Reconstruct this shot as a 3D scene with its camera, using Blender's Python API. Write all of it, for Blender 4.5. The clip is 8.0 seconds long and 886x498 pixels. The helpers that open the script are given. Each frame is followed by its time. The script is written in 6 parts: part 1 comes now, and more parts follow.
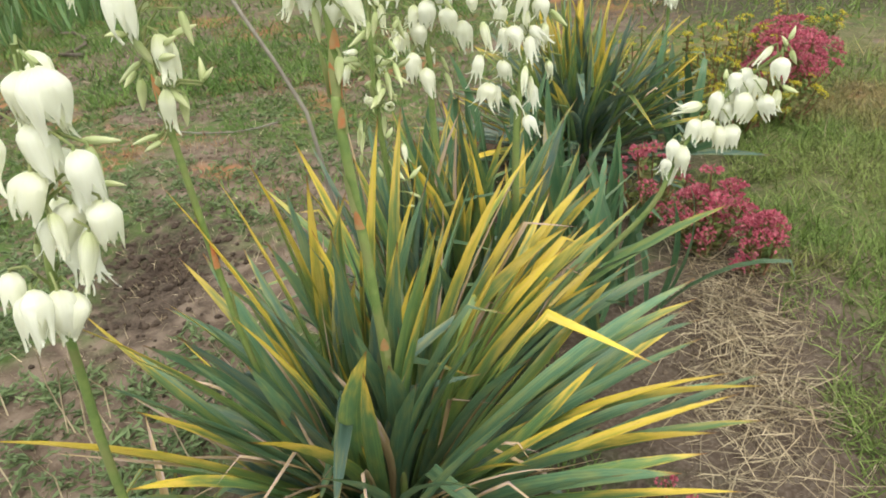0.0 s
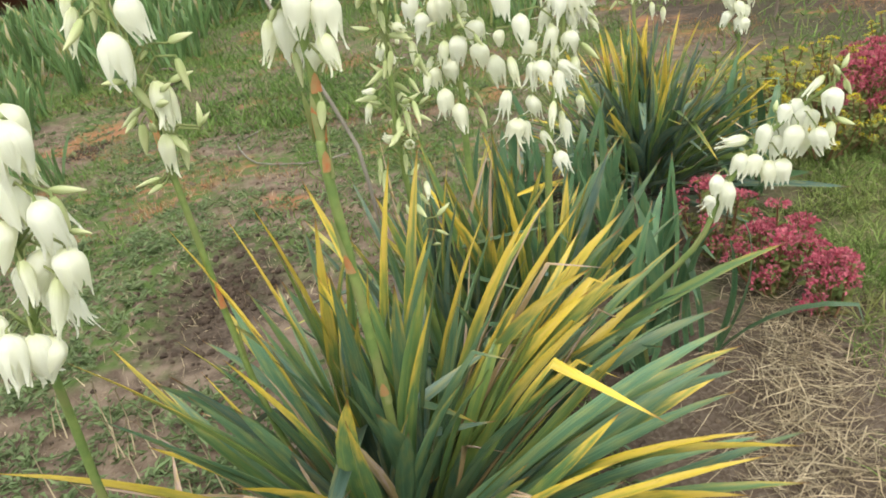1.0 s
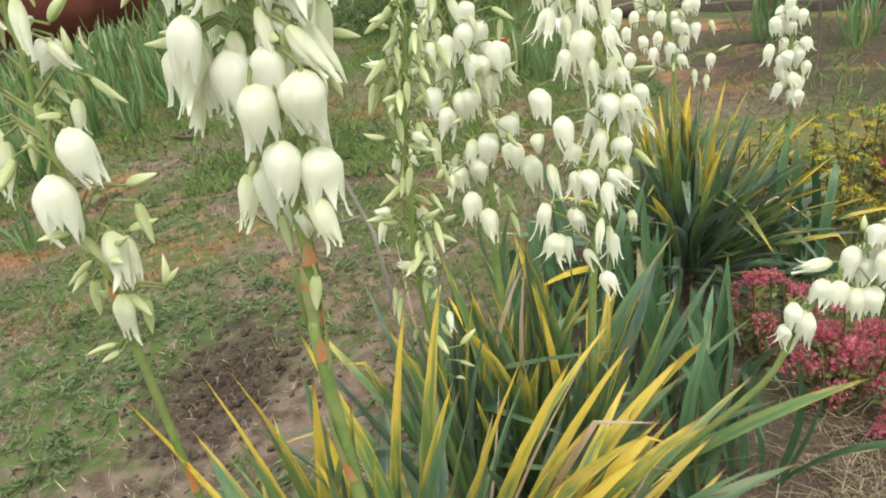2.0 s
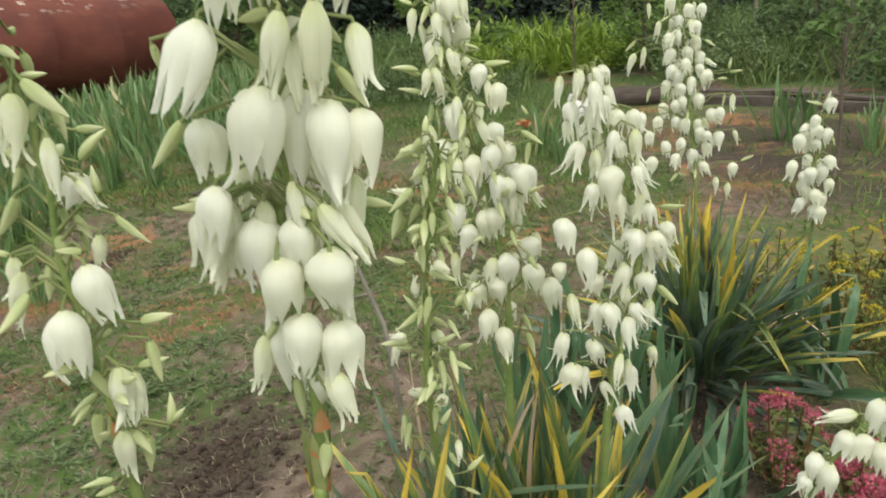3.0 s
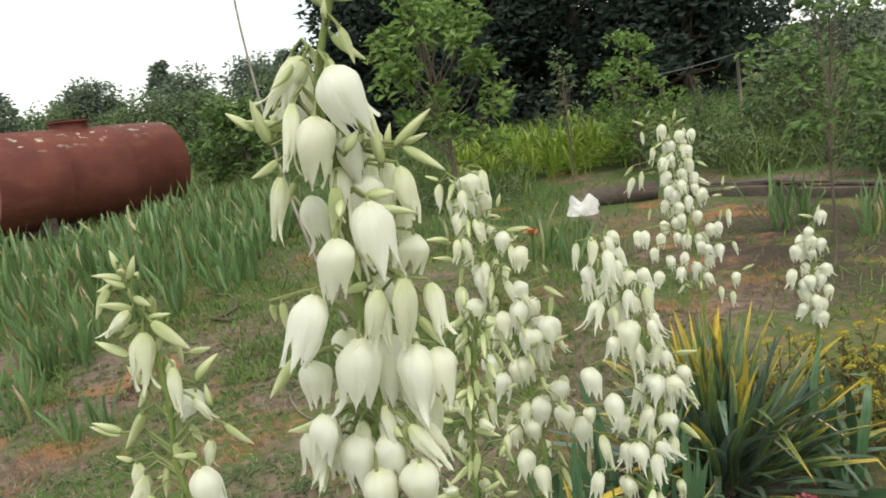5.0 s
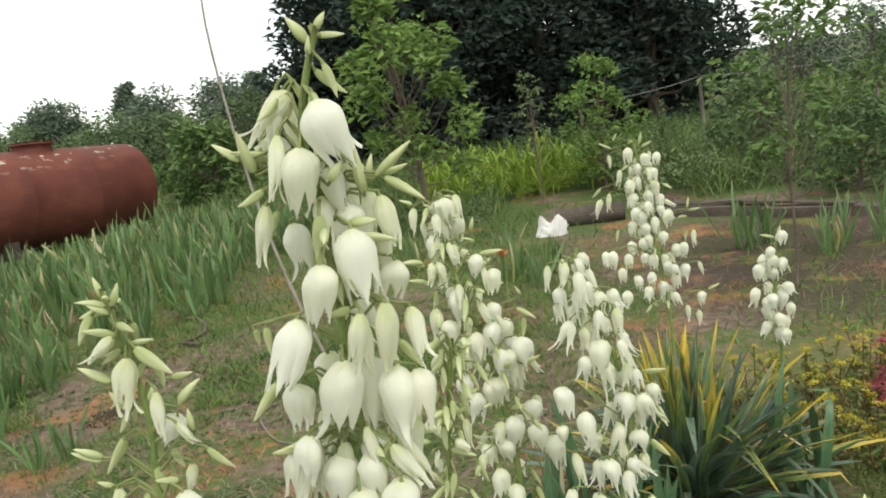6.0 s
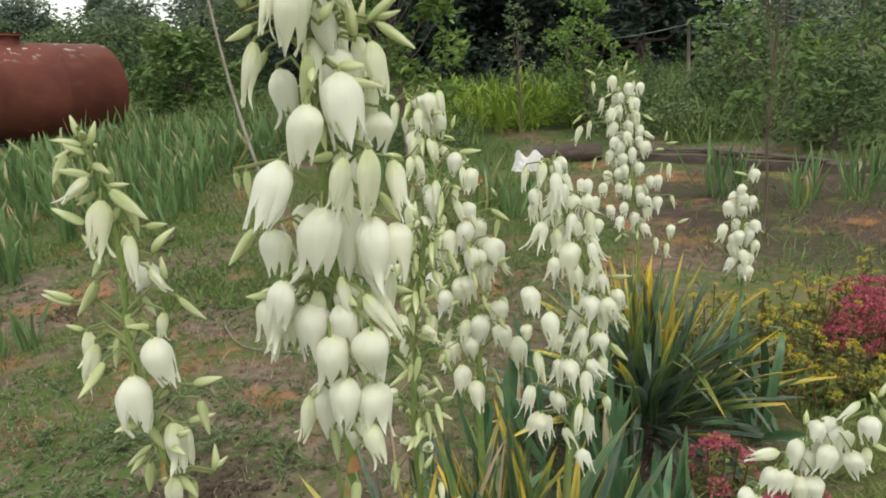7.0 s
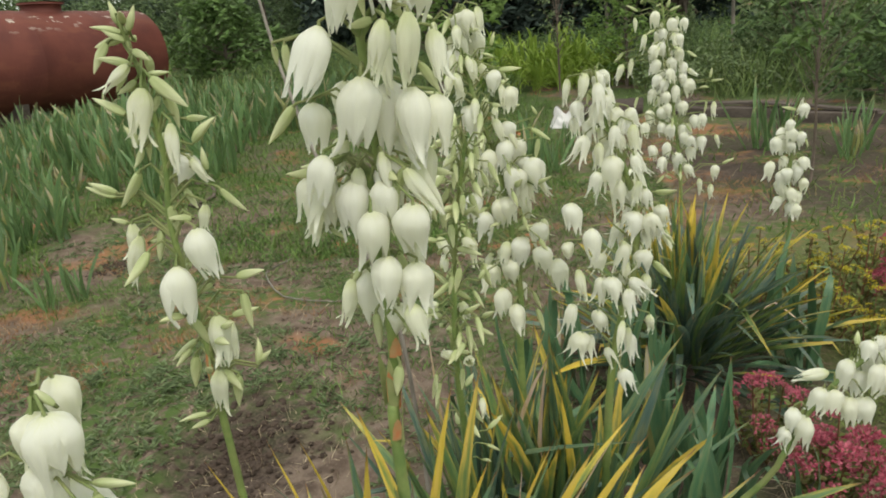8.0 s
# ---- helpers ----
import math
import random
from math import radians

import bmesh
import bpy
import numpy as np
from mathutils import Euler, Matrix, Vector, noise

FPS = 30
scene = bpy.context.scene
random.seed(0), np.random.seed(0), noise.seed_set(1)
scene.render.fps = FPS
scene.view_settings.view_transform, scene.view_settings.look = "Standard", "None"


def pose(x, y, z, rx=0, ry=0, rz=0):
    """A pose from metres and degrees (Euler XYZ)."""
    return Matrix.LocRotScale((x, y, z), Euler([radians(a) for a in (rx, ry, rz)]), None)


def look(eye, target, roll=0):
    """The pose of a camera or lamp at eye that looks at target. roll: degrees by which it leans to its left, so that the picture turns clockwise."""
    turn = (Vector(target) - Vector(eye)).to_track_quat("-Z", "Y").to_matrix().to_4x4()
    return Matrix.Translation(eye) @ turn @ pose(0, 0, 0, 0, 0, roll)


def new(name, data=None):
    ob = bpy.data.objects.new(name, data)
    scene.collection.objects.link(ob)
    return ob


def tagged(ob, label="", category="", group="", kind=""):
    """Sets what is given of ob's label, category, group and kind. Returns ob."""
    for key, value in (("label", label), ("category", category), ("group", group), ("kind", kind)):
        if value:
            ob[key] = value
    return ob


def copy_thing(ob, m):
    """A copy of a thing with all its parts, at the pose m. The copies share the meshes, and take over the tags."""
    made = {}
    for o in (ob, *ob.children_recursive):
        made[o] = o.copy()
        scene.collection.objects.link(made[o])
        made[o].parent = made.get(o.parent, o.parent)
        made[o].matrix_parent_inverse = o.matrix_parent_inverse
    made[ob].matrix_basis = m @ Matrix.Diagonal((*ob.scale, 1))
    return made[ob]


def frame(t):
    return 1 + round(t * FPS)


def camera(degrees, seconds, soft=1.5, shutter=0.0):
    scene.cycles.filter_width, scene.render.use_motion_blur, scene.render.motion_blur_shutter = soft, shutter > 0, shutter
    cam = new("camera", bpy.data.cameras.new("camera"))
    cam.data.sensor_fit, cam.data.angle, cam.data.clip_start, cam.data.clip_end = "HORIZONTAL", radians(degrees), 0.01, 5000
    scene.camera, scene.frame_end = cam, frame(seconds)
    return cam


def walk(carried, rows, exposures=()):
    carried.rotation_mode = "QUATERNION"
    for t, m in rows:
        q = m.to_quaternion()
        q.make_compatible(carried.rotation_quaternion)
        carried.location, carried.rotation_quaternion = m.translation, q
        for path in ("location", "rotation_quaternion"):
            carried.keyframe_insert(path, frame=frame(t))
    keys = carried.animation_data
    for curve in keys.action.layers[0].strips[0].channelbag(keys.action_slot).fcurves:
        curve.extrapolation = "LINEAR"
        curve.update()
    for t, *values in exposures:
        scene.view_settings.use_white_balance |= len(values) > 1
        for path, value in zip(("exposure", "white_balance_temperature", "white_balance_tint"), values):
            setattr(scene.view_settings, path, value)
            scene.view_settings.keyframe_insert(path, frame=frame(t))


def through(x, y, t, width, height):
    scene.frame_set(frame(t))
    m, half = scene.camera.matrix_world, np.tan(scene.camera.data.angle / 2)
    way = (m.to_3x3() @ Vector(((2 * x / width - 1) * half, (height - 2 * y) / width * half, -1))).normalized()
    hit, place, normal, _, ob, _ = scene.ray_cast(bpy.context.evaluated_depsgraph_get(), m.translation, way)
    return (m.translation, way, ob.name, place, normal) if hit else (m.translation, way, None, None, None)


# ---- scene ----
cam = camera(61.1, 8.0, soft=1.8, shutter=0.2)
PATH = [
    (0, (0.223, 0.054, 1.195), (0.231, 1.608, 0.289), -6.8),
    (0.5, (0.319, 0.059, 1.209), (0.187, 1.640, 0.358), -8.5),
    (1, (0.352, 0.092, 1.186), (0.144, 1.678, 0.360), -9.9),
    (1.5, (0.334, 0.211, 1.191), (0.091, 1.809, 0.400), -8.5),
    (1.7, (0.333, 0.276, 1.210), (0.079, 1.882, 0.437), -10.1),
    (2.8, (0.339, 0.423, 1.293), (0.118, 2.085, 0.641), -5.3),
    (3, (0.325, 0.407, 1.316), (0.071, 2.080, 0.703), -5.4),
    (3.5, (0.318, 0.356, 1.380), (-0.030, 2.049, 0.883), -7.4),
    (4, (0.328, 0.320, 1.405), (-0.062, 2.034, 1.019), -7.6),
    (4.5, (0.324, 0.316, 1.429), (0.012, 2.041, 1.023), -9.2),
    (4.7, (0.314, 0.312, 1.444), (0.037, 2.044, 1.035), -9.2),
    (5.8, (0.302, 0.275, 1.480), (0.095, 2.030, 1.138), -9.0),
    (6, (0.302, 0.275, 1.473), (0.128, 2.031, 1.115), -8.9),
    (6.5, (0.298, 0.266, 1.451), (0.165, 2.005, 1.007), -6.6),
    (7, (0.287, 0.252, 1.407), (0.167, 1.973, 0.891), -4.1),
    (7.5, (0.278, 0.242, 1.350), (0.141, 1.940, 0.768), -3.7),
    (8, (0.278, 0.236, 1.322), (0.064, 1.926, 0.740), -5.5),
]
walk(cam, [(t, look(eye, target, roll)) for t, eye, target, roll in PATH],
     exposures=[(0, 0.92), (1.5, 0.97), (3.5, 0.5), (4.5, 0.52), (6, 0.58), (7.5, 0.36), (8, 0.36)])

# ---- bright overcast sky, soft sun high behind the camera ----
world = bpy.data.worlds.new("sky")
scene.world = world
world.use_nodes = True
sky = world.node_tree.nodes.new("ShaderNodeTexSky")
sky.sky_type, sky.sun_disc = "NISHITA", False
sky.sun_elevation, sky.sun_rotation = radians(52), radians(160)
sky.air_density, sky.dust_density, sky.ozone_density = 0.8, 1.0, 0.6
back = world.node_tree.nodes["Background"]
back.inputs[1].default_value = 0.12
# a thin white cloud layer over the whole sky, broken here and there
layer = world.node_tree.nodes.new("ShaderNodeTexNoise")
layer.inputs["Scale"].default_value, layer.inputs["Detail"].default_value = 2.2, 6.0
spread = world.node_tree.nodes.new("ShaderNodeMapRange")
spread.inputs["From Min"].default_value, spread.inputs["From Max"].default_value = 0.3, 0.6
spread.inputs["To Min"].default_value, spread.inputs["To Max"].default_value = 0.55, 0.95
cover = world.node_tree.nodes.new("ShaderNodeMix")
cover.data_type = "RGBA"
cover.inputs[7].default_value = (7.8, 8.0, 7.3, 1)
world.node_tree.links.new(world.node_tree.nodes.new("ShaderNodeTexCoord").outputs["Generated"], layer.inputs["Vector"])
world.node_tree.links.new(layer.outputs["Fac"], spread.inputs["Value"])
world.node_tree.links.new(spread.outputs[0], cover.inputs[0])
world.node_tree.links.new(sky.outputs[0], cover.inputs[6])
world.node_tree.links.new(cover.outputs[2], back.inputs[0])
sun = new("sun", bpy.data.lights.new("sun", "SUN"))
sun.data.energy, sun.data.angle, sun.data.color = 1.1, radians(20), (1.0, 0.94, 0.8)
sun.matrix_world = look((0.3, -0.6, 1.15), (0, 0, 0))


# ---- materials ----
def nodes_of(name):
    m = bpy.data.materials.new(name)
    m.use_nodes = True
    t = m.node_tree
    return m, t, t.nodes["Principled BSDF"], t.nodes["Material Output"]


def add(t, kind, **values):
    n = t.nodes.new("ShaderNode" + kind)
    for key, value in values.items():
        n.inputs[key.replace("_", " ")].default_value = value
    return n


def blend(t, factor, a, b, mode="MIX"):
    """Mixes two colours; each may be a socket or a colour."""
    n = t.nodes.new("ShaderNodeMix")
    n.data_type, n.blend_type = "RGBA", mode
    for socket, value in ((n.inputs[0], factor), (n.inputs[6], a), (n.inputs[7], b)):
        if isinstance(value, (int, float)):
            socket.default_value = value
        elif isinstance(value, tuple):
            socket.default_value = (*value, 1)
        else:
            t.links.new(value, socket)
    return n.outputs[2]


def calc(t, op, a, b=0.0):
    n = t.nodes.new("ShaderNodeMath")
    n.operation = op
    for socket, value in zip(n.inputs, (a, b)):
        if isinstance(value, (int, float)):
            socket.default_value = value
        else:
            t.links.new(value, socket)
    return n.outputs[0]


def step(t, value, low, high):
    n = t.nodes.new("ShaderNodeMapRange")
    n.interpolation_type = "SMOOTHSTEP"
    n.inputs["From Min"].default_value, n.inputs["From Max"].default_value = low, high
    t.links.new(value, n.inputs["Value"])
    return n.outputs[0]


def cloud(t, scale, detail=4.0, stretch=None, world_space=False):
    n = add(t, "TexNoise", Scale=scale, Detail=detail)
    where = t.nodes.new("ShaderNodeNewGeometry").outputs["Position"] if world_space else t.nodes.new("ShaderNodeTexCoord").outputs["Object"]
    if stretch:
        m = t.nodes.new("ShaderNodeMapping")
        m.inputs["Scale"].default_value = stretch
        t.links.new(where, m.inputs["Vector"])
        where = m.outputs[0]
    t.links.new(where, n.inputs["Vector"])
    return n.outputs["Fac"]


def chance(t, per):
    if per == "island":
        return t.nodes.new("ShaderNodeNewGeometry").outputs["Random Per Island"]
    return t.nodes.new("ShaderNodeObjectInfo").outputs["Random"]


def leafy(t, shader, out, colour, through):
    """Lets a share of the light pass through a thin leaf or petal."""
    if through:
        thin = t.nodes.new("ShaderNodeBsdfTranslucent")
        both = add(t, "MixShader", Fac=through)
        t.links.new(colour, thin.inputs["Color"])
        t.links.new(shader.outputs[0], both.inputs[1])
        t.links.new(thin.outputs[0], both.inputs[2])
        t.links.new(both.outputs[0], out.inputs["Surface"])


def surface(name, main, other, scale=8.0, rough=0.8, bump=0.3, fine=60.0, per="", spread=(0.7, 1.3), through=0.0, spec=0.3, stretch=None, third=None, third_scale=2.0, metal=0.0, deep=0.01):
    """Two colours mixed by coarse and fine noise, with a third in patches, relief, and a change from piece to piece."""
    m, t, shader, out = nodes_of(name)
    coarse, grain = cloud(t, scale, 5, stretch), cloud(t, fine, 3, stretch)
    mixed = calc(t, "ADD", calc(t, "MULTIPLY", coarse, 0.65), calc(t, "MULTIPLY", grain, 0.35))
    colour = blend(t, step(t, mixed, 0.36, 0.64), main, other)
    if third:
        colour = blend(t, step(t, cloud(t, third_scale, 6), 0.5, 0.66), colour, third)
    if per:
        low, high = spread
        v = calc(t, "ADD", calc(t, "MULTIPLY", chance(t, per), high - low), low)
        g = t.nodes.new("ShaderNodeCombineColor")
        for i in range(3):
            t.links.new(v, g.inputs[i])
        colour = blend(t, 1.0, colour, g.outputs[0], "MULTIPLY")
    t.links.new(colour, shader.inputs["Base Color"])
    shader.inputs["Roughness"].default_value = rough
    shader.inputs["Specular IOR Level"].default_value = spec
    shader.inputs["Metallic"].default_value = metal
    if bump:
        b = add(t, "Bump", Strength=bump, Distance=deep)
        t.links.new(mixed, b.inputs["Height"])
        t.links.new(b.outputs[0], shader.inputs["Normal"])
    leafy(t, shader, out, colour, through)
    return m


def strap(name, green, deep_green, yellow, start, brown=(0.2, 0.09, 0.03), spread=0.35, through=0.22, rough=0.34):
    """A long leaf: green, turning yellow from the tip and along the edges, with fine veins and a brown point."""
    m, t, shader, out = nodes_of(name)
    uv = t.nodes.new("ShaderNodeUVMap")
    parts = t.nodes.new("ShaderNodeSeparateXYZ")
    t.links.new(uv.outputs[0], parts.inputs[0])
    u, v = parts.outputs[0], parts.outputs[1]
    rand = chance(t, "object")
    blotch = add(t, "TexNoise", Scale=1.0, Detail=4.0)
    mp = t.nodes.new("ShaderNodeMapping")
    mp.inputs["Scale"].default_value = (3.0, 9.0, 1.0)
    shift = t.nodes.new("ShaderNodeCombineXYZ")
    t.links.new(calc(t, "MULTIPLY", rand, 40.0), shift.inputs[1])
    t.links.new(shift.outputs[0], mp.inputs["Location"])
    t.links.new(uv.outputs[0], mp.inputs["Vector"])
    t.links.new(mp.outputs[0], blotch.inputs["Vector"])
    vein = add(t, "TexNoise", Scale=1.0, Detail=2.0)
    mv = t.nodes.new("ShaderNodeMapping")
    mv.inputs["Scale"].default_value = (22.0, 2.5, 1.0)
    t.links.new(uv.outputs[0], mv.inputs["Vector"])
    t.links.new(mv.outputs[0], vein.inputs["Vector"])
    edge = calc(t, "POWER", calc(t, "ABSOLUTE", calc(t, "MULTIPLY", calc(t, "SUBTRACT", u, 0.5), 2.0)), 3.0)
    body = blend(t, step(t, vein.outputs["Fac"], 0.35, 0.65), green, deep_green)
    body = blend(t, calc(t, "MULTIPLY", step(t, blotch.outputs["Fac"], 0.4, 0.7), 0.35), body, tuple(0.5 * (a + b) for a, b in zip(green, yellow)))
    turn = calc(t, "ADD", calc(t, "ADD", v, calc(t, "MULTIPLY", edge, 0.14)), calc(t, "MULTIPLY", calc(t, "SUBTRACT", blotch.outputs["Fac"], 0.5), 0.5))
    turn = calc(t, "ADD", turn, calc(t, "MULTIPLY", calc(t, "SUBTRACT", rand, 0.5), spread))
    tint = blend(t, step(t, blotch.outputs["Fac"], 0.35, 0.7), yellow, tuple(c * k for c, k in zip(yellow, (1.0, 0.97, 2.0))))
    colour = blend(t, step(t, turn, start - 0.06, start + 0.22), body, tint)
    speck = add(t, "TexNoise", Scale=1.0, Detail=5.0)
    ms = t.nodes.new("ShaderNodeMapping")
    ms.inputs["Scale"].default_value = (7.0, 34.0, 1.0)
    t.links.new(shift.outputs[0], ms.inputs["Location"])
    t.links.new(uv.outputs[0], ms.inputs["Vector"])
    t.links.new(ms.outputs[0], speck.inputs["Vector"])
    dried = calc(t, "MULTIPLY", step(t, calc(t, "ADD", speck.outputs["Fac"], calc(t, "MULTIPLY", edge, 0.1)), 0.6, 0.72), calc(t, "MULTIPLY", step(t, turn, start - 0.3, start + 0.3), 0.7))
    colour = blend(t, dried, colour, tuple(0.6 * a + 0.4 * b for a, b in zip(brown, yellow)))
    colour = blend(t, calc(t, "MULTIPLY", step(t, vein.outputs["Fac"], 0.55, 0.72), 0.25), colour, tuple(min(1.0, c * 1.5) for c in green))
    colour = blend(t, step(t, calc(t, "ADD", v, calc(t, "MULTIPLY", vein.outputs["Fac"], 0.06)), 0.97, 1.02), colour, brown)
    shade = t.nodes.new("ShaderNodeCombineColor")
    for i in range(3):
        t.links.new(calc(t, "ADD", calc(t, "MULTIPLY", calc(t, "FRACT", calc(t, "MULTIPLY", rand, 7.31)), 0.6), 0.72), shade.inputs[i])
    colour = blend(t, 1.0, colour, shade.outputs[0], "MULTIPLY")
    t.links.new(colour, shader.inputs["Base Color"])
    shader.inputs["Roughness"].default_value = rough
    shader.inputs["Specular IOR Level"].default_value = 0.5
    b = add(t, "Bump", Strength=0.35, Distance=0.002)
    t.links.new(vein.outputs["Fac"], b.inputs["Height"])
    t.links.new(b.outputs[0], shader.inputs["Normal"])
    leafy(t, shader, out, colour, through)
    return m


def petal(name, body, neck, through=0.35, start=0.05, end=0.4):
    """A waxy petal, greener at the neck, with faint ribs along it."""
    m, t, shader, out = nodes_of(name)
    uv = t.nodes.new("ShaderNodeUVMap")
    parts = t.nodes.new("ShaderNodeSeparateXYZ")
    t.links.new(uv.outputs[0], parts.inputs[0])
    rib = add(t, "TexNoise", Scale=1.0, Detail=2.0)
    mp = t.nodes.new("ShaderNodeMapping")
    mp.inputs["Scale"].default_value = (9.0, 1.4, 1.0)
    t.links.new(uv.outputs[0], mp.inputs["Vector"])
    t.links.new(mp.outputs[0], rib.inputs["Vector"])
    fade = step(t, calc(t, "ADD", parts.outputs[1], calc(t, "MULTIPLY", calc(t, "SUBTRACT", rib.outputs["Fac"], 0.5), 0.25)), start, end)
    white = blend(t, calc(t, "MULTIPLY", chance(t, "object"), 0.5), body, tuple(c * k for c, k in zip(body, (0.97, 0.965, 0.84))))
    white = blend(t, calc(t, "MULTIPLY", step(t, rib.outputs["Fac"], 0.45, 0.75), 0.1), white, tuple(c * k for c, k in zip(body, (0.9, 0.92, 0.66))))
    colour = blend(t, fade, neck, white)
    t.links.new(colour, shader.inputs["Base Color"])
    shader.inputs["Roughness"].default_value = 0.5
    shader.inputs["Specular IOR Level"].default_value = 0.3
    b = add(t, "Bump", Strength=0.3, Distance=0.006)
    t.links.new(rib.outputs["Fac"], b.inputs["Height"])
    t.links.new(b.outputs[0], shader.inputs["Normal"])
    leafy(t, shader, out, colour, through)
    return m


def ground_material():
    """Bare grey-brown soil with darker dug earth, rusty dry litter, thin green growth in patches, and shade painted
    under the back yucca.
    """
    m, t, shader, out = nodes_of("garden_soil")
    grit, lumps, areas = cloud(t, 90, 4), cloud(t, 14, 5), cloud(t, 1.1, 5)
    soil = blend(t, step(t, lumps, 0.35, 0.65), (0.122, 0.088, 0.068), (0.212, 0.16, 0.126))
    soil = blend(t, step(t, grit, 0.55, 0.75), soil, (0.23, 0.19, 0.145))
    along = t.nodes.new("ShaderNodeSeparateXYZ")
    t.links.new(t.nodes.new("ShaderNodeNewGeometry").outputs["Position"], along.inputs[0])
    rust = calc(t, "MULTIPLY", step(t, along.outputs[1], 2.3, 3.0), step(t, cloud(t, 1.9, 6, (1, 1, 1)), 0.52, 0.62))
    soil = blend(t, calc(t, "MULTIPLY", rust, step(t, lumps, 0.34, 0.5)), soil, (0.30, 0.15, 0.08))
    green = calc(t, "MULTIPLY", step(t, areas, 0.46, 0.55), step(t, cloud(t, 22, 4), 0.36, 0.56))
    soil = blend(t, green, soil, (0.085, 0.13, 0.04))
    where = t.nodes.new("ShaderNodeSeparateXYZ")
    t.links.new(t.nodes.new("ShaderNodeNewGeometry").outputs["Position"], where.inputs[0])
    turf = step(t, calc(t, "ADD", where.outputs[0], calc(t, "MULTIPLY", calc(t, "SUBTRACT", cloud(t, 2.2, 6), 0.5), 1.5)), 0.95, 1.5)
    turf = calc(t, "MULTIPLY", turf, step(t, cloud(t, 9, 4), 0.28, 0.5))
    turf = calc(t, "MULTIPLY", turf, calc(t, "SUBTRACT", 1.0, step(t, calc(t, "ADD", where.outputs[1], cloud(t, 1.5, 5)), 4.1, 4.9)))
    dug = t.nodes.new("ShaderNodeVectorMath")
    dug.operation = "DISTANCE"
    dug.inputs[1].default_value = (-0.68, 2.2 * 0.55, 0.0)
    long = t.nodes.new("ShaderNodeVectorMath")
    long.operation = "MULTIPLY"
    long.inputs[1].default_value = (1.0, 0.55, 1.0)
    t.links.new(t.nodes.new("ShaderNodeNewGeometry").outputs["Position"], long.inputs[0])
    t.links.new(long.outputs[0], dug.inputs[0])
    damp = calc(t, "SUBTRACT", 1.0, step(t, calc(t, "ADD", dug.outputs["Value"], calc(t, "MULTIPLY", calc(t, "SUBTRACT", lumps, 0.5), 0.5)), 0.1, 0.34))
    soil = blend(t, calc(t, "MULTIPLY", damp, 0.85), soil, blend(t, step(t, grit, 0.4, 0.6), (0.045, 0.034, 0.028), (0.09, 0.068, 0.055)))
    bed = t.nodes.new("ShaderNodeVectorMath")
    bed.operation = "DISTANCE"
    bed.inputs[1].default_value = (0.72, 1.35, 0.0)
    t.links.new(t.nodes.new("ShaderNodeNewGeometry").outputs["Position"], bed.inputs[0])
    tilled_or_shaded = calc(t, "SUBTRACT", 1.0, step(t, calc(t, "ADD", bed.outputs["Value"], calc(t, "MULTIPLY", calc(t, "SUBTRACT", lumps, 0.5), 0.4)), 0.45, 0.8))
    soil = blend(t, calc(t, "MULTIPLY", tilled_or_shaded, 0.75), soil, blend(t, step(t, grit, 0.4, 0.65), (0.065, 0.048, 0.038), (0.12, 0.095, 0.078)))
    # dark soil round the back yucca, with its leaves' shade painted in
    yucca_shade = t.nodes.new("ShaderNodeVectorMath")
    yucca_shade.operation = "DISTANCE"
    yucca_shade.inputs[1].default_value = (0.82, 2.45, 0.0)
    t.links.new(t.nodes.new("ShaderNodeNewGeometry").outputs["Position"], yucca_shade.inputs[0])
    tilled_or_shaded = calc(t, "SUBTRACT", 1.0, step(t, calc(t, "ADD", yucca_shade.outputs["Value"], calc(t, "MULTIPLY", calc(t, "SUBTRACT", lumps, 0.5), 0.4)), 0.4, 0.8))
    soil = blend(t, calc(t, "MULTIPLY", tilled_or_shaded, 0.8), soil, blend(t, step(t, grit, 0.4, 0.65), (0.06, 0.045, 0.036), (0.11, 0.086, 0.07)))
    third = t.nodes.new("ShaderNodeVectorMath")
    third.operation = "DISTANCE"
    third.inputs[1].default_value = (2.9, 5.6, 0.0)
    t.links.new(t.nodes.new("ShaderNodeNewGeometry").outputs["Position"], third.inputs[0])
    tilled_or_shaded = calc(t, "SUBTRACT", 1.0, step(t, calc(t, "ADD", third.outputs["Value"], calc(t, "MULTIPLY", calc(t, "SUBTRACT", lumps, 0.5), 0.9)), 1.2, 2.2))
    far = calc(t, "MULTIPLY", step(t, where.outputs[1], 5.0, 9.0), calc(t, "SUBTRACT", 1.0, tilled_or_shaded))
    soil = blend(t, calc(t, "MULTIPLY", calc(t, "MULTIPLY", tilled_or_shaded, 0.8), calc(t, "SUBTRACT", 1.0, rust)), soil, blend(t, step(t, grit, 0.4, 0.65), (0.047, 0.036, 0.029), (0.098, 0.077, 0.062)))
    soil = blend(t, calc(t, "MULTIPLY", turf, 0.8), soil, blend(t, step(t, grit, 0.4, 0.6), (0.10, 0.13, 0.045), (0.17, 0.16, 0.075)))
    soil = blend(t, calc(t, "MULTIPLY", far, step(t, cloud(t, 1.7, 5), 0.4, 0.52)), soil, (0.085, 0.12, 0.045))
    t.links.new(soil, shader.inputs["Base Color"])
    shader.inputs["Roughness"].default_value = 0.95
    shader.inputs["Specular IOR Level"].default_value = 0.1
    b = add(t, "Bump", Strength=0.9, Distance=0.02)
    t.links.new(calc(t, "ADD", lumps, calc(t, "MULTIPLY", grit, 0.4)), b.inputs["Height"])
    t.links.new(b.outputs[0], shader.inputs["Normal"])
    return m


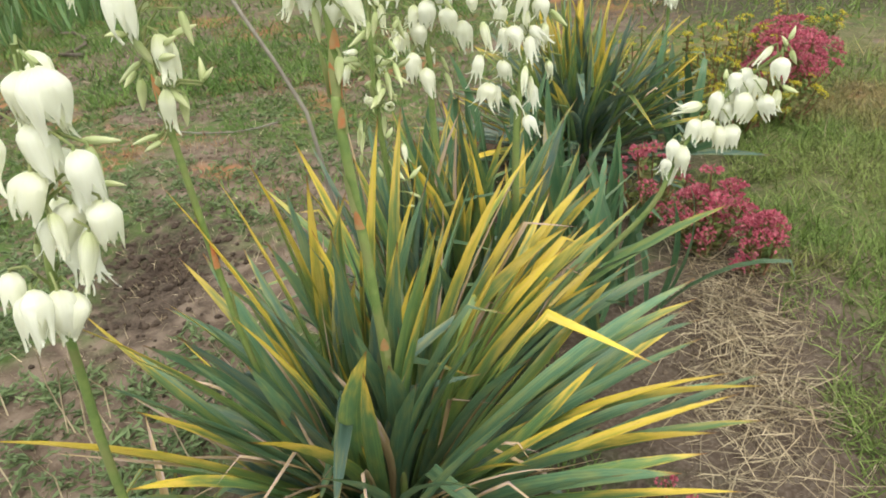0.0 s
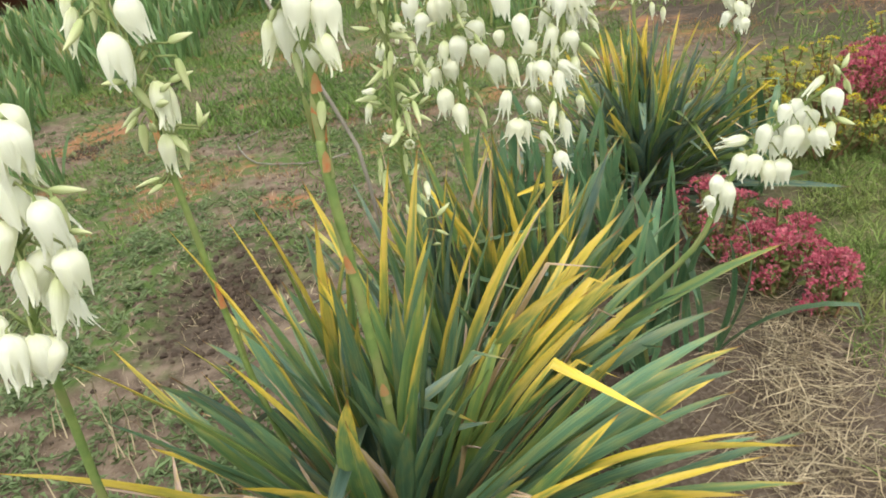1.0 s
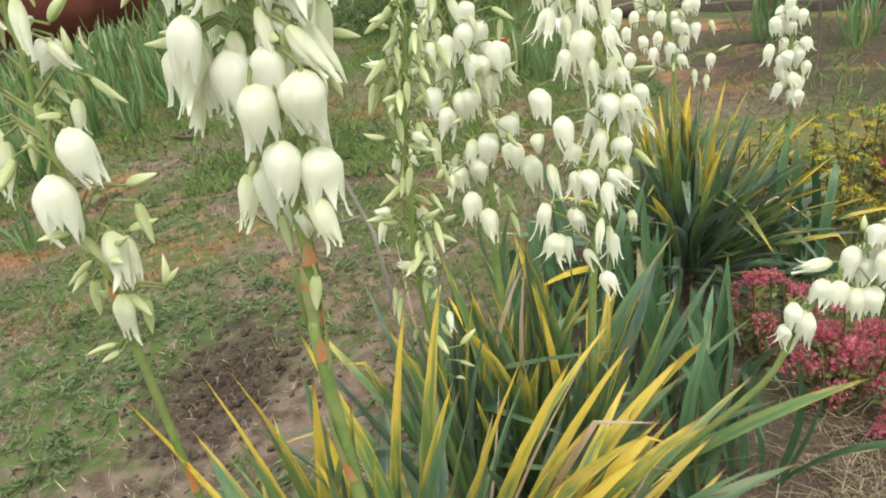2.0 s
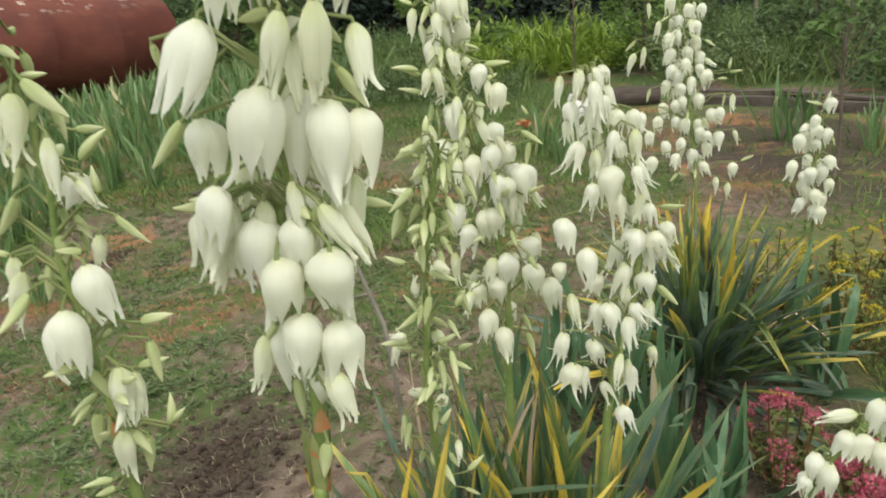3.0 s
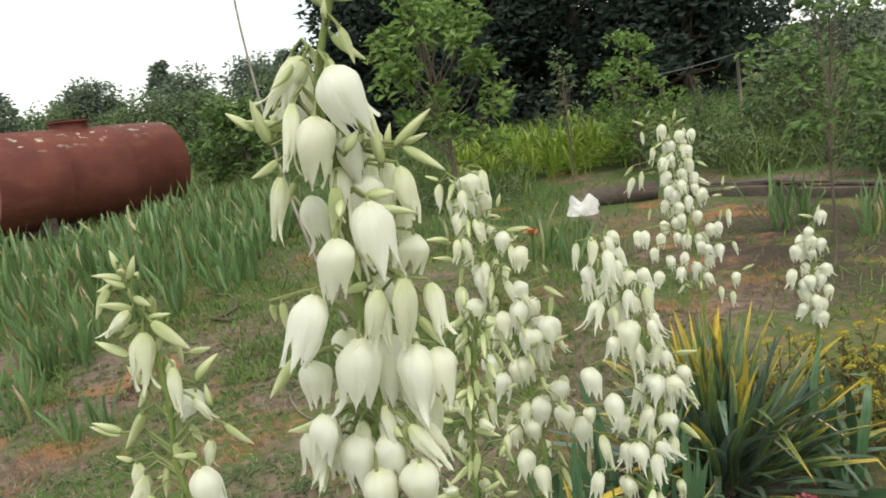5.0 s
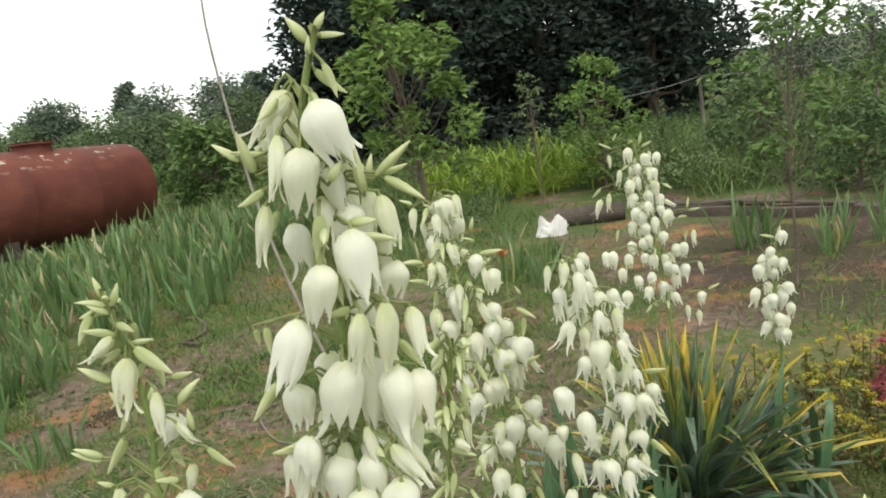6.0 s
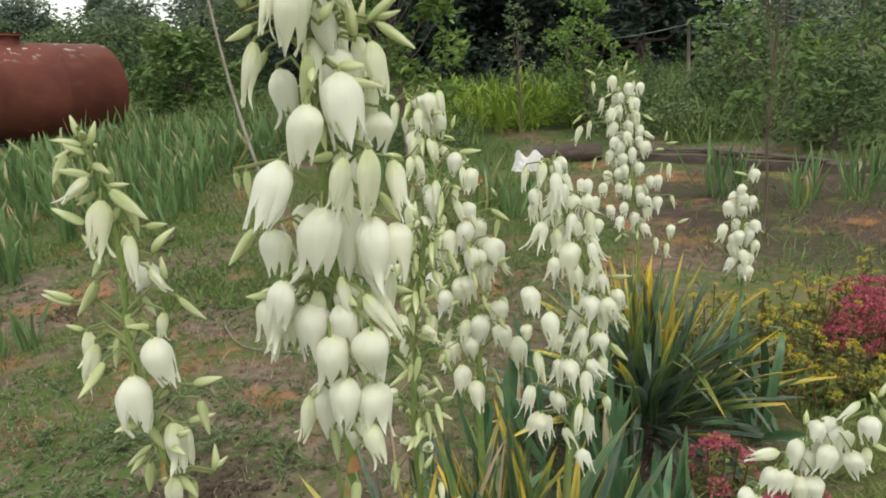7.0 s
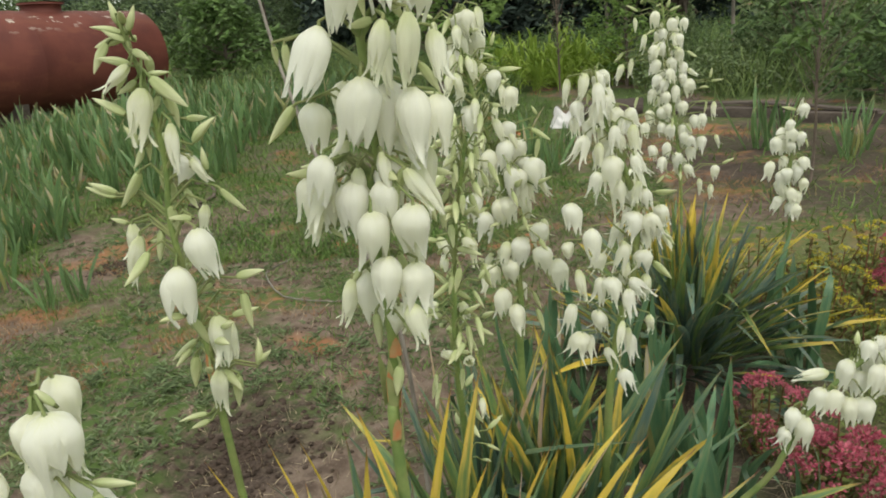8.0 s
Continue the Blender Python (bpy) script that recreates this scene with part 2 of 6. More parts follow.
def rust_material():
    """Red-brown primer on an old steel tank, with rust streaks and pale chipped spots along the top."""
    m, t, shader, out = nodes_of("rusty_primer")
    body = blend(t, step(t, cloud(t, 1.6, 6), 0.35, 0.65), (0.165, 0.05, 0.036), (0.115, 0.034, 0.026))
    body = blend(t, calc(t, "MULTIPLY", step(t, cloud(t, 5, 6, (0.4, 1, 1)), 0.52, 0.7), 0.35), body, (0.23, 0.085, 0.05))
    where = t.nodes.new("ShaderNodeSeparateXYZ")
    t.links.new(t.nodes.new("ShaderNodeNewGeometry").outputs["Position"], where.inputs[0])
    high = calc(t, "MULTIPLY", step(t, where.outputs[2], 1.25, 1.5), calc(t, "SUBTRACT", 1.0, step(t, where.outputs[2], 1.5, 1.64)))
    chips = calc(t, "MULTIPLY", step(t, cloud(t, 8, 3, (0.7, 1, 1)), 0.6, 0.65), high)
    body = blend(t, chips, body, (0.5, 0.42, 0.36))
    t.links.new(body, shader.inputs["Base Color"])
    shader.inputs["Roughness"].default_value = 0.7
    shader.inputs["Specular IOR Level"].default_value = 0.3
    b = add(t, "Bump", Strength=0.4, Distance=0.01)
    t.links.new(cloud(t, 25, 5), b.inputs["Height"])
    t.links.new(b.outputs[0], shader.inputs["Normal"])
    return m


SOIL = ground_material()
RUST = rust_material()
# paler, pinker tone than the shell, for the tank's two ends
PALE_PRIMER = surface("pale_primer", (0.23, 0.105, 0.088), (0.17, 0.07, 0.058), 2.5, 0.75, 0.3, 25, third=(0.28, 0.15, 0.13), third_scale=1.2)
YELLOW = (0.68, 0.51, 0.055)
LEAF_GREEN = strap("yucca_leaf_green", (0.135, 0.25, 0.14), (0.072, 0.15, 0.092), YELLOW, 1.1)
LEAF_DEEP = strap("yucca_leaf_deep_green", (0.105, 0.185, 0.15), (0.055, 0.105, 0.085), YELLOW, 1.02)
LEAF_TURNING = strap("yucca_leaf_turning", (0.15, 0.26, 0.095), (0.085, 0.17, 0.075), YELLOW, 0.82)
LEAF_YELLOW = strap("yucca_leaf_yellow", (0.18, 0.28, 0.08), (0.11, 0.19, 0.068), YELLOW, 0.66)
LEAF_DRY = strap("yucca_leaf_dry", (0.42, 0.31, 0.15), (0.29, 0.2, 0.1), (0.56, 0.42, 0.22), 0.6, through=0.1, rough=0.8)
IRIS_GREEN = strap("iris_leaf_green", (0.15, 0.265, 0.098), (0.082, 0.162, 0.068), (0.45, 0.4, 0.13), 1.02, brown=(0.3, 0.2, 0.1))
IRIS_DARK = strap("iris_leaf_dark", (0.1, 0.2, 0.1), (0.06, 0.14, 0.072), (0.35, 0.33, 0.12), 1.15)
IRIS_PALE = strap("iris_leaf_withered", (0.34, 0.35, 0.13), (0.26, 0.27, 0.1), (0.5, 0.44, 0.2), 0.6, through=0.15)
CREAM = petal("cream_petal", (0.935, 0.94, 0.87), (0.84, 0.86, 0.6), 0.46, -0.06, 0.12)
HALF = petal("pale_green_petal", (0.92, 0.93, 0.81), (0.75, 0.79, 0.5), 0.42, 0.0, 0.36)
BUD = petal("bud_green", (0.71, 0.74, 0.47), (0.48, 0.55, 0.26), through=0.25, start=0.0, end=0.9)
STEM = surface("stalk_green", (0.13, 0.2, 0.06), (0.21, 0.275, 0.085), 22, 0.55, 0.3, 120, deep=0.002, third=(0.2, 0.225, 0.085), third_scale=14.0)
BRACT = surface("dry_bract", (0.56, 0.2, 0.085), (0.46, 0.29, 0.14), 30, 0.7, 0.2, 120, through=0.2, deep=0.002)
SHEATH = surface("pale_sheath", (0.2, 0.26, 0.09), (0.3, 0.32, 0.14), 25, 0.6, 0.2, 90, through=0.15, deep=0.002)
GRASS = surface("grass_blade", (0.10, 0.185, 0.04), (0.165, 0.245, 0.065), 3, 0.6, 0, 30, "island", (0.5, 1.4), 0.25)
MEADOW = surface("meadow_grass_blade", (0.145, 0.22, 0.055), (0.21, 0.255, 0.08), 2, 0.65, 0, 30, "island", (0.45, 1.55), 0.25, third=(0.27, 0.215, 0.1), third_scale=1.6)
WEED = surface("weed_leaf", (0.14, 0.2, 0.09), (0.19, 0.24, 0.115), 3, 0.6, 0, 30, "island", (0.6, 1.35), 0.25)
LITTER = surface("rusty_dry_grass", (0.34, 0.155, 0.07), (0.34, 0.22, 0.12), 4, 0.9, 0, 30, "island", (0.5, 1.3))
STRAW = surface("pale_straw", (0.50, 0.42, 0.29), (0.36, 0.28, 0.18), 6, 0.85, 0, 40, "island", (0.5, 1.25))
PINK = surface("pink_blossom", (0.42, 0.075, 0.125), (0.52, 0.16, 0.21), 30, 0.7, 0, 90, "island", (0.65, 1.3), 0.2)
PINK_STEM = surface("reddish_stem", (0.22, 0.15, 0.06), (0.3, 0.12, 0.09), 20, 0.7, 0, 60)
SEDUM = surface("olive_foliage", (0.16, 0.235, 0.07), (0.23, 0.2, 0.08), 12, 0.65, 0, 40, "island", (0.6, 1.3), 0.25)
GOLD = surface("yellow_blossom", (0.58, 0.46, 0.03), (0.48, 0.45, 0.08), 20, 0.7, 0, 60, "island", (0.7, 1.25), 0.2)
CRUMB = surface("crumbled_soil", (0.12, 0.088, 0.064), (0.2, 0.155, 0.118), 40, 0.95, 0.5, 120, "island", (0.6, 1.25), spec=0.1)
EARTH = surface("dark_dug_earth", (0.05, 0.037, 0.03), (0.095, 0.07, 0.055), 25, 0.95, 0.5, 90, spec=0.1)
BARK = surface("grey_brown_bark", (0.11, 0.085, 0.065), (0.17, 0.135, 0.11), 20, 0.9, 0.6, 80, stretch=(1, 1, 0.25))
TIMBER = surface("weathered_timber", (0.13, 0.105, 0.09), (0.07, 0.055, 0.047), 9, 0.9, 0.5, 60, stretch=(0.2, 1, 1))
STICK = surface("bare_grey_stick", (0.25, 0.225, 0.19), (0.165, 0.145, 0.12), 14, 0.8, 0.4, 70, stretch=(1, 1, 0.2))
SHEET = surface("white_plastic", (0.75, 0.74, 0.73), (0.62, 0.6, 0.6), 9, 0.4, 0.5, 40)
PIPE = surface("grey_hose", (0.27, 0.255, 0.22), (0.13, 0.11, 0.09), 10, 0.5, 0.1, 50)
WIRE = surface("dull_wire", (0.3, 0.3, 0.3), (0.22, 0.22, 0.22), 10, 0.5, 0, 50, metal=0.6)
CORN = surface("young_corn_leaf", (0.23, 0.35, 0.05), (0.34, 0.42, 0.08), 3, 0.55, 0, 20, "island", (0.6, 1.3), 0.3)
ORCHARD = surface("orchard_leaf", (0.1, 0.175, 0.05), (0.145, 0.225, 0.07), 2, 0.5, 0, 20, "island", (0.5, 1.4), 0.25)
FRESH = surface("fresh_tree_leaf", (0.145, 0.24, 0.055), (0.2, 0.3, 0.085), 2, 0.5, 0, 20, "island", (0.55, 1.35), 0.3)
HEDGE = surface("hedge_leaf", (0.12, 0.18, 0.08), (0.165, 0.225, 0.105), 1.2, 0.65, 0, 12, "island", (0.5, 1.4), 0.25)
SHRUB = surface("shrub_leaf", (0.09, 0.145, 0.055), (0.12, 0.185, 0.075), 2, 0.6, 0, 20, "island", (0.5, 1.35), 0.25)
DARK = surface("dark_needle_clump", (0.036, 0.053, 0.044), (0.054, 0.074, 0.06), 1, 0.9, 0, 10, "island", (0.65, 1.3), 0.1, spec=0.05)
# skyline leaves: distance haze is put into this pale, bluish colour
FAR_HAZED = surface("hazed_distant_leaf", (0.125, 0.17, 0.125), (0.165, 0.205, 0.15), 0.6, 0.8, 0, 5, "island", (0.55, 1.35), 0.2)
TALL = surface("tall_weed_blade", (0.125, 0.2, 0.06), (0.185, 0.24, 0.085), 1.5, 0.65, 0, 20, "island", (0.5, 1.4), 0.25)


# ---- mesh helpers ----
class Geo:
    """Collects points, faces and uv for one mesh."""

    def __init__(self):
        self.v, self.f, self.uv, self.mi = [], [], [], []
        self.slot = 0

    def grid(self, rows, closed=False, uvs=None):
        start, wide = len(self.v), len(rows[0])
        for j, row in enumerate(rows):
            for i, p in enumerate(row):
                self.v.append(tuple(p))
                self.uv.append(uvs[j][i] if uvs else (i / max(wide - 1, 1), j / max(len(rows) - 1, 1)))
        for j in range(len(rows) - 1):
            for i in range(wide if closed else wide - 1):
                k = (i + 1) % wide
                self.f.append((start + j * wide + i, start + j * wide + k, start + (j + 1) * wide + k, start + (j + 1) * wide + i))
                self.mi.append(self.slot)

    def tube(self, path, radii, sides=6):
        path = [Vector(p) for p in path]
        rows = []
        for i, p in enumerate(path):
            d = (path[min(i + 1, len(path) - 1)] - path[max(i - 1, 0)]).normalized()
            a = d.cross(Vector((0.31, 0.95, 0.05))).normalized()
            b = d.cross(a)
            r = radii[i] if isinstance(radii, (list, tuple)) else radii
            rows.append([p + (a * math.cos(2 * math.pi * k / sides) + b * math.sin(2 * math.pi * k / sides)) * r for k in range(sides)])
        self.grid(rows, True)
        for row, flip in ((0, True), (len(path) - 1, False)):
            first = len(self.v) - sides * (len(path) - row)
            ring = tuple(range(first, first + sides))
            self.f.append(ring[::-1] if not flip else ring)
            self.mi.append(self.slot)

    def mesh(self, name, *mats, smooth=True):
        me = bpy.data.meshes.new(name)
        me.from_pydata(self.v, [], self.f)
        layer = me.uv_layers.new(name="UVMap")
        index = np.empty(len(me.loops), dtype=np.int32)
        me.loops.foreach_get("vertex_index", index)
        layer.data.foreach_set("uv", np.array(self.uv, dtype=np.float32)[index].ravel())
        for m in mats:
            me.materials.append(m)
        me.polygons.foreach_set("material_index", np.array(self.mi, dtype=np.int32))
        me.polygons.foreach_set("use_smooth", [smooth] * len(me.polygons))
        me.update()
        return me


def part(name, me, parent=None, label="", m=None):
    ob = new(name, me)
    ob.parent = parent
    if m is not None:
        ob.matrix_basis = m
    return tagged(ob, label)


def thing(name, label, category, group="", x=0, y=0, z=0, turn=0, kind=""):
    ob = new(name)
    ob.empty_display_size = 0.05
    ob.matrix_basis = pose(x, y, z, 0, 0, turn)
    return tagged(ob, label, category, group, kind)


def blades(name, material, base, way, across, bend, cuts=1):
    """Many thin blades as one mesh: arrays of foot, way (with its length), half width and droop of the tip."""
    n = len(base)
    base, way, across, bend = (np.asarray(a, float) for a in (base, way, across, bend))
    mid = base + way * 0.55
    tip = base + way + bend
    pts = np.stack([base - across, base + across, mid - across * 0.8 + bend * 0.22, mid + across * 0.8 + bend * 0.22, tip], 1).reshape(-1, 3)
    k = np.arange(n)[:, None] * 5
    tri = np.concatenate([k + [0, 1, 3], k + [0, 3, 2], k + [2, 3, 4]], 1).reshape(-1, 3)
    me = bpy.data.meshes.new(name)
    me.from_pydata(pts.tolist(), [], tri.tolist())
    me.materials.append(material)
    me.polygons.foreach_set("use_smooth", [True] * len(me.polygons))
    return me


def leaf_cards(name, material, base, way, across, lift=0.12):
    """Many folded leaves as one mesh: a foot, a way with length, and a half width each."""
    base, way, across = (np.asarray(a, float) for a in (base, way, across))
    n = len(base)
    up = np.cross(across, way)
    up /= np.linalg.norm(up, axis=1, keepdims=True) + 1e-9
    long = np.linalg.norm(way, axis=1, keepdims=True)
    pts = np.stack([base, base + way * 0.45 - across + up * long * lift, base + way * 0.5, base + way * 0.45 + across + up * long * lift, base + way - up * long * lift], 1).reshape(-1, 3)
    k = np.arange(n)[:, None] * 5
    tri = np.concatenate([k + [0, 2, 1], k + [1, 2, 4], k + [0, 3, 2], k + [2, 3, 4]], 1).reshape(-1, 3)
    me = bpy.data.meshes.new(name)
    me.from_pydata(pts.tolist(), [], tri.tolist())
    me.materials.append(material)
    return me


rng = np.random.RandomState(7)


def ways(n, low=-0.2, high=1.0):
    """Random unit directions whose height lies between low and high."""
    z = rng.uniform(low, high, n)
    a = rng.uniform(0, 2 * math.pi, n)
    r = np.sqrt(np.maximum(1 - z * z, 0.0))
    return np.stack([r * np.cos(a), r * np.sin(a), z], 1)


def sideways(way):
    s = np.cross(way, rng.normal(size=way.shape))
    return s / (np.linalg.norm(s, axis=1, keepdims=True) + 1e-9)


def rise(x, y):
    """The height of the ground: slight unevenness, with loose heaps by the dug earth."""
    h = 0.025 * noise.noise((x * 1.3, y * 1.3, 0)) + 0.012 * noise.noise((x * 5, y * 5, 3))
    near = math.exp(-((x + 0.75) ** 2 + (y - 2.1) ** 2) / 0.18)
    return h * min(1.0, 30 / (1 + abs(x) + abs(y))) + near * 0.07 * noise.noise((x * 7, y * 7, 9))


# ---- ground ----
def axis(low, high, fine_low, fine_high, fine):
    values = list(np.arange(fine_low, fine_high + 1e-6, fine))
    grow, p = fine, fine_high
    while p < high:
        grow *= 1.35
        p += grow
        values.append(p)
    grow, p = fine, fine_low
    while p > low:
        grow *= 1.35
        p -= grow
        values.insert(0, p)
    return values


g = Geo()
g.grid([[(x, y, rise(x, y)) for x in axis(-600, 600, -3, 3, 0.06)] for y in axis(-400, 900, -0.6, 6, 0.06)])
tagged(part("ground", g.mesh("ground", SOIL)), "bare grey-brown garden soil with weeds and dry litter", "ground", kind="structure")


# ---- yucca: leaves ----
def strap_mesh(length, width, sag, twist=0.0, fold=0.32, rows=9, broken=0.0, seed=0):
    """A yucca leaf along +x from its foot, channelled along the middle, sagging towards the tip."""
    r = random.Random(seed)
    g, grid, uvs = Geo(), [], []
    side = r.uniform(-0.08, 0.08) * length
    x = z = 0.0
    angle = math.atan(sag * 2.0)
    for j in range(rows + 1):
        s = j / rows
        wide = width * (0.62 + 0.9 * s - 0.55 * s * s) * (1 - max(0.0, (s - 0.55) / 0.45) ** 2.2) if j < rows else 0.0004
        wide = max(wide, 0.0004)
        roll = twist * s
        c = Vector((x, side * math.sin(math.pi * s), z))
        deep = fold * wide * (1.0 - 0.55 * s)
        a, b = Vector((0, math.cos(roll), math.sin(roll))), Vector((-math.sin(angle), -math.sin(roll) * math.cos(angle), math.cos(roll) * math.cos(angle)))
        grid.append([c - a * wide * 0.5 + b * deep, c - b * deep * 0.35, c + a * wide * 0.5 + b * deep])
        uvs.append([(0.0, s), (0.5, s), (1.0, s)])
        run = length / rows
        x += math.cos(angle) * run
        z += math.sin(angle) * run
        angle -= sag * 4.0 / rows * (0.5 + s)
        if broken and abs(s - broken) < 0.5 / rows:
            angle -= 1.25
    g.grid(grid, uvs=uvs)
    return g


def yucca_leaf(plant, foot, azimuth, rise_by, length, width, turned, sag, twist=0.0, broken=0.0, seed=0, dry=False, deep=False):
    """turned: how much of the leaf has gone yellow, 0 to 1."""
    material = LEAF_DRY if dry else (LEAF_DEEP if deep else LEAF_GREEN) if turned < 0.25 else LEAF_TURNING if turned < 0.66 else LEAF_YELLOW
    me = strap_mesh(length, width * (0.6 if dry else 1.0), sag, twist, broken=broken, seed=seed).mesh("leaf", material)
    m = pose(*foot, 0, 0, azimuth) @ pose(0, 0, 0, 0, -rise_by, 0)
    label = "dry tan leaf" if dry else "" if turned < 0.25 else "leaf yellowing from its tip" if turned < 0.66 else "yellowed leaf"
    return part("leaf", me, plant, label, m)


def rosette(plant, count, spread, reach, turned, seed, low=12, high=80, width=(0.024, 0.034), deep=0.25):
    """Fills a crown with leaves from upright in the middle to lying at the rim."""
    r = random.Random(seed)
    for i in range(count):
        s = (i + 0.5) / count
        az = i * 137.5 + r.uniform(-55, 55)
        el = min(89, high - (high - low) * s ** 1.45 + r.uniform(-13, 11))
        yellow = min(1.0, max(0.0, r.gauss(turned, 0.3)))
        sag = r.uniform(0.02, 0.16) + (0.10 if el < 40 else 0.0)
        foot = (math.cos(radians(az)) * spread * s, math.sin(radians(az)) * spread * s, 0.03 + 0.05 * (1 - s))
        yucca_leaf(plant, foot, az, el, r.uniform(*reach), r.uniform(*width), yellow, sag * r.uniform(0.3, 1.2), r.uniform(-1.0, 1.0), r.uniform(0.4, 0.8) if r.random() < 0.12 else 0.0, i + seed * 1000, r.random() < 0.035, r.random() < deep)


# ---- yucca: flowers ----
def flower_mesh(name, material, bulge, mouth, flare, split, seed, rows=12):
    """A hanging bell of six petals, one unit long: a domed shoulder, nearly straight sides and separate pointed tips."""
    r = random.Random(seed)
    g = Geo()
    bow, bow_to = r.uniform(0.0, 0.13), r.uniform(0, 2 * math.pi)
    flat = r.uniform(0.84, 1.0)
    curled = r.sample(range(6), r.choice((0, 1, 1, 2)))
    for k in range(6):
        inner = k % 2
        mid = math.radians(60 * k + r.uniform(-10, 10))
        lift = flare + r.uniform(-0.07, 0.07) + (r.uniform(0.12, 0.34) if k in curled else 0.0)
        long = r.uniform(0.82 - 0.16 * split, 1.1) * (0.94 if inner else 1.0)
        lean = r.uniform(-0.22, 0.22) * (0.3 + split)
        stand = r.uniform(0.95, 1.05) * (0.9 if inner else 1.0)
        breadth, wave = r.uniform(0.86, 1.08), r.uniform(0, 6)
        shoulder = r.uniform(0.26, 0.36)
        grid, uvs = [], []
        for j in range(rows + 1):
            s = j / rows
            if s < shoulder:
                rad = 0.035 + (bulge - 0.035) * math.sin(s / shoulder * math.pi / 2) ** 0.78
            else:
                q = (s - shoulder) / (1 - shoulder)
                rad = bulge + (mouth - bulge) * q ** 1.6 + lift * max(0.0, (q - 0.45) / 0.55) ** 2.2
            rad = max(0.012, rad * (stand if s > 0.1 else 1.0))
            half = math.radians(40 if inner else 46) * breadth * max(0.22, 1 - split * 0.8 * max(0.0, s - 0.2) / 0.8)
            if s > 0.45:
                half *= max(0.02, 1 - ((s - 0.45) / 0.55) ** (1.4 - 0.3 * min(split, 1.0)))
            line, lu = [], []
            for i in range(5):
                q = (i - 2) / 2
                a = mid + half * q + lean * s
                edge = 0.04 * math.sin(wave + 5 * s + 2 * q) * abs(q) * s
                rib = 0.02 * (1 - 0.6 * s) if i == 2 else 0.0
                cup = rad * (1 - (0.13 if not inner else 0.03) * q * q) + rib + edge
                line.append((cup * math.cos(a) + bow * math.cos(bow_to) * s * s, cup * math.sin(a) * flat + bow * math.sin(bow_to) * s * s, -s * long + 0.03 * abs(q) * s))
                lu.append((i / 4, s))
            grid.append(line)
            uvs.append(lu)
        g.grid(grid, uvs=uvs)
    return g.mesh(name, material)


def bud_mesh(name, material, fat, seed, hook=0.0):
    """A closed bud, one unit long, pointed, with six soft ridges."""
    g, grid, uvs = Geo(), [], []
    for j in range(10):
        s = j / 9
        rad = fat * (math.sin(math.pi * min(1.0, 0.06 + 0.94 * s) ** 0.8) ** 0.75) * (1.0 - 0.35 * s) + 0.012
        line, lu = [], []
        for i in range(12):
            a = math.pi * i / 6
            c = rad * (1 + 0.15 * math.cos(a * 3))
            line.append((c * math.cos(a) + hook * s * s, c * math.sin(a), -s))
            lu.append((i / 11, s))
        grid.append(line)
        uvs.append(lu)
    g.grid(grid, True, uvs)
    return g.mesh(name, material)


FLOWERS = {
    "open": [flower_mesh("flower", CREAM, 0.305 + 0.012 * (i % 5), 0.1 + 0.04 * (i % 4), -0.03 + 0.03 * (i % 3), 0.06 * (i % 6), i) for i in range(16)],
    "old": [flower_mesh("flower", CREAM, 0.21 + 0.013 * i, 0.17 + 0.03 * (i % 4), 0.04 + 0.06 * (i % 4), 0.85 + 0.08 * (i % 4), 20 + i) for i in range(8)],
    "half": [flower_mesh("flower", HALF, 0.15 + 0.012 * i, 0.03 + 0.02 * (i % 3), -0.03 + 0.008 * i, 0.0, 50 + i) for i in range(6)],
    "bud": [bud_mesh("bud", BUD, 0.12 + 0.01 * i, 30 + i, (-0.16, 0.0, 0.1, 0.22, -0.06)[i]) for i in range(5)],
}


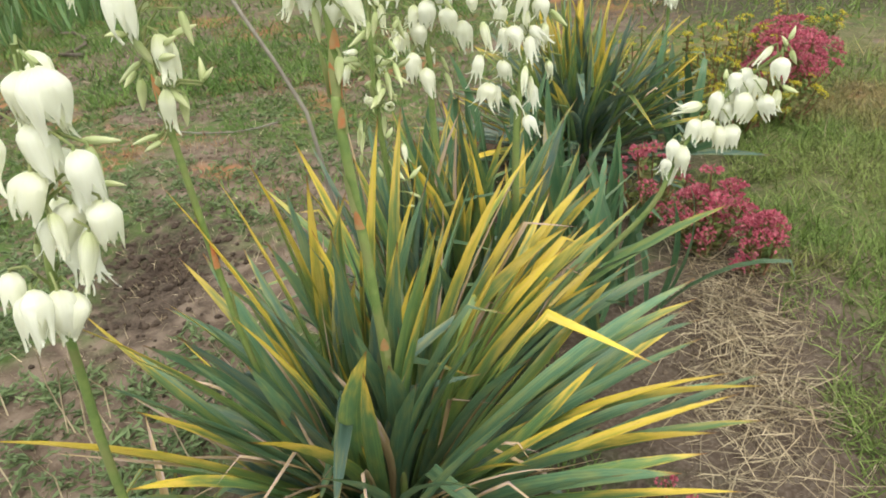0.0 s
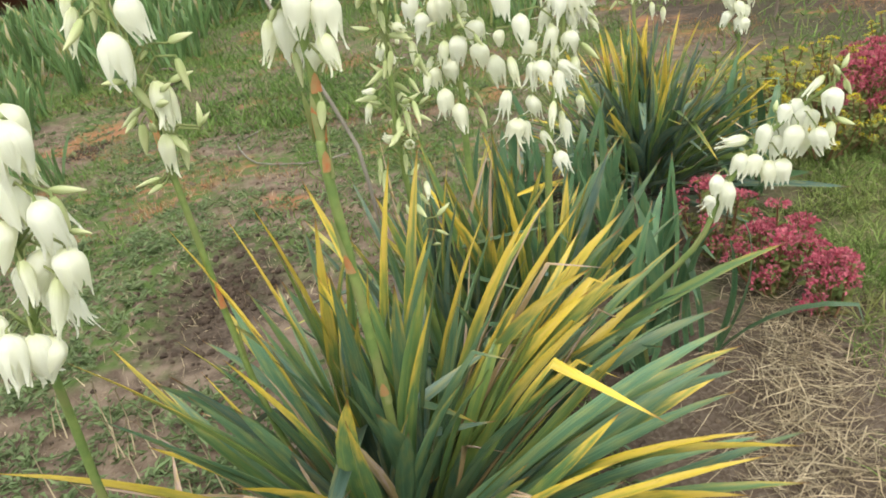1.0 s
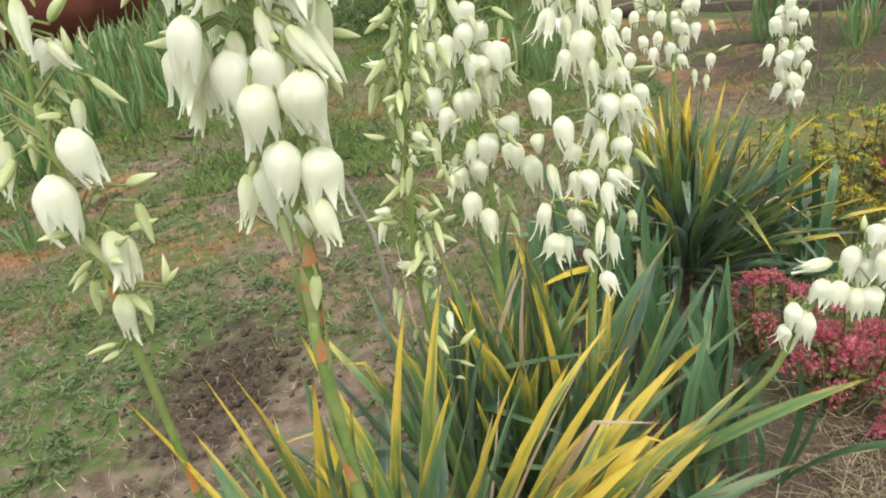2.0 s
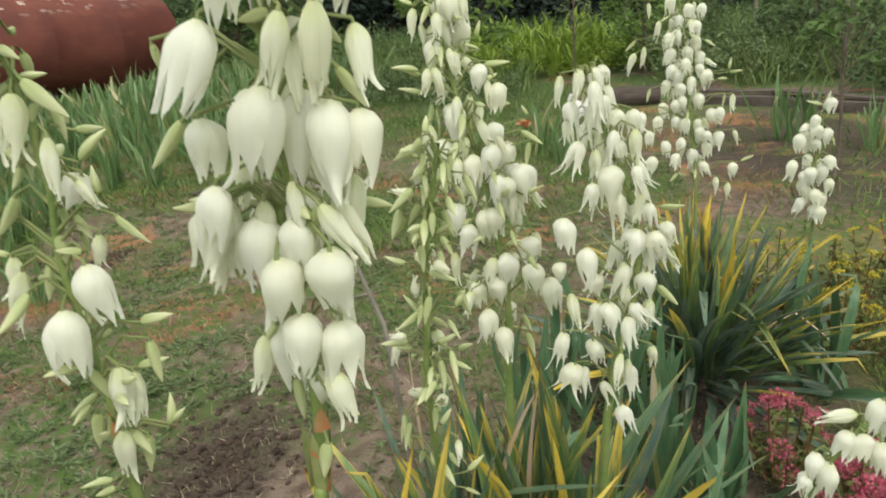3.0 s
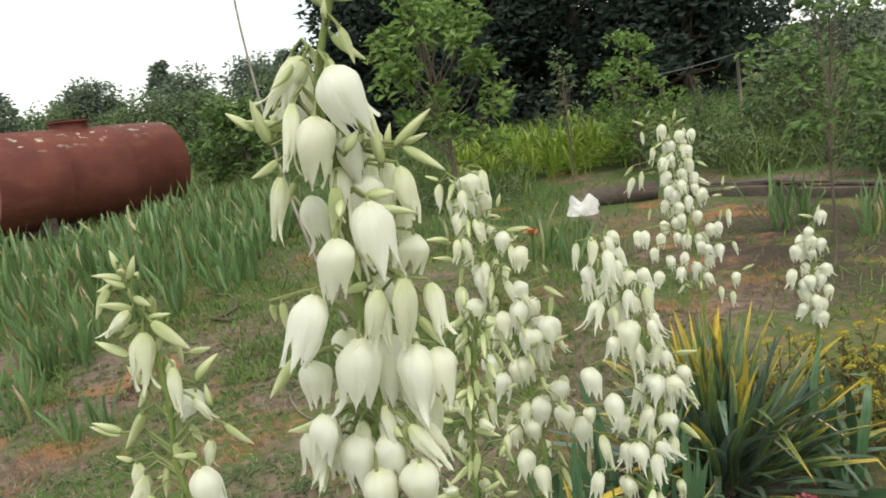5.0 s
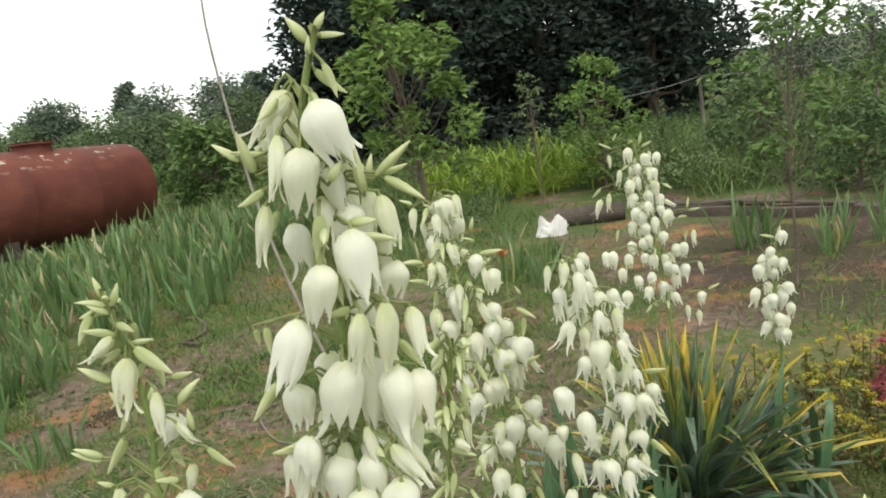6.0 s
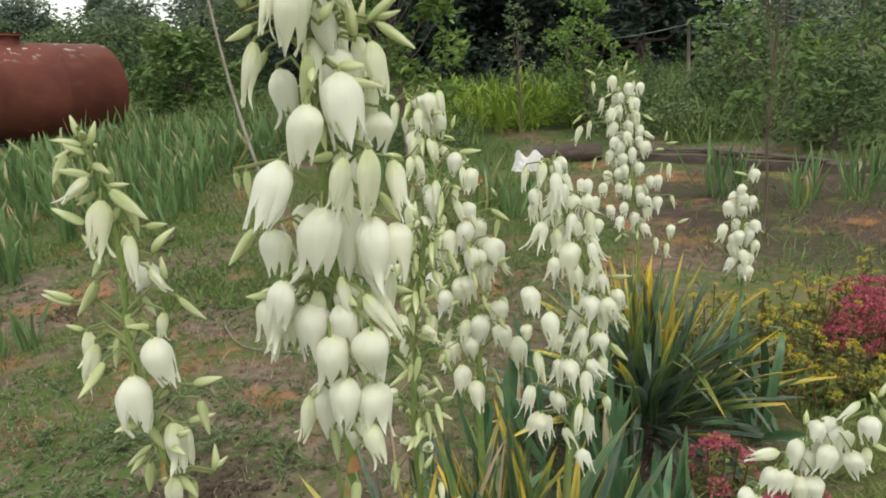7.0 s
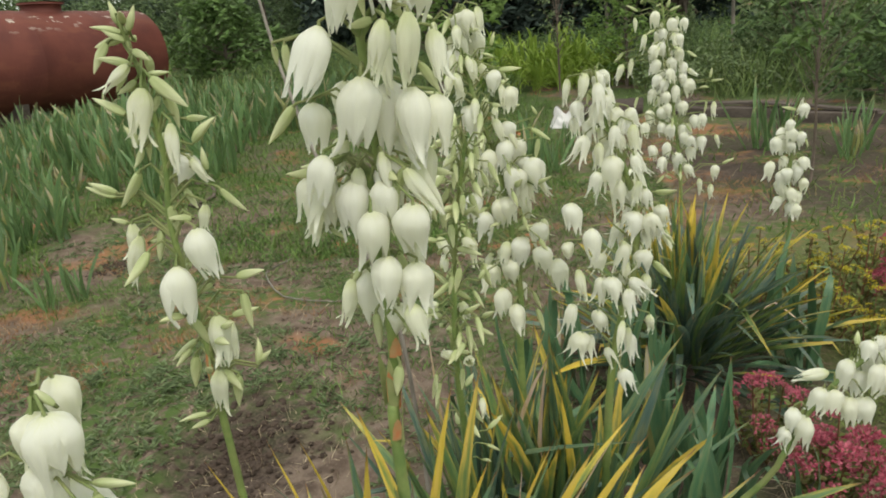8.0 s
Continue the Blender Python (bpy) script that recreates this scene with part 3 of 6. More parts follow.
class Stalk:
    """A flower stalk through a few nodes; flowers hang from it on short stems."""

    def __init__(self, plant, nodes, thick=(0.011, 0.004), label="", bracts=()):
        self.origin = plant.matrix_basis.translation.copy()
        self.nodes = [Vector(n) - self.origin for n in nodes]
        self.r = random.Random(len(nodes) + int(abs(nodes[0][0]) * 1000))
        self.thick = thick
        self.g = Geo()
        last = len(self.nodes) - 1
        path = [self.at(i * last / (last * 4)) for i in range(last * 4 + 1)]
        self.g.tube(path, [thick[0] + (thick[1] - thick[0]) * i / (last * 4) for i in range(last * 4 + 1)], 10)
        self.hung = []
        self.plant, self.label = plant, label
        self.bracts = bracts

    def at(self, s):
        """The middle of the stalk at node number s, on a smooth curve."""
        n = self.nodes
        i = int(min(max(s, 0), len(n) - 1.0001))
        u = s - i
        a, b, c, d = n[max(i - 1, 0)], n[i], n[i + 1], n[min(i + 2, len(n) - 1)]
        return 0.5 * (2 * b + (c - a) * u + (2 * a - 5 * b + 4 * c - d) * u * u + (3 * b - a - 3 * c + d) * u ** 3)

    def hang(self, kind, s, dx, dy, dz, tilt, toward, length):
        """A flower whose neck lies (dx, dy, dz) cm from the stalk's node s, tilted from hanging straight down."""
        a = self.at(s)
        tilt *= 0.65 if kind == "open" else 1.0
        neck = a + Vector((dx, dy, dz)) * 0.01
        down = Vector((math.cos(radians(toward)) * math.sin(radians(tilt)), math.sin(radians(toward)) * math.sin(radians(tilt)), -math.cos(radians(tilt))))
        out = Vector((neck.x - a.x, neck.y - a.y, 0))
        mid = a + (neck - a) * 0.55 + Vector((0, 0, 0.008 + 0.12 * out.length)) - down * 0.004
        self.g.slot = 2
        self.g.tube([a, a + (mid - a) * 0.6, mid, neck - down * 0.004, neck + down * 0.004], [0.0022, 0.0018, 0.0015, 0.0015, 0.0026], 5)
        self.g.slot = 0
        self.hung.append((kind, neck, down, length * (0.0108 if kind == "open" else 0.0103)))

    def fill(self, count, low, high, reach, kinds, seed, behind=0.0):
        """More flowers all round between two nodes, as the spray is full on every side."""
        r = random.Random(seed)
        for i in range(count):
            s = low + (high - low) * (i + r.random()) / count
            a, d = r.uniform(0, 360), r.uniform(*reach) * (1.12 - 0.25 * (s - low) / (high - low))
            kind = r.choice(kinds)
            size = {"open": (4.6, 5.6), "old": (4.6, 5.6), "half": (4.2, 5.4), "bud": (2.2, 4.0)}[kind]
            self.hang(kind, s, d * math.cos(radians(a)), d * math.sin(radians(a)) + behind, r.uniform(-0.5, 2.5), r.uniform(0, 22) if kind != "bud" else r.choice((20, 45, 80, 110)), a, r.uniform(*size))

    def bract(self, s, length, turn, slot=1):
        """A dry papery bract clasping the stalk."""
        a = self.at(s)
        r = self.thick[0] * 1.08
        self.g.slot = slot
        grid = []
        for j in range(6):
            q = j / 5
            half = (0.75 + 0.3 * self.r.random()) * (1 - q) ** 0.8 + 0.02
            rr = r * (1.05 + 0.5 * q * q)
            grid.append([(a.x + rr * math.cos(radians(turn) + half * k * 0.5), a.y + rr * math.sin(radians(turn) + half * k * 0.5), a.z + length * q) for k in (-2, -1, 0, 1, 2)])
        self.g.grid(grid)
        self.g.slot = 0

    def done(self):
        stalk = part("flower_stalk", self.g.mesh("flower_stalk", STEM, BRACT, SHEATH), self.plant, self.label)
        for kind, neck, down, length in self.hung:
            length = min(length, 0.066) * self.r.uniform(0.88, 1.08)
            sway = 4 if kind == "bud" else 6
            turn = down.to_track_quat("-Z", "Y").to_matrix().to_4x4() @ pose(0, 0, 0, self.r.gauss(0, sway), self.r.gauss(0, sway), self.r.uniform(0, 360))
            me = self.r.choice(FLOWERS[kind])
            fat = {"open": (0.052 / max(length, 0.03)) ** 0.35, "half": (0.05 / max(length, 0.03)) ** 0.3, "bud": (0.035 / max(length, 0.012)) ** 0.45, "old": 0.92}[kind]
            fat = min(max(fat, 0.8), 1.5)
            part("bud" if kind == "bud" else "flower", me, stalk, "", Matrix.Translation(neck) @ turn @ Matrix.Diagonal((length * fat * self.r.uniform(0.86, 1.12), length * fat * self.r.uniform(0.86, 1.12), length, 1)))
        return stalk


def yucca_front():
    plant = thing("yucca", "flowering yucca with yellow-tipped sword leaves and tall cream-flowered stalks", "yucca", "yuccas in the bed", 0.07, 1.04, 0)
    r = random.Random(5)

    def blade(azimuth, chord, centimetres, yellow, width):
        # sag so that the tip ends on the chord
        sag = 0.05 + 0.09 * max(0.0, math.cos(radians(chord))) + r.uniform(-0.02, 0.03)
        foot = (0.03 * math.cos(radians(azimuth)), 0.03 * math.sin(radians(azimuth)), 0.05)
        yucca_leaf(plant, foot, azimuth, chord, centimetres * 0.0103, width * (0.01 if chord > 50 else 0.0108), yellow, sag, r.uniform(-0.5, 0.5), 0.0, int(azimuth * 7 + chord))

    blade(-167, 73, 76, 0.9, 2.5)
    blade(167, 76, 72, 0.5, 2)
    blade(-167, 82, 75, 0.7, 3)
    blade(-176, 84, 67, 0.55, 3)
    blade(120, 82, 73, 0.4, 2.5)
    blade(119, 84, 68, 0.9, 2.5)
    blade(57, 78, 74, 0.9, 2.6)
    blade(62, 70, 74, 0.9, 2.6)
    blade(-44, 73, 70, 0.45, 3.5)
    blade(-46, 71, 67, 0.6, 3.5)
    blade(13, 75, 66, 0.2, 3)
    blade(33, 66, 67, 0.7, 2.2)
    blade(34, 54, 73, 0.8, 3)
    blade(33, 60, 66, 0.8, 2.5)
    blade(24, 57, 60, 1, 3.5)
    blade(30, 43, 72, 0.8, 3)
    blade(28, 44, 69, 0.1, 3.2)
    blade(22, 42, 66, 0.95, 4)
    blade(13, 23, 64, 0.2, 3.5)
    blade(24, 20, 71, 0.1, 3.5)
    blade(4, 23, 63, 0.2, 3.5)
    blade(-6, 19, 68, 0.75, 3)
    blade(-7, 25, 64, 0.7, 3)
    blade(-12, 25, 64, 0.8, 2)
    blade(14, 18, 66, 0.2, 3)
    blade(-79, 65, 63, 0.35, 4)
    blade(-73, 65, 57, 0, 4)
    blade(-65, 64, 53, 0, 3.5)
    blade(-84, 71, 56, 0.1, 1.6)
    blade(-118, 73, 53, 0.1, 3)
    blade(-146, 58, 73, 0.8, 2.6)
    blade(-153, 59, 61, 0.1, 3)
    blade(-150, 54, 63, 0.1, 3)
    blade(-161, 60, 58, 0, 3.6)
    blade(-169, 65, 60, 0.6, 2)
    blade(-151, 43, 70, 0.85, 3)
    blade(-110, 56, 57, 0.9, 4)
    blade(-10, 17, 58, 0.6, 3)
    blade(-15, 18, 56, 0.4, 3)
    blade(-22, 22, 53, 0.2, 3.5)
    blade(32, 26, 65, 0.7, 2.6)
    blade(32, 29, 76, 0.5, 2)
    blade(-24, 41, 52, 0.3, 3)
    blade(-42, 62, 59, 0.0, 3.5)
    blade(-36, 56, 56, 0.0, 3.5)
    blade(-44, 78, 64, 0.1, 3.5)
    blade(-84, 84, 65, 0.0, 3.2)
    blade(-156, 78, 59, 0.2, 3)
    blade(-6, 86, 62, 0.3, 3)
    blade(-9, 55, 58, 0.15, 3.5)
    blade(6, 50, 59, 0.9, 3.5)
    blade(79, 86, 64, 0.5, 2.5)
    blade(-12, 67, 60, 0.15, 3)
    blade(47, 73, 62, 0.3, 2.5)
    blade(-142, 57, 56, 0, 3.5)
    blade(-166, 68, 55, 0.1, 3)
    blade(18, 32, 66, 0.1, 3)
    blade(10, 29, 68, 0.15, 3)
    blade(20, 15, 70, 0.3, 3)
    blade(2, 14, 70, 0.2, 2.6)
    blade(-4, 11, 66, 0.6, 2.4)
    blade(8, 9, 64, 0.1, 2.8)
    blade(26, 35, 66, 0.95, 2.6)
    blade(29, 39, 64, 0.9, 2.4)
    blade(24, 30, 62, 0.95, 2.4)
    blade(36, 48, 70, 0.9, 2.4)
    blade(-18, 12, 60, 0.4, 2.8)
    blade(38, 22, 62, 0.1, 2.8)
    # bleached and broken leaves on the sunny side
    for i in range(16):
        yucca_leaf(plant, (0.06, 0.03, 0.06 + 0.01 * i), r.uniform(14, 44), r.uniform(24, 56), r.uniform(0.42, 0.66), r.uniform(0.016, 0.03), 0.9, r.uniform(0.0, 0.2), r.uniform(-1.6, 1.6), r.uniform(0.55, 0.85) if i % 2 else 0.0, 700 + i, i % 3 == 0)
    # a snapped leaf hanging over the others
    yucca_leaf(plant, (0.02, -0.02, 0.06), -24, 58, 0.74, 0.03, 0.95, 0.03, 0.2, 0.62, 77)
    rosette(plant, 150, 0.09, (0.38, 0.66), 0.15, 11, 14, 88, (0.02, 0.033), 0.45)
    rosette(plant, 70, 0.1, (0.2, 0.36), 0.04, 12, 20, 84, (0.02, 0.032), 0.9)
    for i in range(64):
        az, el = r.uniform(0, 360), r.uniform(5, 80)
        yucca_leaf(plant, (0.08 * math.cos(radians(az)), 0.08 * math.sin(radians(az)), r.uniform(0.02, 0.2)), az, el, r.uniform(0.2, 0.55), r.uniform(0.007, 0.018), 0.9, r.uniform(-0.05, 0.3), r.uniform(-2, 2), r.uniform(0.3, 0.8) if i % 3 == 0 else 0.0, 900 + i, True)
    c = Stalk(plant, [(0.1, 1.01, 0.03), (0.12, 0.95, 0.33), (0.127, 0.916, 0.623), (0.122, 0.918, 0.887), (0.125, 0.927, 0.923), (0.13, 0.927, 1.014), (0.125, 0.927, 1.152), (0.137, 0.927, 1.171), (0.134, 0.927, 1.289), (0.136, 0.927, 1.383), (0.132, 0.927, 1.468), (0.16, 0.927, 1.546)], (0.0078, 0.003), "thick green stalk with orange bracts and hanging cream bells")
    hang = c.hang
    hang("half", 10.22, -1.1, 0.0, 0.9, 32, 180, 5.4)
    hang("bud", 10.48, 0.8, 0.0, -0.1, 32, 0, 2.9)
    hang("open", 10.14, 1.8, -3.0, 0.5, 12, 0, 5.7)
    hang("open", 9.80, -2.9, 2.0, 1.0, 23, 180, 3.9)
    hang("open", 9.60, 0.5, -4.0, 1.4, 23, 180, 6.1)
    hang("open", 9.42, 1.7, -1.0, 0.8, 10, 0, 4.6)
    hang("bud", 9.52, -5.8, -1.0, 1.6, 123, 180, 2.8)
    hang("bud", 9.42, -4.8, -1.0, 1.3, 159, 180, 3.5)
    hang("bud", 9.44, -4.9, 0.0, 1.4, 158, 0, 1.7)
    hang("bud", 9.22, -4.2, -2.0, 1.4, 62, 180, 2.5)
    hang("half", 9.08, -4.3, -2.0, 1.3, 23, 180, 6.0)
    hang("bud", 9.02, -3.9, 0.0, 1.0, 31, 180, 3.1)
    hang("bud", 9.28, 0.7, -3.0, 1.0, 159, 180, 2.5)
    hang("bud", 9.24, 2.0, -3.0, 1.3, 142, 0, 2.1)
    hang("bud", 9.04, 4.2, -1.0, 1.6, 174, 180, 3.3)
    hang("bud", 9.14, 4.6, 0.0, 1.7, 165, 0, 2.1)
    hang("bud", 9.12, 5.6, -1.0, 2.1, 132, 0, 4.1)
    hang("bud", 9.12, 6.1, -1.0, 2.3, 88, 0, 2.3)
    hang("bud", 9.04, 6.2, -1.0, 2.5, 51, 0, 3.8)
    hang("bud", 8.83, 2.7, -2.0, 1.0, 92, 0, 2.5)
    hang("half", 8.91, 5.5, -1.0, 2.2, 7, 0, 5.4)
    hang("open", 8.75, -3.9, 3.0, 1.7, 6, 0, 4.6)
    hang("bud", 8.97, 0.4, -3.0, 0.9, 13, 180, 4.4)
    hang("open", 8.77, 2.9, -3.0, 1.2, 6, 180, 6.1)
    hang("bud", 8.71, 2.6, -2.0, 0.8, 87, 0, 4.0)
    hang("open", 8.29, 5.8, 0.0, 1.8, 0, 0, 3.8)
    hang("open", 8.47, 0.3, -5.0, 1.6, 10, 180, 5.4)
    hang("open", 7.99, -2.6, -4.0, 1.6, 18, 180, 5.7)
    hang("open", 7.63, -2.5, 2.0, 0.8, 18, 180, 4.6)
    hang("half", 7.97, 3.1, -5.0, 1.9, 17, 180, 5.8)
    hang("open", 7.67, 0.1, -3.0, 1.0, 2, 180, 6.6)
    hang("open", 7.63, 2.1, 0.0, 0.7, 7, 180, 6.2)
    hang("half", 7.99, 5.1, -4.0, 2.1, 3, 180, 8.9)
    hang("open", 7.51, 4.4, -2.0, 1.8, 12, 180, 6.9)
    hang("open", 7.41, 6.1, -1.0, 2.2, 8, 180, 5.1)
    hang("half", 7.83, 6.5, 0.0, 2.2, 9, 0, 5.4)
    hang("bud", 7.65, 5.2, -1.0, 1.8, 33, 0, 3.1)
    hang("bud", 7.77, -8.2, 0.0, 2.7, 6, 0, 1.6)
    hang("bud", 7.79, -7.1, 0.0, 2.5, 7, 180, 2.4)
    hang("bud", 7.39, -7.4, 0.0, 2.2, 42, 180, 3.9)
    hang("open", 7.45, -5.1, -2.0, 1.9, 4, 180, 5.1)
    hang("open", 7.07, -4.4, -3.0, 1.5, 11, 180, 5.1)
    hang("open", 5.95, -1.7, 2.0, 1.6, 6, 180, 5.6)
    hang("bud", 6.33, 2.7, -2.0, -0.2, 13, 180, 4.3)
    hang("half", 6.53, 4.1, -1.0, 1.3, 16, 0, 5.3)
    hang("bud", 8.05, 1.8, -3.0, 1.1, 78, 180, 2.1)
    hang("open", 5.75, 0.7, -4.0, 1.3, 9, 180, 7.2)
    hang("open", 5.95, 4.7, -4.0, -0.5, 11, 180, 7.4)
    hang("bud", 6.35, 3.6, -2.0, 0.8, 27, 180, 4.4)
    hang("half", 6.21, 4.0, -3.0, 1.1, 28, 0, 5.5)
    hang("open", 5.35, 3.8, -2.0, 1.6, 15, 180, 5.4)
    hang("half", 5.25, -3.3, 0.0, 1.0, 9, 180, 5.4)
    hang("open", 5.33, -1.7, 1.0, 0.6, 8, 180, 5.9)
    hang("bud", 5.03, -1.4, 0.0, 0.1, 5, 180, 4.1)
    hang("open", 5.07, 1.0, 0.0, 0.4, 8, 180, 3.4)
    hang("bud", 4.94, 1.8, -2.0, 1.0, 39, 0, 3.0)
    hang("bud", 4.46, 0.8, -1.0, 0.4, 5, 180, 3.4)
    hang("open", 5.79, -2.7, 3.0, 1.4, 8, 0, 4.1)
    hang("bud", 5.53, -4.8, 1.0, 1.6, 49, 0, 1.7)
    hang("bud", 5.35, -2.2, 0.0, 0.4, 45, 180, 2.5)
    hang("bud", 10.74, -0.5, 0.0, 0.3, 153, 180, 2.5)
    hang("bud", 10.86, 0.2, 0.0, -0.1, 84, 0, 2.6)
    hang("bud", 10.94, -0.0, 0.0, 0.0, 137, 0, 1.5)
    hang("bud", 10.50, 1.7, -1.0, 0.1, 23, 0, 2.7)
    hang("bud", 10.60, 0.3, -1.0, 0.2, 180, 0, 1.6)
    c.fill(64, 5.2, 10.3, (1.6, 5.2), ("open", "half", "half", "bud", "bud"), 1, 1.0)
    for s, length, turn in ((3.9, 0.04, -95), (2.95, 0.028, -60), (2.4, 0.03, -100), (1.7, 0.026, -75), (4.6, 0.024, -60), (3.3, 0.025, 10)):
        c.bract(s, length, turn)
    for i in range(9):
        c.bract(0.8 + 0.42 * i, 0.06, 40 + 137 * i, slot=2)
    c.done()
    c = Stalk(plant, [(0.0, 1.05, 0.03), (-0.085, 1.01, 0.42), (-0.106, 0.999, 0.858), (-0.106, 0.999, 0.942), (-0.114, 1.004, 1.003), (-0.124, 1.008, 1.102), (-0.115, 1.008, 1.172), (-0.118, 1.008, 1.246), (-0.125, 1.008, 1.288), (-0.134, 1.008, 1.331)], (0.0055, 0.0022), "slender green stalk with narrow pale buds and a few bells")
    hang = c.hang
    hang("bud", 8.72, -0.3, 0.0, 0.0, 173, 180, 2.1)
    hang("bud", 8.49, -0.3, 0.0, 0.0, 119, 180, 3.3)
    hang("bud", 8.39, 1.0, -1.0, 0.7, 147, 0, 2.5)
    hang("bud", 8.33, -0.2, 0.0, 0.0, 117, 180, 2.5)
    hang("bud", 8.00, 0.6, -1.0, 0.5, 56, 0, 1.9)
    hang("bud", 7.75, -0.7, 0.0, 0.1, 114, 180, 3.5)
    hang("half", 7.70, -0.4, -1.0, 0.3, 49, 180, 4.8)
    hang("bud", 7.39, 0.5, 0.0, 0.3, 90, 0, 2.6)
    hang("bud", 7.21, 1.4, -1.0, 0.8, 44, 0, 4.3)
    hang("half", 7.12, -0.0, -1.0, 0.3, 5, 180, 7.8)
    hang("bud", 6.93, 1.1, 0.0, 0.3, 23, 180, 1.9)
    hang("bud", 6.61, -3.2, 0.0, 0.9, 118, 180, 4.2)
    hang("bud", 6.23, -2.2, 0.0, 0.6, 134, 180, 3.1)
    hang("half", 6.44, 2.5, -2.0, 1.2, 9, 180, 5.5)
    hang("open", 5.93, 2.7, 1.0, 1.0, 17, 180, 3.5)
    hang("half", 5.91, 3.4, -1.0, 1.2, 35, 0, 3.0)
    hang("bud", 6.11, 3.7, 0.0, 1.4, 142, 0, 3.3)
    hang("bud", 5.72, 4.8, 0.0, 1.0, 174, 180, 2.7)
    hang("bud", 6.16, -2.3, 0.0, 0.6, 13, 180, 2.4)
    hang("bud", 5.72, -2.5, -1.0, 1.3, 32, 180, 4.4)
    hang("bud", 5.18, -5.6, 0.0, 2.7, 116, 180, 3.5)
    hang("bud", 5.11, -5.7, 0.0, 2.8, 98, 180, 3.3)
    hang("bud", 4.82, -5.1, 0.1, 2.2, 106, 180, 2.2)
    hang("half", 4.88, -4.0, -0.9, 1.8, 13, 180, 4.3)
    hang("half", 4.84, -3.4, -1.0, 0.8, 10, 180, 6.9)
    hang("bud", 5.30, 0.2, 0.0, -0.0, 3, 180, 3.8)
    hang("bud", 5.02, 3.1, -1.0, 0.8, 90, 180, 2.8)
    hang("half", 5.16, 4.4, 0.0, 0.9, 24, 180, 4.2)
    hang("bud", 5.32, 6.4, 0.0, 1.3, 33, 0, 3.4)
    hang("open", 4.81, 3.6, -2.0, 1.8, 4, 180, 6.3)
    hang("open", 4.49, 0.8, -3.0, 1.3, 9, 180, 7.0)
    hang("bud", 4.09, 5.8, 0.1, 2.7, 104, 0, 3.0)
    hang("bud", 3.81, 5.8, 0.2, 2.7, 2, 180, 4.1)
    hang("bud", 3.82, -0.3, -1.0, 0.3, 18, 0, 4.6)
    hang("half", 3.70, 2.6, -0.9, 1.3, 5, 180, 6.7)
    hang("half", 3.47, 3.2, 0.1, 1.6, 3, 180, 5.9)
    hang("bud", 3.30, -1.1, 0.0, 0.2, 59, 180, 3.7)
    hang("bud", 2.95, -1.8, 0.0, 0.4, 20, 180, 4.1)
    hang("half", 2.54, 1.3, -1.0, 0.4, 10, 180, 5.9)
    hang("bud", 2.25, 3.1, 0.0, 1.1, 16, 180, 4.1)
    hang("bud", 2.33, 6.1, 0.0, 2.0, 133, 0, 2.1)
    hang("bud", 2.30, 5.8, 0.0, 2.0, 165, 0, 3.1)
    hang("bud", 2.00, -1.3, -1.0, 0.3, 74, 180, 2.9)
    hang("bud", 2.02, -1.4, -1.0, 0.7, 77, 180, 3.5)
    hang("bud", 2.00, -2.3, 0.0, 0.4, 103, 180, 1.6)
    hang("bud", 4.75, -2.9, 0.0, 0.5, 104, 0, 1.1)
    hang("bud", 4.18, 2.8, 0.0, 1.2, 59, 180, 1.9)
    c.fill(30, 2.2, 8.6, (1.2, 4.6), ("bud",), 2, 0.6)
    for s, length, turn in ((1.5, 0.05, -60), (0.8, 0.05, -110), (2.3, 0.04, -80)):
        c.bract(s, length, turn)
    for i in range(6):
        c.bract(0.6 + 0.36 * i, 0.06, 80 + 137 * i, slot=2)
    c.done()
    return plant


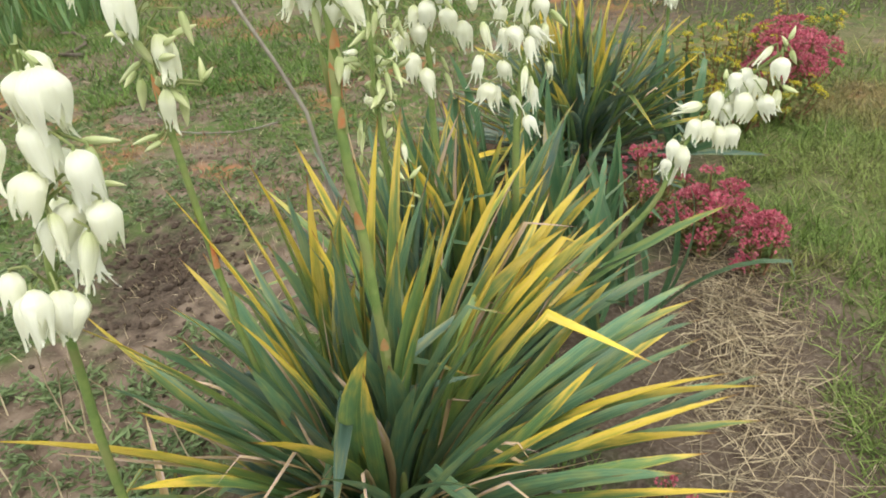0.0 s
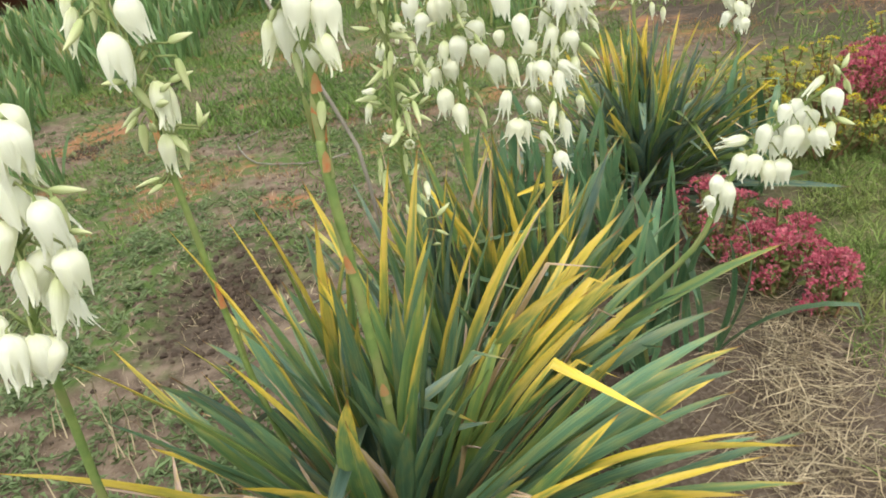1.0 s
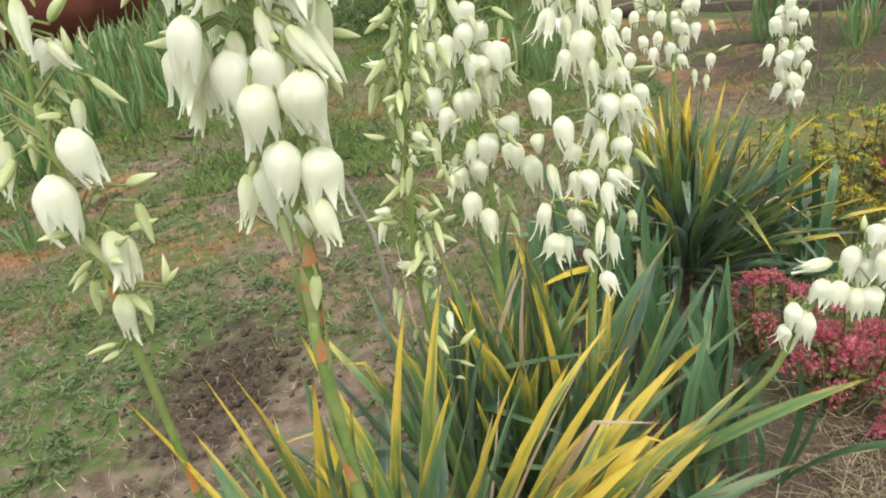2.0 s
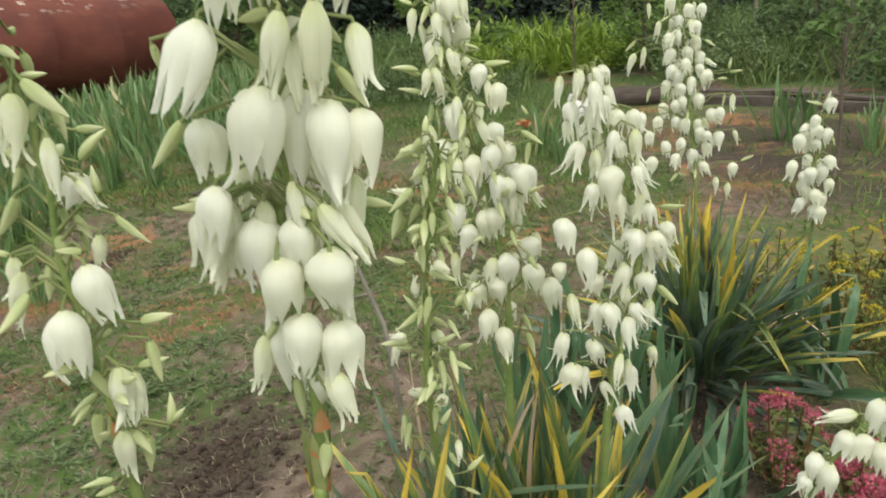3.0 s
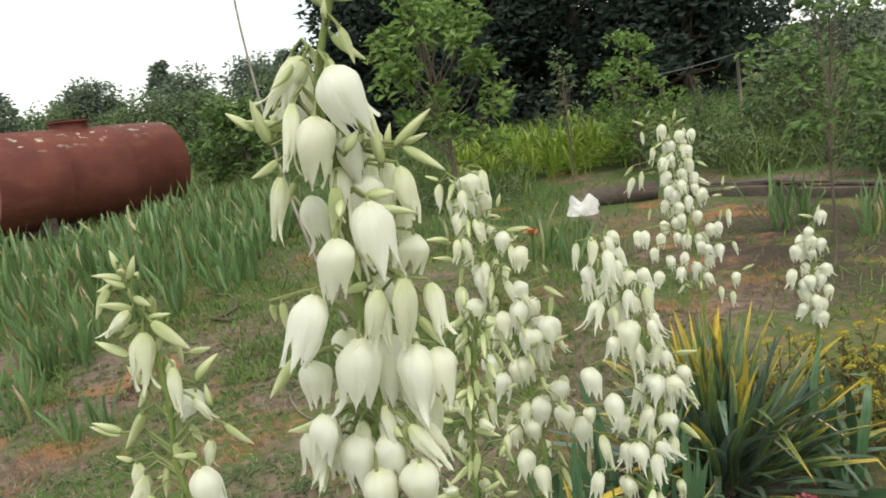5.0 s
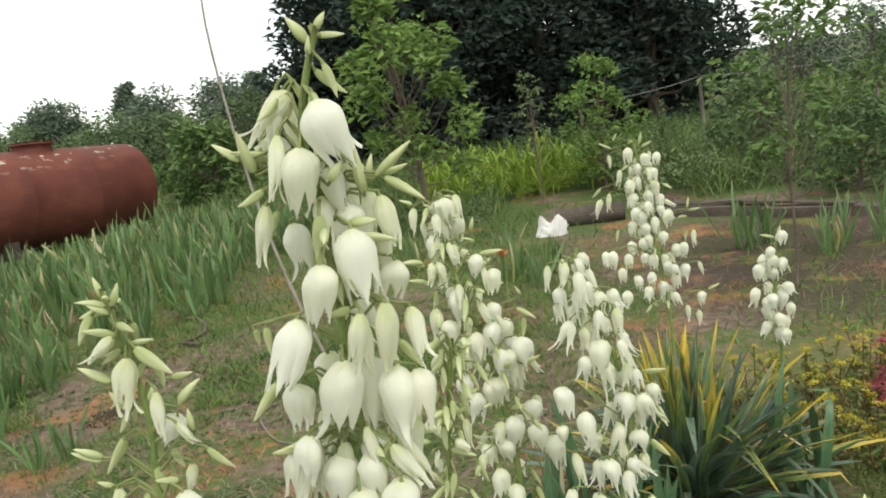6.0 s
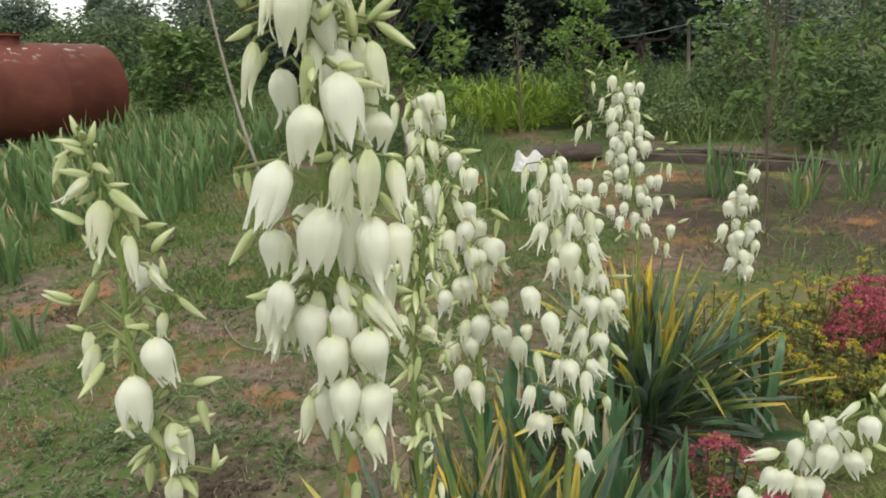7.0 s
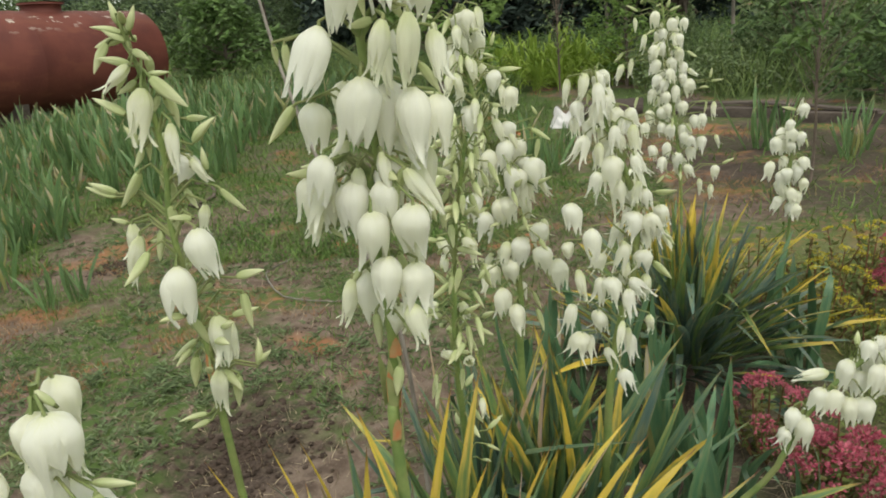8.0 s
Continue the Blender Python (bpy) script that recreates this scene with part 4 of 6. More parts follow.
def yucca_side():
    plant = thing("yucca", "small yucca with long arching leaves and one crowded flower stalk", "yucca", "yuccas in the bed", -0.27, 0.86, 0)
    rosette(plant, 16, 0.05, (0.22, 0.38), 0.35, 51, 8, 38, (0.022, 0.03))
    c = Stalk(plant, [(-0.275, 0.86, 0.03), (-0.255, 0.81, 0.27), (-0.23, 0.774, 0.506), (-0.205, 0.756, 0.674), (-0.18, 0.738, 0.815), (-0.156, 0.729, 0.895), (-0.132, 0.729, 0.986), (-0.122, 0.729, 1.058)], (0.0072, 0.0035), "stalk crowded with open cream bells")
    hang = c.hang
    hang("open", 6.60, 2.1, -2.0, 0.6, 8, 0, 6.1)
    hang("open", 6.60, 0.2, -1.0, 0.2, 18, 180, 5.5)
    hang("open", 6.02, 0.2, -1.0, 0.3, 7, 180, 5.3)
    hang("open", 5.70, 4.7, -3.0, 0.7, 16, 180, 6.6)
    hang("bud", 5.66, 5.2, -1.0, 0.5, 3, 180, 3.7)
    hang("open", 5.13, 6.4, -2.0, 0.6, 2, 180, 5.4)
    hang("open", 5.50, 0.2, -2.0, 0.7, 18, 180, 5.1)
    hang("open", 4.98, 0.9, -1.0, 0.2, 14, 180, 5.5)
    hang("half", 4.78, 5.0, -1.9, 0.2, 12, 180, 7.0)
    hang("open", 3.93, -1.1, -1.9, 0.7, 27, 180, 8.0)
    hang("open", 4.01, 1.6, -2.8, 0.3, 16, 180, 5.8)
    hang("open", 3.94, 2.9, -1.8, -0.0, 23, 180, 6.1)
    hang("bud", 5.71, 4.4, 0.0, 0.4, 83, 0, 3.5)
    hang("bud", 5.23, 5.7, 0.0, 0.5, 82, 0, 2.6)
    hang("bud", 6.62, 1.6, 0.0, 0.2, 138, 180, 2.3)
    hang("open", 3.92, -3.6, -0.3, 2.6, 17, 180, 4.0)
    hang("open", 5.58, 0.9, 2.0, 0.5, 15, 180, 5.2)
    hang("open", 5.08, 2.7, 0.0, 0.1, 25, 180, 4.9)
    hang("open", 5.20, 4.2, 1.0, 0.4, 18, 180, 4.7)
    hang("bud", 6.12, 0.9, 2.0, 0.6, 26, 0, 2.9)
    c.fill(14, 3.8, 6.8, (2.0, 5.0), ("open", "old", "half", "bud"), 5, 1.2)
    c.done()
    return plant


def yucca_middle():
    plant = thing("yucca", "yucca with upright green and yellow leaves and two heavily flowering stalks", "yucca", "yuccas in the bed", 0.3, 1.56, 0)
    rosette(plant, 90, 0.08, (0.38, 0.62), 0.2, 21, 34, 88, (0.02, 0.03))
    c = Stalk(plant, [(0.27, 1.57, 0.03), (0.248, 1.575, 0.32), (0.242, 1.584, 0.616), (0.249, 1.593, 0.76), (0.237, 1.593, 0.913), (0.222, 1.602, 1.002), (0.19, 1.62, 1.119), (0.168, 1.647, 1.211), (0.156, 1.674, 1.272)], (0.009, 0.003), "green stalk with loose cream bells")
    hang = c.hang
    hang("open", 7.04, -1.4, -0.7, 0.8, 4, 180, 6.0)
    hang("half", 7.43, -2.9, 0.2, 0.4, 8, 180, 5.4)
    hang("half", 7.40, 0.4, -0.6, 0.8, 27, 0, 5.8)
    hang("half", 6.75, 1.4, -0.7, 1.1, 21, 0, 5.4)
    hang("half", 6.63, 2.3, 0.4, 1.3, 24, 0, 4.7)
    hang("half", 6.45, -2.3, 0.0, 0.2, 5, 0, 4.3)
    hang("open", 5.95, -1.0, -1.9, 1.0, 4, 180, 6.1)
    hang("bud", 6.26, 5.4, 1.0, 3.4, 22, 0, 2.8)
    hang("open", 5.94, 6.0, 0.9, 3.6, 4, 180, 4.2)
    hang("half", 6.05, 1.8, 0.2, 0.9, 4, 0, 5.1)
    hang("half", 5.80, 2.9, -0.7, 2.1, 7, 180, 4.3)
    hang("open", 5.52, 3.6, 0.4, 2.5, 12, 0, 4.5)
    hang("half", 5.71, -6.0, -0.9, 0.6, 12, 180, 6.9)
    hang("bud", 5.97, -4.6, 0.1, 0.6, 8, 180, 4.5)
    hang("open", 5.29, -0.5, -2.0, 0.9, 3, 180, 6.5)
    hang("open", 5.28, 3.0, -1.7, 2.4, 2, 180, 8.9)
    hang("open", 5.13, 4.9, 0.5, 3.4, 12, 180, 4.5)
    hang("open", 4.78, 5.9, -0.5, 4.0, 3, 0, 6.0)
    hang("open", 4.62, 2.9, 0.2, 1.5, 5, 0, 5.7)
    hang("half", 4.44, 4.3, 0.2, 2.4, 11, 0, 4.7)
    hang("open", 4.38, -5.7, 0.1, 1.0, 10, 180, 5.8)
    hang("open", 4.33, -1.5, -1.0, 0.4, 5, 0, 6.2)
    hang("open", 4.05, -4.2, -0.9, 0.8, 10, 180, 5.5)
    hang("bud", 3.74, -9.6, 0.0, 2.6, 31, 0, 3.7)
    hang("open", 3.73, 4.9, 0.0, 2.1, 4, 0, 5.6)
    hang("open", 3.68, 1.3, -1.0, 0.6, 1, 0, 6.1)
    hang("open", 3.44, 5.4, -2.0, 2.6, 0, 0, 8.5)
    hang("open", 3.22, 7.4, -1.0, 3.2, 1, 0, 7.8)
    hang("open", 3.44, -1.2, -1.0, 0.3, 5, 0, 6.8)
    hang("open", 3.05, -3.3, -2.0, 0.9, 2, 180, 6.8)
    hang("open", 2.81, -1.0, -2.0, 0.8, 2, 180, 7.2)
    hang("open", 3.10, 0.2, 1.0, 0.2, 6, 180, 3.6)
    hang("bud", 2.92, 2.5, 0.1, 0.6, 24, 0, 4.0)
    hang("open", 3.29, -4.8, 0.0, 1.2, 13, 180, 4.5)
    hang("bud", 2.62, 3.2, 0.1, 0.9, 17, 0, 4.5)
    hang("bud", 6.75, 5.0, 1.0, 3.1, 167, 0, 2.4)
    hang("bud", 6.54, 4.8, 0.9, 2.9, 106, 180, 2.3)
    hang("bud", 6.27, 5.1, 0.9, 3.1, 93, 0, 4.0)
    hang("bud", 5.17, 7.0, 0.8, 5.0, 51, 0, 4.2)
    hang("bud", 5.31, 8.5, 0.9, 5.9, 146, 180, 2.1)
    hang("bud", 4.98, 7.6, 0.8, 5.2, 12, 180, 3.8)
    hang("bud", 7.64, -2.2, 0.2, 0.3, 127, 0, 3.5)
    hang("bud", 7.68, 0.6, 0.1, 0.3, 88, 0, 2.1)
    hang("bud", 7.82, 0.2, 0.0, 0.0, 129, 180, 2.3)
    hang("half", 5.20, -6.9, 1.1, 0.4, 13, 180, 4.1)
    hang("half", 4.99, -5.5, 0.0, 0.3, 48, 180, 4.7)
    hang("half", 3.59, -7.9, 0.0, 2.0, 3, 180, 6.0)
    hang("half", 3.53, -14.4, -1.0, 3.7, 25, 0, 8.2)
    c.fill(90, 3.0, 8.3, (1.5, 6.5), ("open", "bud", "half", "half", "bud", "bud"), 3, 0.5)
    c.done()
    c = Stalk(plant, [(0.35, 1.53, 0.03), (0.385, 1.475, 0.3), (0.399, 1.458, 0.566), (0.414, 1.458, 0.707), (0.447, 1.467, 0.844), (0.454, 1.476, 0.925), (0.437, 1.485, 1.015), (0.407, 1.494, 1.094), (0.392, 1.503, 1.161)], (0.009, 0.003), "green stalk with fading split white flowers")
    hang = c.hang
    hang("old", 7.43, -3.6, -0.9, 0.7, 9, 180, 5.3)
    hang("old", 7.38, -0.9, -1.0, 0.4, 6, 0, 5.8)
    hang("bud", 7.74, -0.7, 0.1, 0.1, 14, 180, 3.0)
    hang("old", 6.77, -4.0, -1.1, 0.1, 22, 180, 5.4)
    hang("old", 7.43, 1.0, -1.9, 1.4, 7, 0, 5.4)
    hang("old", 7.11, 2.4, 0.2, 1.5, 7, 0, 5.5)
    hang("old", 6.62, 1.1, 0.1, 0.8, 10, 0, 4.9)
    hang("open", 6.26, -1.5, -2.0, 0.7, 8, 0, 5.5)
    hang("old", 6.00, -4.5, -2.1, 0.4, 9, 180, 10.3)
    hang("open", 5.25, -10.6, 0.1, 1.7, 9, 180, 5.9)
    hang("old", 5.77, -2.0, -1.0, 0.5, 2, 0, 6.6)
    hang("old", 5.64, 0.5, 0.1, 0.3, 5, 0, 6.8)
    hang("old", 5.49, 2.1, 0.1, 1.1, 16, 0, 4.3)
    hang("half", 5.89, 1.5, 0.1, 0.9, 31, 0, 4.9)
    hang("old", 5.08, 3.9, 0.2, 2.0, 20, 0, 4.7)
    hang("old", 5.20, 0.1, -1.0, 0.3, 9, 180, 7.7)
    hang("old", 5.04, 1.8, -1.9, 1.6, 8, 0, 8.9)
    hang("open", 4.50, -7.5, -0.7, 3.4, 1, 180, 5.9)
    hang("old", 4.45, -1.8, -0.9, 0.9, 10, 180, 7.0)
    hang("old", 4.33, 1.1, -1.0, 0.6, 1, 180, 6.2)
    hang("open", 4.03, -11.2, 0.5, 4.9, 8, 0, 3.2)
    hang("half", 3.61, -8.2, 0.4, 5.2, 5, 0, 6.9)
    hang("old", 3.68, -4.5, -0.8, 3.0, 8, 180, 7.2)
    hang("old", 3.76, -3.3, -1.9, 2.4, 7, 0, 8.4)
    hang("old", 3.86, -0.4, -1.0, 0.3, 35, 0, 5.3)
    hang("old", 3.71, -0.4, -2.0, 0.8, 1, 180, 8.7)
    hang("old", 3.29, -3.9, -0.9, 2.6, 5, 0, 6.2)
    hang("old", 3.23, -8.0, -1.7, 5.3, 5, 180, 6.7)
    hang("old", 2.95, -5.7, -0.9, 3.5, 9, 180, 6.6)
    hang("old", 2.93, -4.4, 0.1, 2.8, 7, 180, 5.2)
    hang("old", 2.92, -1.5, -1.0, 0.9, 1, 0, 5.5)
    hang("old", 2.60, 1.7, -1.0, 0.5, 19, 0, 5.3)
    hang("bud", 5.31, 3.6, 0.2, 2.1, 87, 0, 3.1)
    hang("old", 3.89, -0.9, 2.1, 0.6, 10, 0, 8.0)
    hang("old", 6.60, -0.8, 1.0, 0.0, 12, 180, 5.2)
    hang("old", 6.12, 2.0, 1.2, 1.6, 10, 0, 5.2)
    hang("bud", 7.77, 0.8, 0.1, 0.5, 146, 180, 2.4)
    hang("old", 4.80, -2.5, 2.2, 1.0, 6, 180, 6.5)
    hang("old", 4.00, -5.0, 3.3, 2.0, 7, 180, 5.5)
    c.fill(44, 3.0, 8.4, (1.5, 5.5), ("old", "old", "half", "bud"), 4, 1.0)
    c.done()
    c = Stalk(plant, [(0.33, 1.54, 0.03), (0.5, 1.46, 0.24), (0.673, 1.44, 0.422), (0.73, 1.449, 0.534), (0.8, 1.458, 0.624), (0.871, 1.458, 0.684), (0.917, 1.422, 0.739)], (0.0075, 0.003), "leaning stalk with a drooping spray of cream bells")
    hang = c.hang
    hang("open", 3.62, -0.7, -1.0, 1.8, 23, 180, 5.7)
    hang("open", 3.13, -0.2, -1.9, 1.6, 0, 0, 6.2)
    hang("old", 2.83, -1.3, -1.2, 1.9, 27, 180, 4.8)
    hang("open", 3.72, 3.2, -0.7, -1.2, 7, 180, 5.2)
    hang("open", 3.99, 3.7, -1.0, -3.3, 5, 0, 6.0)
    hang("open", 4.61, 1.4, -2.0, -0.6, 21, 180, 6.1)
    hang("open", 4.24, -0.5, 0.0, 1.7, 16, 180, 5.4)
    hang("open", 4.75, -0.8, 0.0, 2.1, 19, 180, 3.6)
    hang("open", 4.97, 0.4, -0.2, 0.5, 21, 180, 5.1)
    hang("open", 4.80, 2.7, -3.6, -2.0, 8, 0, 6.5)
    hang("open", 4.61, 3.1, -0.3, -2.4, 7, 0, 6.0)
    hang("half", 5.21, 2.6, -3.3, -3.4, 1, 0, 5.2)
    hang("open", 5.75, -0.6, -2.2, 0.1, 15, 180, 5.2)
    hang("half", 5.70, -1.4, -0.3, 1.9, 35, 180, 4.7)
    hang("bud", 5.92, 1.2, -0.3, -0.0, 24, 0, 3.1)
    hang("bud", 5.28, 3.3, -2.6, -3.5, 62, 0, 3.5)
    hang("bud", 5.92, 0.5, -0.3, 2.2, 143, 0, 2.4)
    hang("half", 3.86, -1.3, -0.1, 2.2, 83, 180, 6.0)
    hang("open", 5.04, 1.1, -0.9, -0.6, 2, 180, 4.6)
    hang("bud", 5.92, 0.2, -0.1, 0.9, 162, 180, 2.4)
    hang("open", 4.24, 1.9, 1.0, -1.1, 6, 180, 5.3)
    c.fill(8, 2.5, 5.5, (1.5, 3.0), ("open", "bud"), 7, 0.8)
    c.done()
    return plant


def yucca_budding():
    plant = thing("yucca", "young yucca with upright green leaves and one stalk still in bud", "yucca", "yuccas in the bed", 0.16, 1.46, 0)
    rosette(plant, 64, 0.08, (0.44, 0.66), 0.12, 61, 50, 89, (0.016, 0.026), 0.45)
    c = Stalk(plant, [(0.17, 1.46, 0.03), (0.15, 1.39, 0.38), (0.142, 1.35, 0.705), (0.146, 1.35, 0.832), (0.159, 1.35, 0.969), (0.175, 1.35, 1.053), (0.188, 1.35, 1.116)], (0.0068, 0.003), "thin stalk with green unopened buds")
    r = random.Random(3)
    for i in range(34):
        # short side branches, each with a few buds
        s = 1.45 + 4.4 * i / 34 + r.uniform(-0.06, 0.06)
        a, d = i * 137.5 + r.uniform(-30, 30), r.uniform(2.4, 6.2) * (1.25 - 0.12 * s)
        for k in range(3):
            c.hang("half" if r.random() < 0.16 else "bud", s + 0.05 * k, d * (0.6 + 0.25 * k) * math.cos(radians(a + 14 * k)), d * (0.6 + 0.25 * k) * math.sin(radians(a + 14 * k)), 0.4 + 0.9 * k, r.choice((12, 30, 55, 85, 120)), a + r.uniform(-50, 50), r.uniform(2.4, 4.4))
    for i in range(6):
        c.bract(0.8 + 0.36 * i, 0.05, 60 + 137 * i, slot=2)
    c.done()
    return plant


def yucca_back():
    plant = thing("yucca", "large yucca rosette streaked with yellow leaves and two flower stalks", "yucca", "yuccas in the bed", 0.78, 2.62, 0)
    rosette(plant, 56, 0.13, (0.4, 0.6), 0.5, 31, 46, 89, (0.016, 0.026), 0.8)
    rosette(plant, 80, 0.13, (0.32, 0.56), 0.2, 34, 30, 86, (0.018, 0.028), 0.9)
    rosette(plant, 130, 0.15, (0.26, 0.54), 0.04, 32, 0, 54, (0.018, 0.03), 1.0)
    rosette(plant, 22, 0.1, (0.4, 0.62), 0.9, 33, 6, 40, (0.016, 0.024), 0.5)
    c = Stalk(plant, [(0.79, 2.65, 0.03), (0.8, 2.8, 0.25), (0.81, 2.88, 0.454), (0.808, 2.898, 0.663), (0.788, 2.934, 0.885), (0.775, 2.97, 1.061), (0.76, 2.997, 1.227)], (0.009, 0.003), "tall branching stalk of many white bells")
    hang = c.hang
    hang("open", 5.67, -2.8, -0.9, 0.9, 2, 0, 5.8)
    hang("open", 5.49, 2.2, -0.8, 1.3, 2, 0, 5.8)
    hang("open", 5.39, -0.6, 0.0, 0.1, 3, 180, 5.8)
    hang("open", 5.17, 3.9, -1.6, 2.3, 1, 0, 5.8)
    hang("open", 4.94, 3.7, -0.7, 1.6, 3, 0, 5.8)
    hang("open", 5.12, -2.1, -1.8, 0.9, 2, 180, 5.8)
    hang("open", 5.06, -4.2, 1.2, 0.8, 4, 180, 5.8)
    hang("open", 4.77, -3.6, -0.8, 1.1, 2, 180, 5.8)
    hang("open", 4.81, 0.3, -1.8, 1.0, 1, 0, 5.8)
    hang("open", 4.63, 4.7, 0.4, 2.0, 3, 0, 5.8)
    hang("open", 4.45, -4.3, -1.7, 1.8, 3, 180, 5.8)
    hang("open", 4.27, 5.4, -0.5, 2.6, 3, 0, 5.8)
    hang("open", 4.19, -6.0, 0.3, 1.6, 4, 180, 5.8)
    hang("open", 4.16, -2.0, -1.8, 1.2, 1, 0, 5.8)
    hang("open", 4.27, 1.3, -0.9, 0.9, 2, 0, 5.8)
    hang("open", 3.95, 3.2, -0.7, 1.5, 3, 0, 5.8)
    hang("open", 3.90, -4.3, -0.8, 1.1, 3, 180, 5.8)
    hang("open", 3.64, -1.9, -1.9, 1.0, 0, 0, 5.8)
    hang("open", 3.61, 2.5, -0.9, 1.2, 3, 0, 5.8)
    hang("open", 3.36, -13.8, -0.4, 3.7, 4, 180, 5.8)
    hang("open", 3.60, -10.3, 0.4, 2.6, 3, 180, 5.8)
    hang("open", 3.59, -17.9, 0.7, 4.6, 5, 180, 5.8)
    hang("open", 3.61, -15.6, -0.3, 4.2, 2, 180, 5.8)
    hang("open", 3.27, -8.8, 0.4, 2.1, 3, 180, 5.8)
    hang("open", 2.99, -13.7, -0.4, 3.8, 1, 180, 5.8)
    hang("open", 3.36, -3.8, -0.9, 1.1, 0, 0, 5.8)
    hang("open", 3.24, -0.5, 0.0, -0.1, 1, 0, 5.8)
    hang("open", 2.81, -17.3, 0.4, 4.5, 2, 180, 5.8)
    hang("open", 3.62, 8.9, -0.4, 4.0, 5, 0, 5.8)
    hang("open", 3.65, 6.2, 0.4, 2.9, 4, 0, 5.8)
    hang("open", 3.30, 8.3, 0.6, 3.5, 6, 0, 5.8)
    hang("open", 2.80, 11.8, 0.4, 4.2, 3, 0, 5.8)
    hang("open", 3.82, -8.1, 2.3, 1.5, 1, 180, 5.8)
    hang("open", 4.50, 1.4, 2.1, 0.3, 0, 0, 5.8)
    hang("open", 5.00, 0.4, 2.1, 0.4, 0, 0, 5.8)
    hang("open", 3.77, -3.2, 2.2, 0.4, 0, 0, 5.8)
    hang("open", 3.42, 1.6, 2.2, 0.8, 0, 0, 5.8)
    hang("bud", 5.62, -8.6, 0.3, 2.1, 119, 180, 4.4)
    hang("half", 5.48, -9.8, 0.4, 2.5, 3, 0, 5.0)
    hang("half", 5.22, -6.9, 0.3, 1.8, 11, 180, 6.1)
    hang("half", 4.54, -15.7, 0.9, 4.2, 17, 180, 7.3)
    hang("half", 4.70, -12.4, 0.6, 3.2, 1, 180, 7.0)
    hang("bud", 5.81, -7.2, 0.2, 1.7, 146, 0, 2.9)
    hang("bud", 4.03, 13.2, 1.2, 5.7, 95, 0, 3.9)
    hang("bud", 4.09, 12.9, 1.1, 5.6, 168, 0, 3.6)
    hang("bud", 3.95, 12.0, 1.1, 5.2, 112, 180, 3.2)
    hang("half", 3.70, 13.3, 1.0, 5.7, 9, 0, 7.3)
    hang("bud", 3.75, 10.9, 0.8, 4.8, 10, 180, 4.1)
    hang("half", 2.68, 6.3, 0.2, 2.2, 11, 0, 6.1)
    hang("half", 2.50, 10.4, 0.4, 3.7, 2, 180, 6.5)
    hang("bud", 5.72, 1.5, 0.1, 0.7, 166, 0, 4.0)
    hang("bud", 5.89, -0.2, 0.0, -0.1, 68, 180, 2.1)
    hang("bud", 5.64, 2.3, 0.2, 1.0, 108, 0, 4.1)
    hang("bud", 3.97, -11.9, 0.6, 3.2, 20, 180, 4.2)
    hang("bud", 4.77, 6.5, 0.6, 2.8, 55, 0, 3.7)
    hang("half", 4.45, 5.9, 0.6, 2.6, 55, 0, 5.0)
    hang("bud", 4.79, -15.2, 0.8, 3.8, 46, 180, 4.1)
    hang("half", 3.21, 12.5, 0.9, 5.6, 12, 0, 5.3)
    hang("bud", 2.75, 14.4, 0.4, 5.5, 118, 0, 4.0)
    r = random.Random(8)
    for i in range(34):
        s = 2.9 + 2.6 * i / 34
        a, d = r.uniform(0, 360), r.uniform(1.5, 7.5) * (1.25 - 0.12 * s)
        c.hang("open" if r.random() < 0.75 else "half", s, d * math.cos(radians(a)), d * math.sin(radians(a)), r.uniform(0, 3), r.uniform(0, 25), a, r.uniform(4.4, 5.8))
    c.fill(26, 2.7, 5.6, (2.5, 8.0), ("bud", "bud", "half", "open"), 9)
    c.done()
    c = Stalk(plant, [(0.9, 2.64, 0.03), (1.08, 2.68, 0.22), (1.121, 2.7, 0.46), (1.114, 2.7, 0.641), (1.118, 2.7, 0.758), (1.129, 2.7, 0.898)], (0.007, 0.003), "short stalk with a dense white cluster")
    hang = c.hang
    hang("open", 4.50, -1.8, -1.0, 0.9, 1, 180, 5.8)
    hang("open", 4.06, -5.6, -1.0, 2.5, 2, 180, 5.8)
    hang("open", 4.26, 2.0, 0.0, 0.5, 14, 0, 5.8)
    hang("open", 4.09, -1.1, -1.0, 0.5, 1, 180, 5.8)
    hang("open", 3.37, -6.2, 0.0, 2.3, 4, 180, 5.8)
    hang("open", 3.19, -3.3, -1.0, 1.2, 5, 180, 5.8)
    hang("open", 3.32, -1.6, -2.0, 0.9, 9, 0, 5.8)
    hang("open", 3.36, 2.4, -1.0, 0.8, 3, 0, 5.8)
    hang("open", 2.99, 4.1, -1.0, 1.2, 7, 0, 5.8)
    hang("open", 2.73, 2.3, 0.0, 0.8, 10, 0, 5.8)
    hang("open", 2.64, -2.7, 0.0, 0.8, 17, 180, 5.8)
    hang("open", 2.56, 0.1, -1.0, 0.3, 2, 0, 5.8)
    hang("half", 4.64, 0.1, 0.0, 0.0, 170, 0, 5.6)
    hang("bud", 4.73, -0.6, 0.0, 0.1, 99, 180, 4.0)
    hang("bud", 3.48, 3.5, 0.0, 1.0, 52, 0, 4.1)
    hang("open", 4.29, -3.5, 1.0, 1.6, 4, 180, 5.8)
    hang("open", 3.51, 1.4, 1.0, 0.5, 0, 0, 5.8)
    hang("open", 2.86, -1.2, 1.0, 0.4, 1, 180, 5.8)
    c.fill(10, 2.4, 4.8, (1.5, 4.0), ("open", "open", "bud"), 6, 0.5)
    c.done()
    return plant


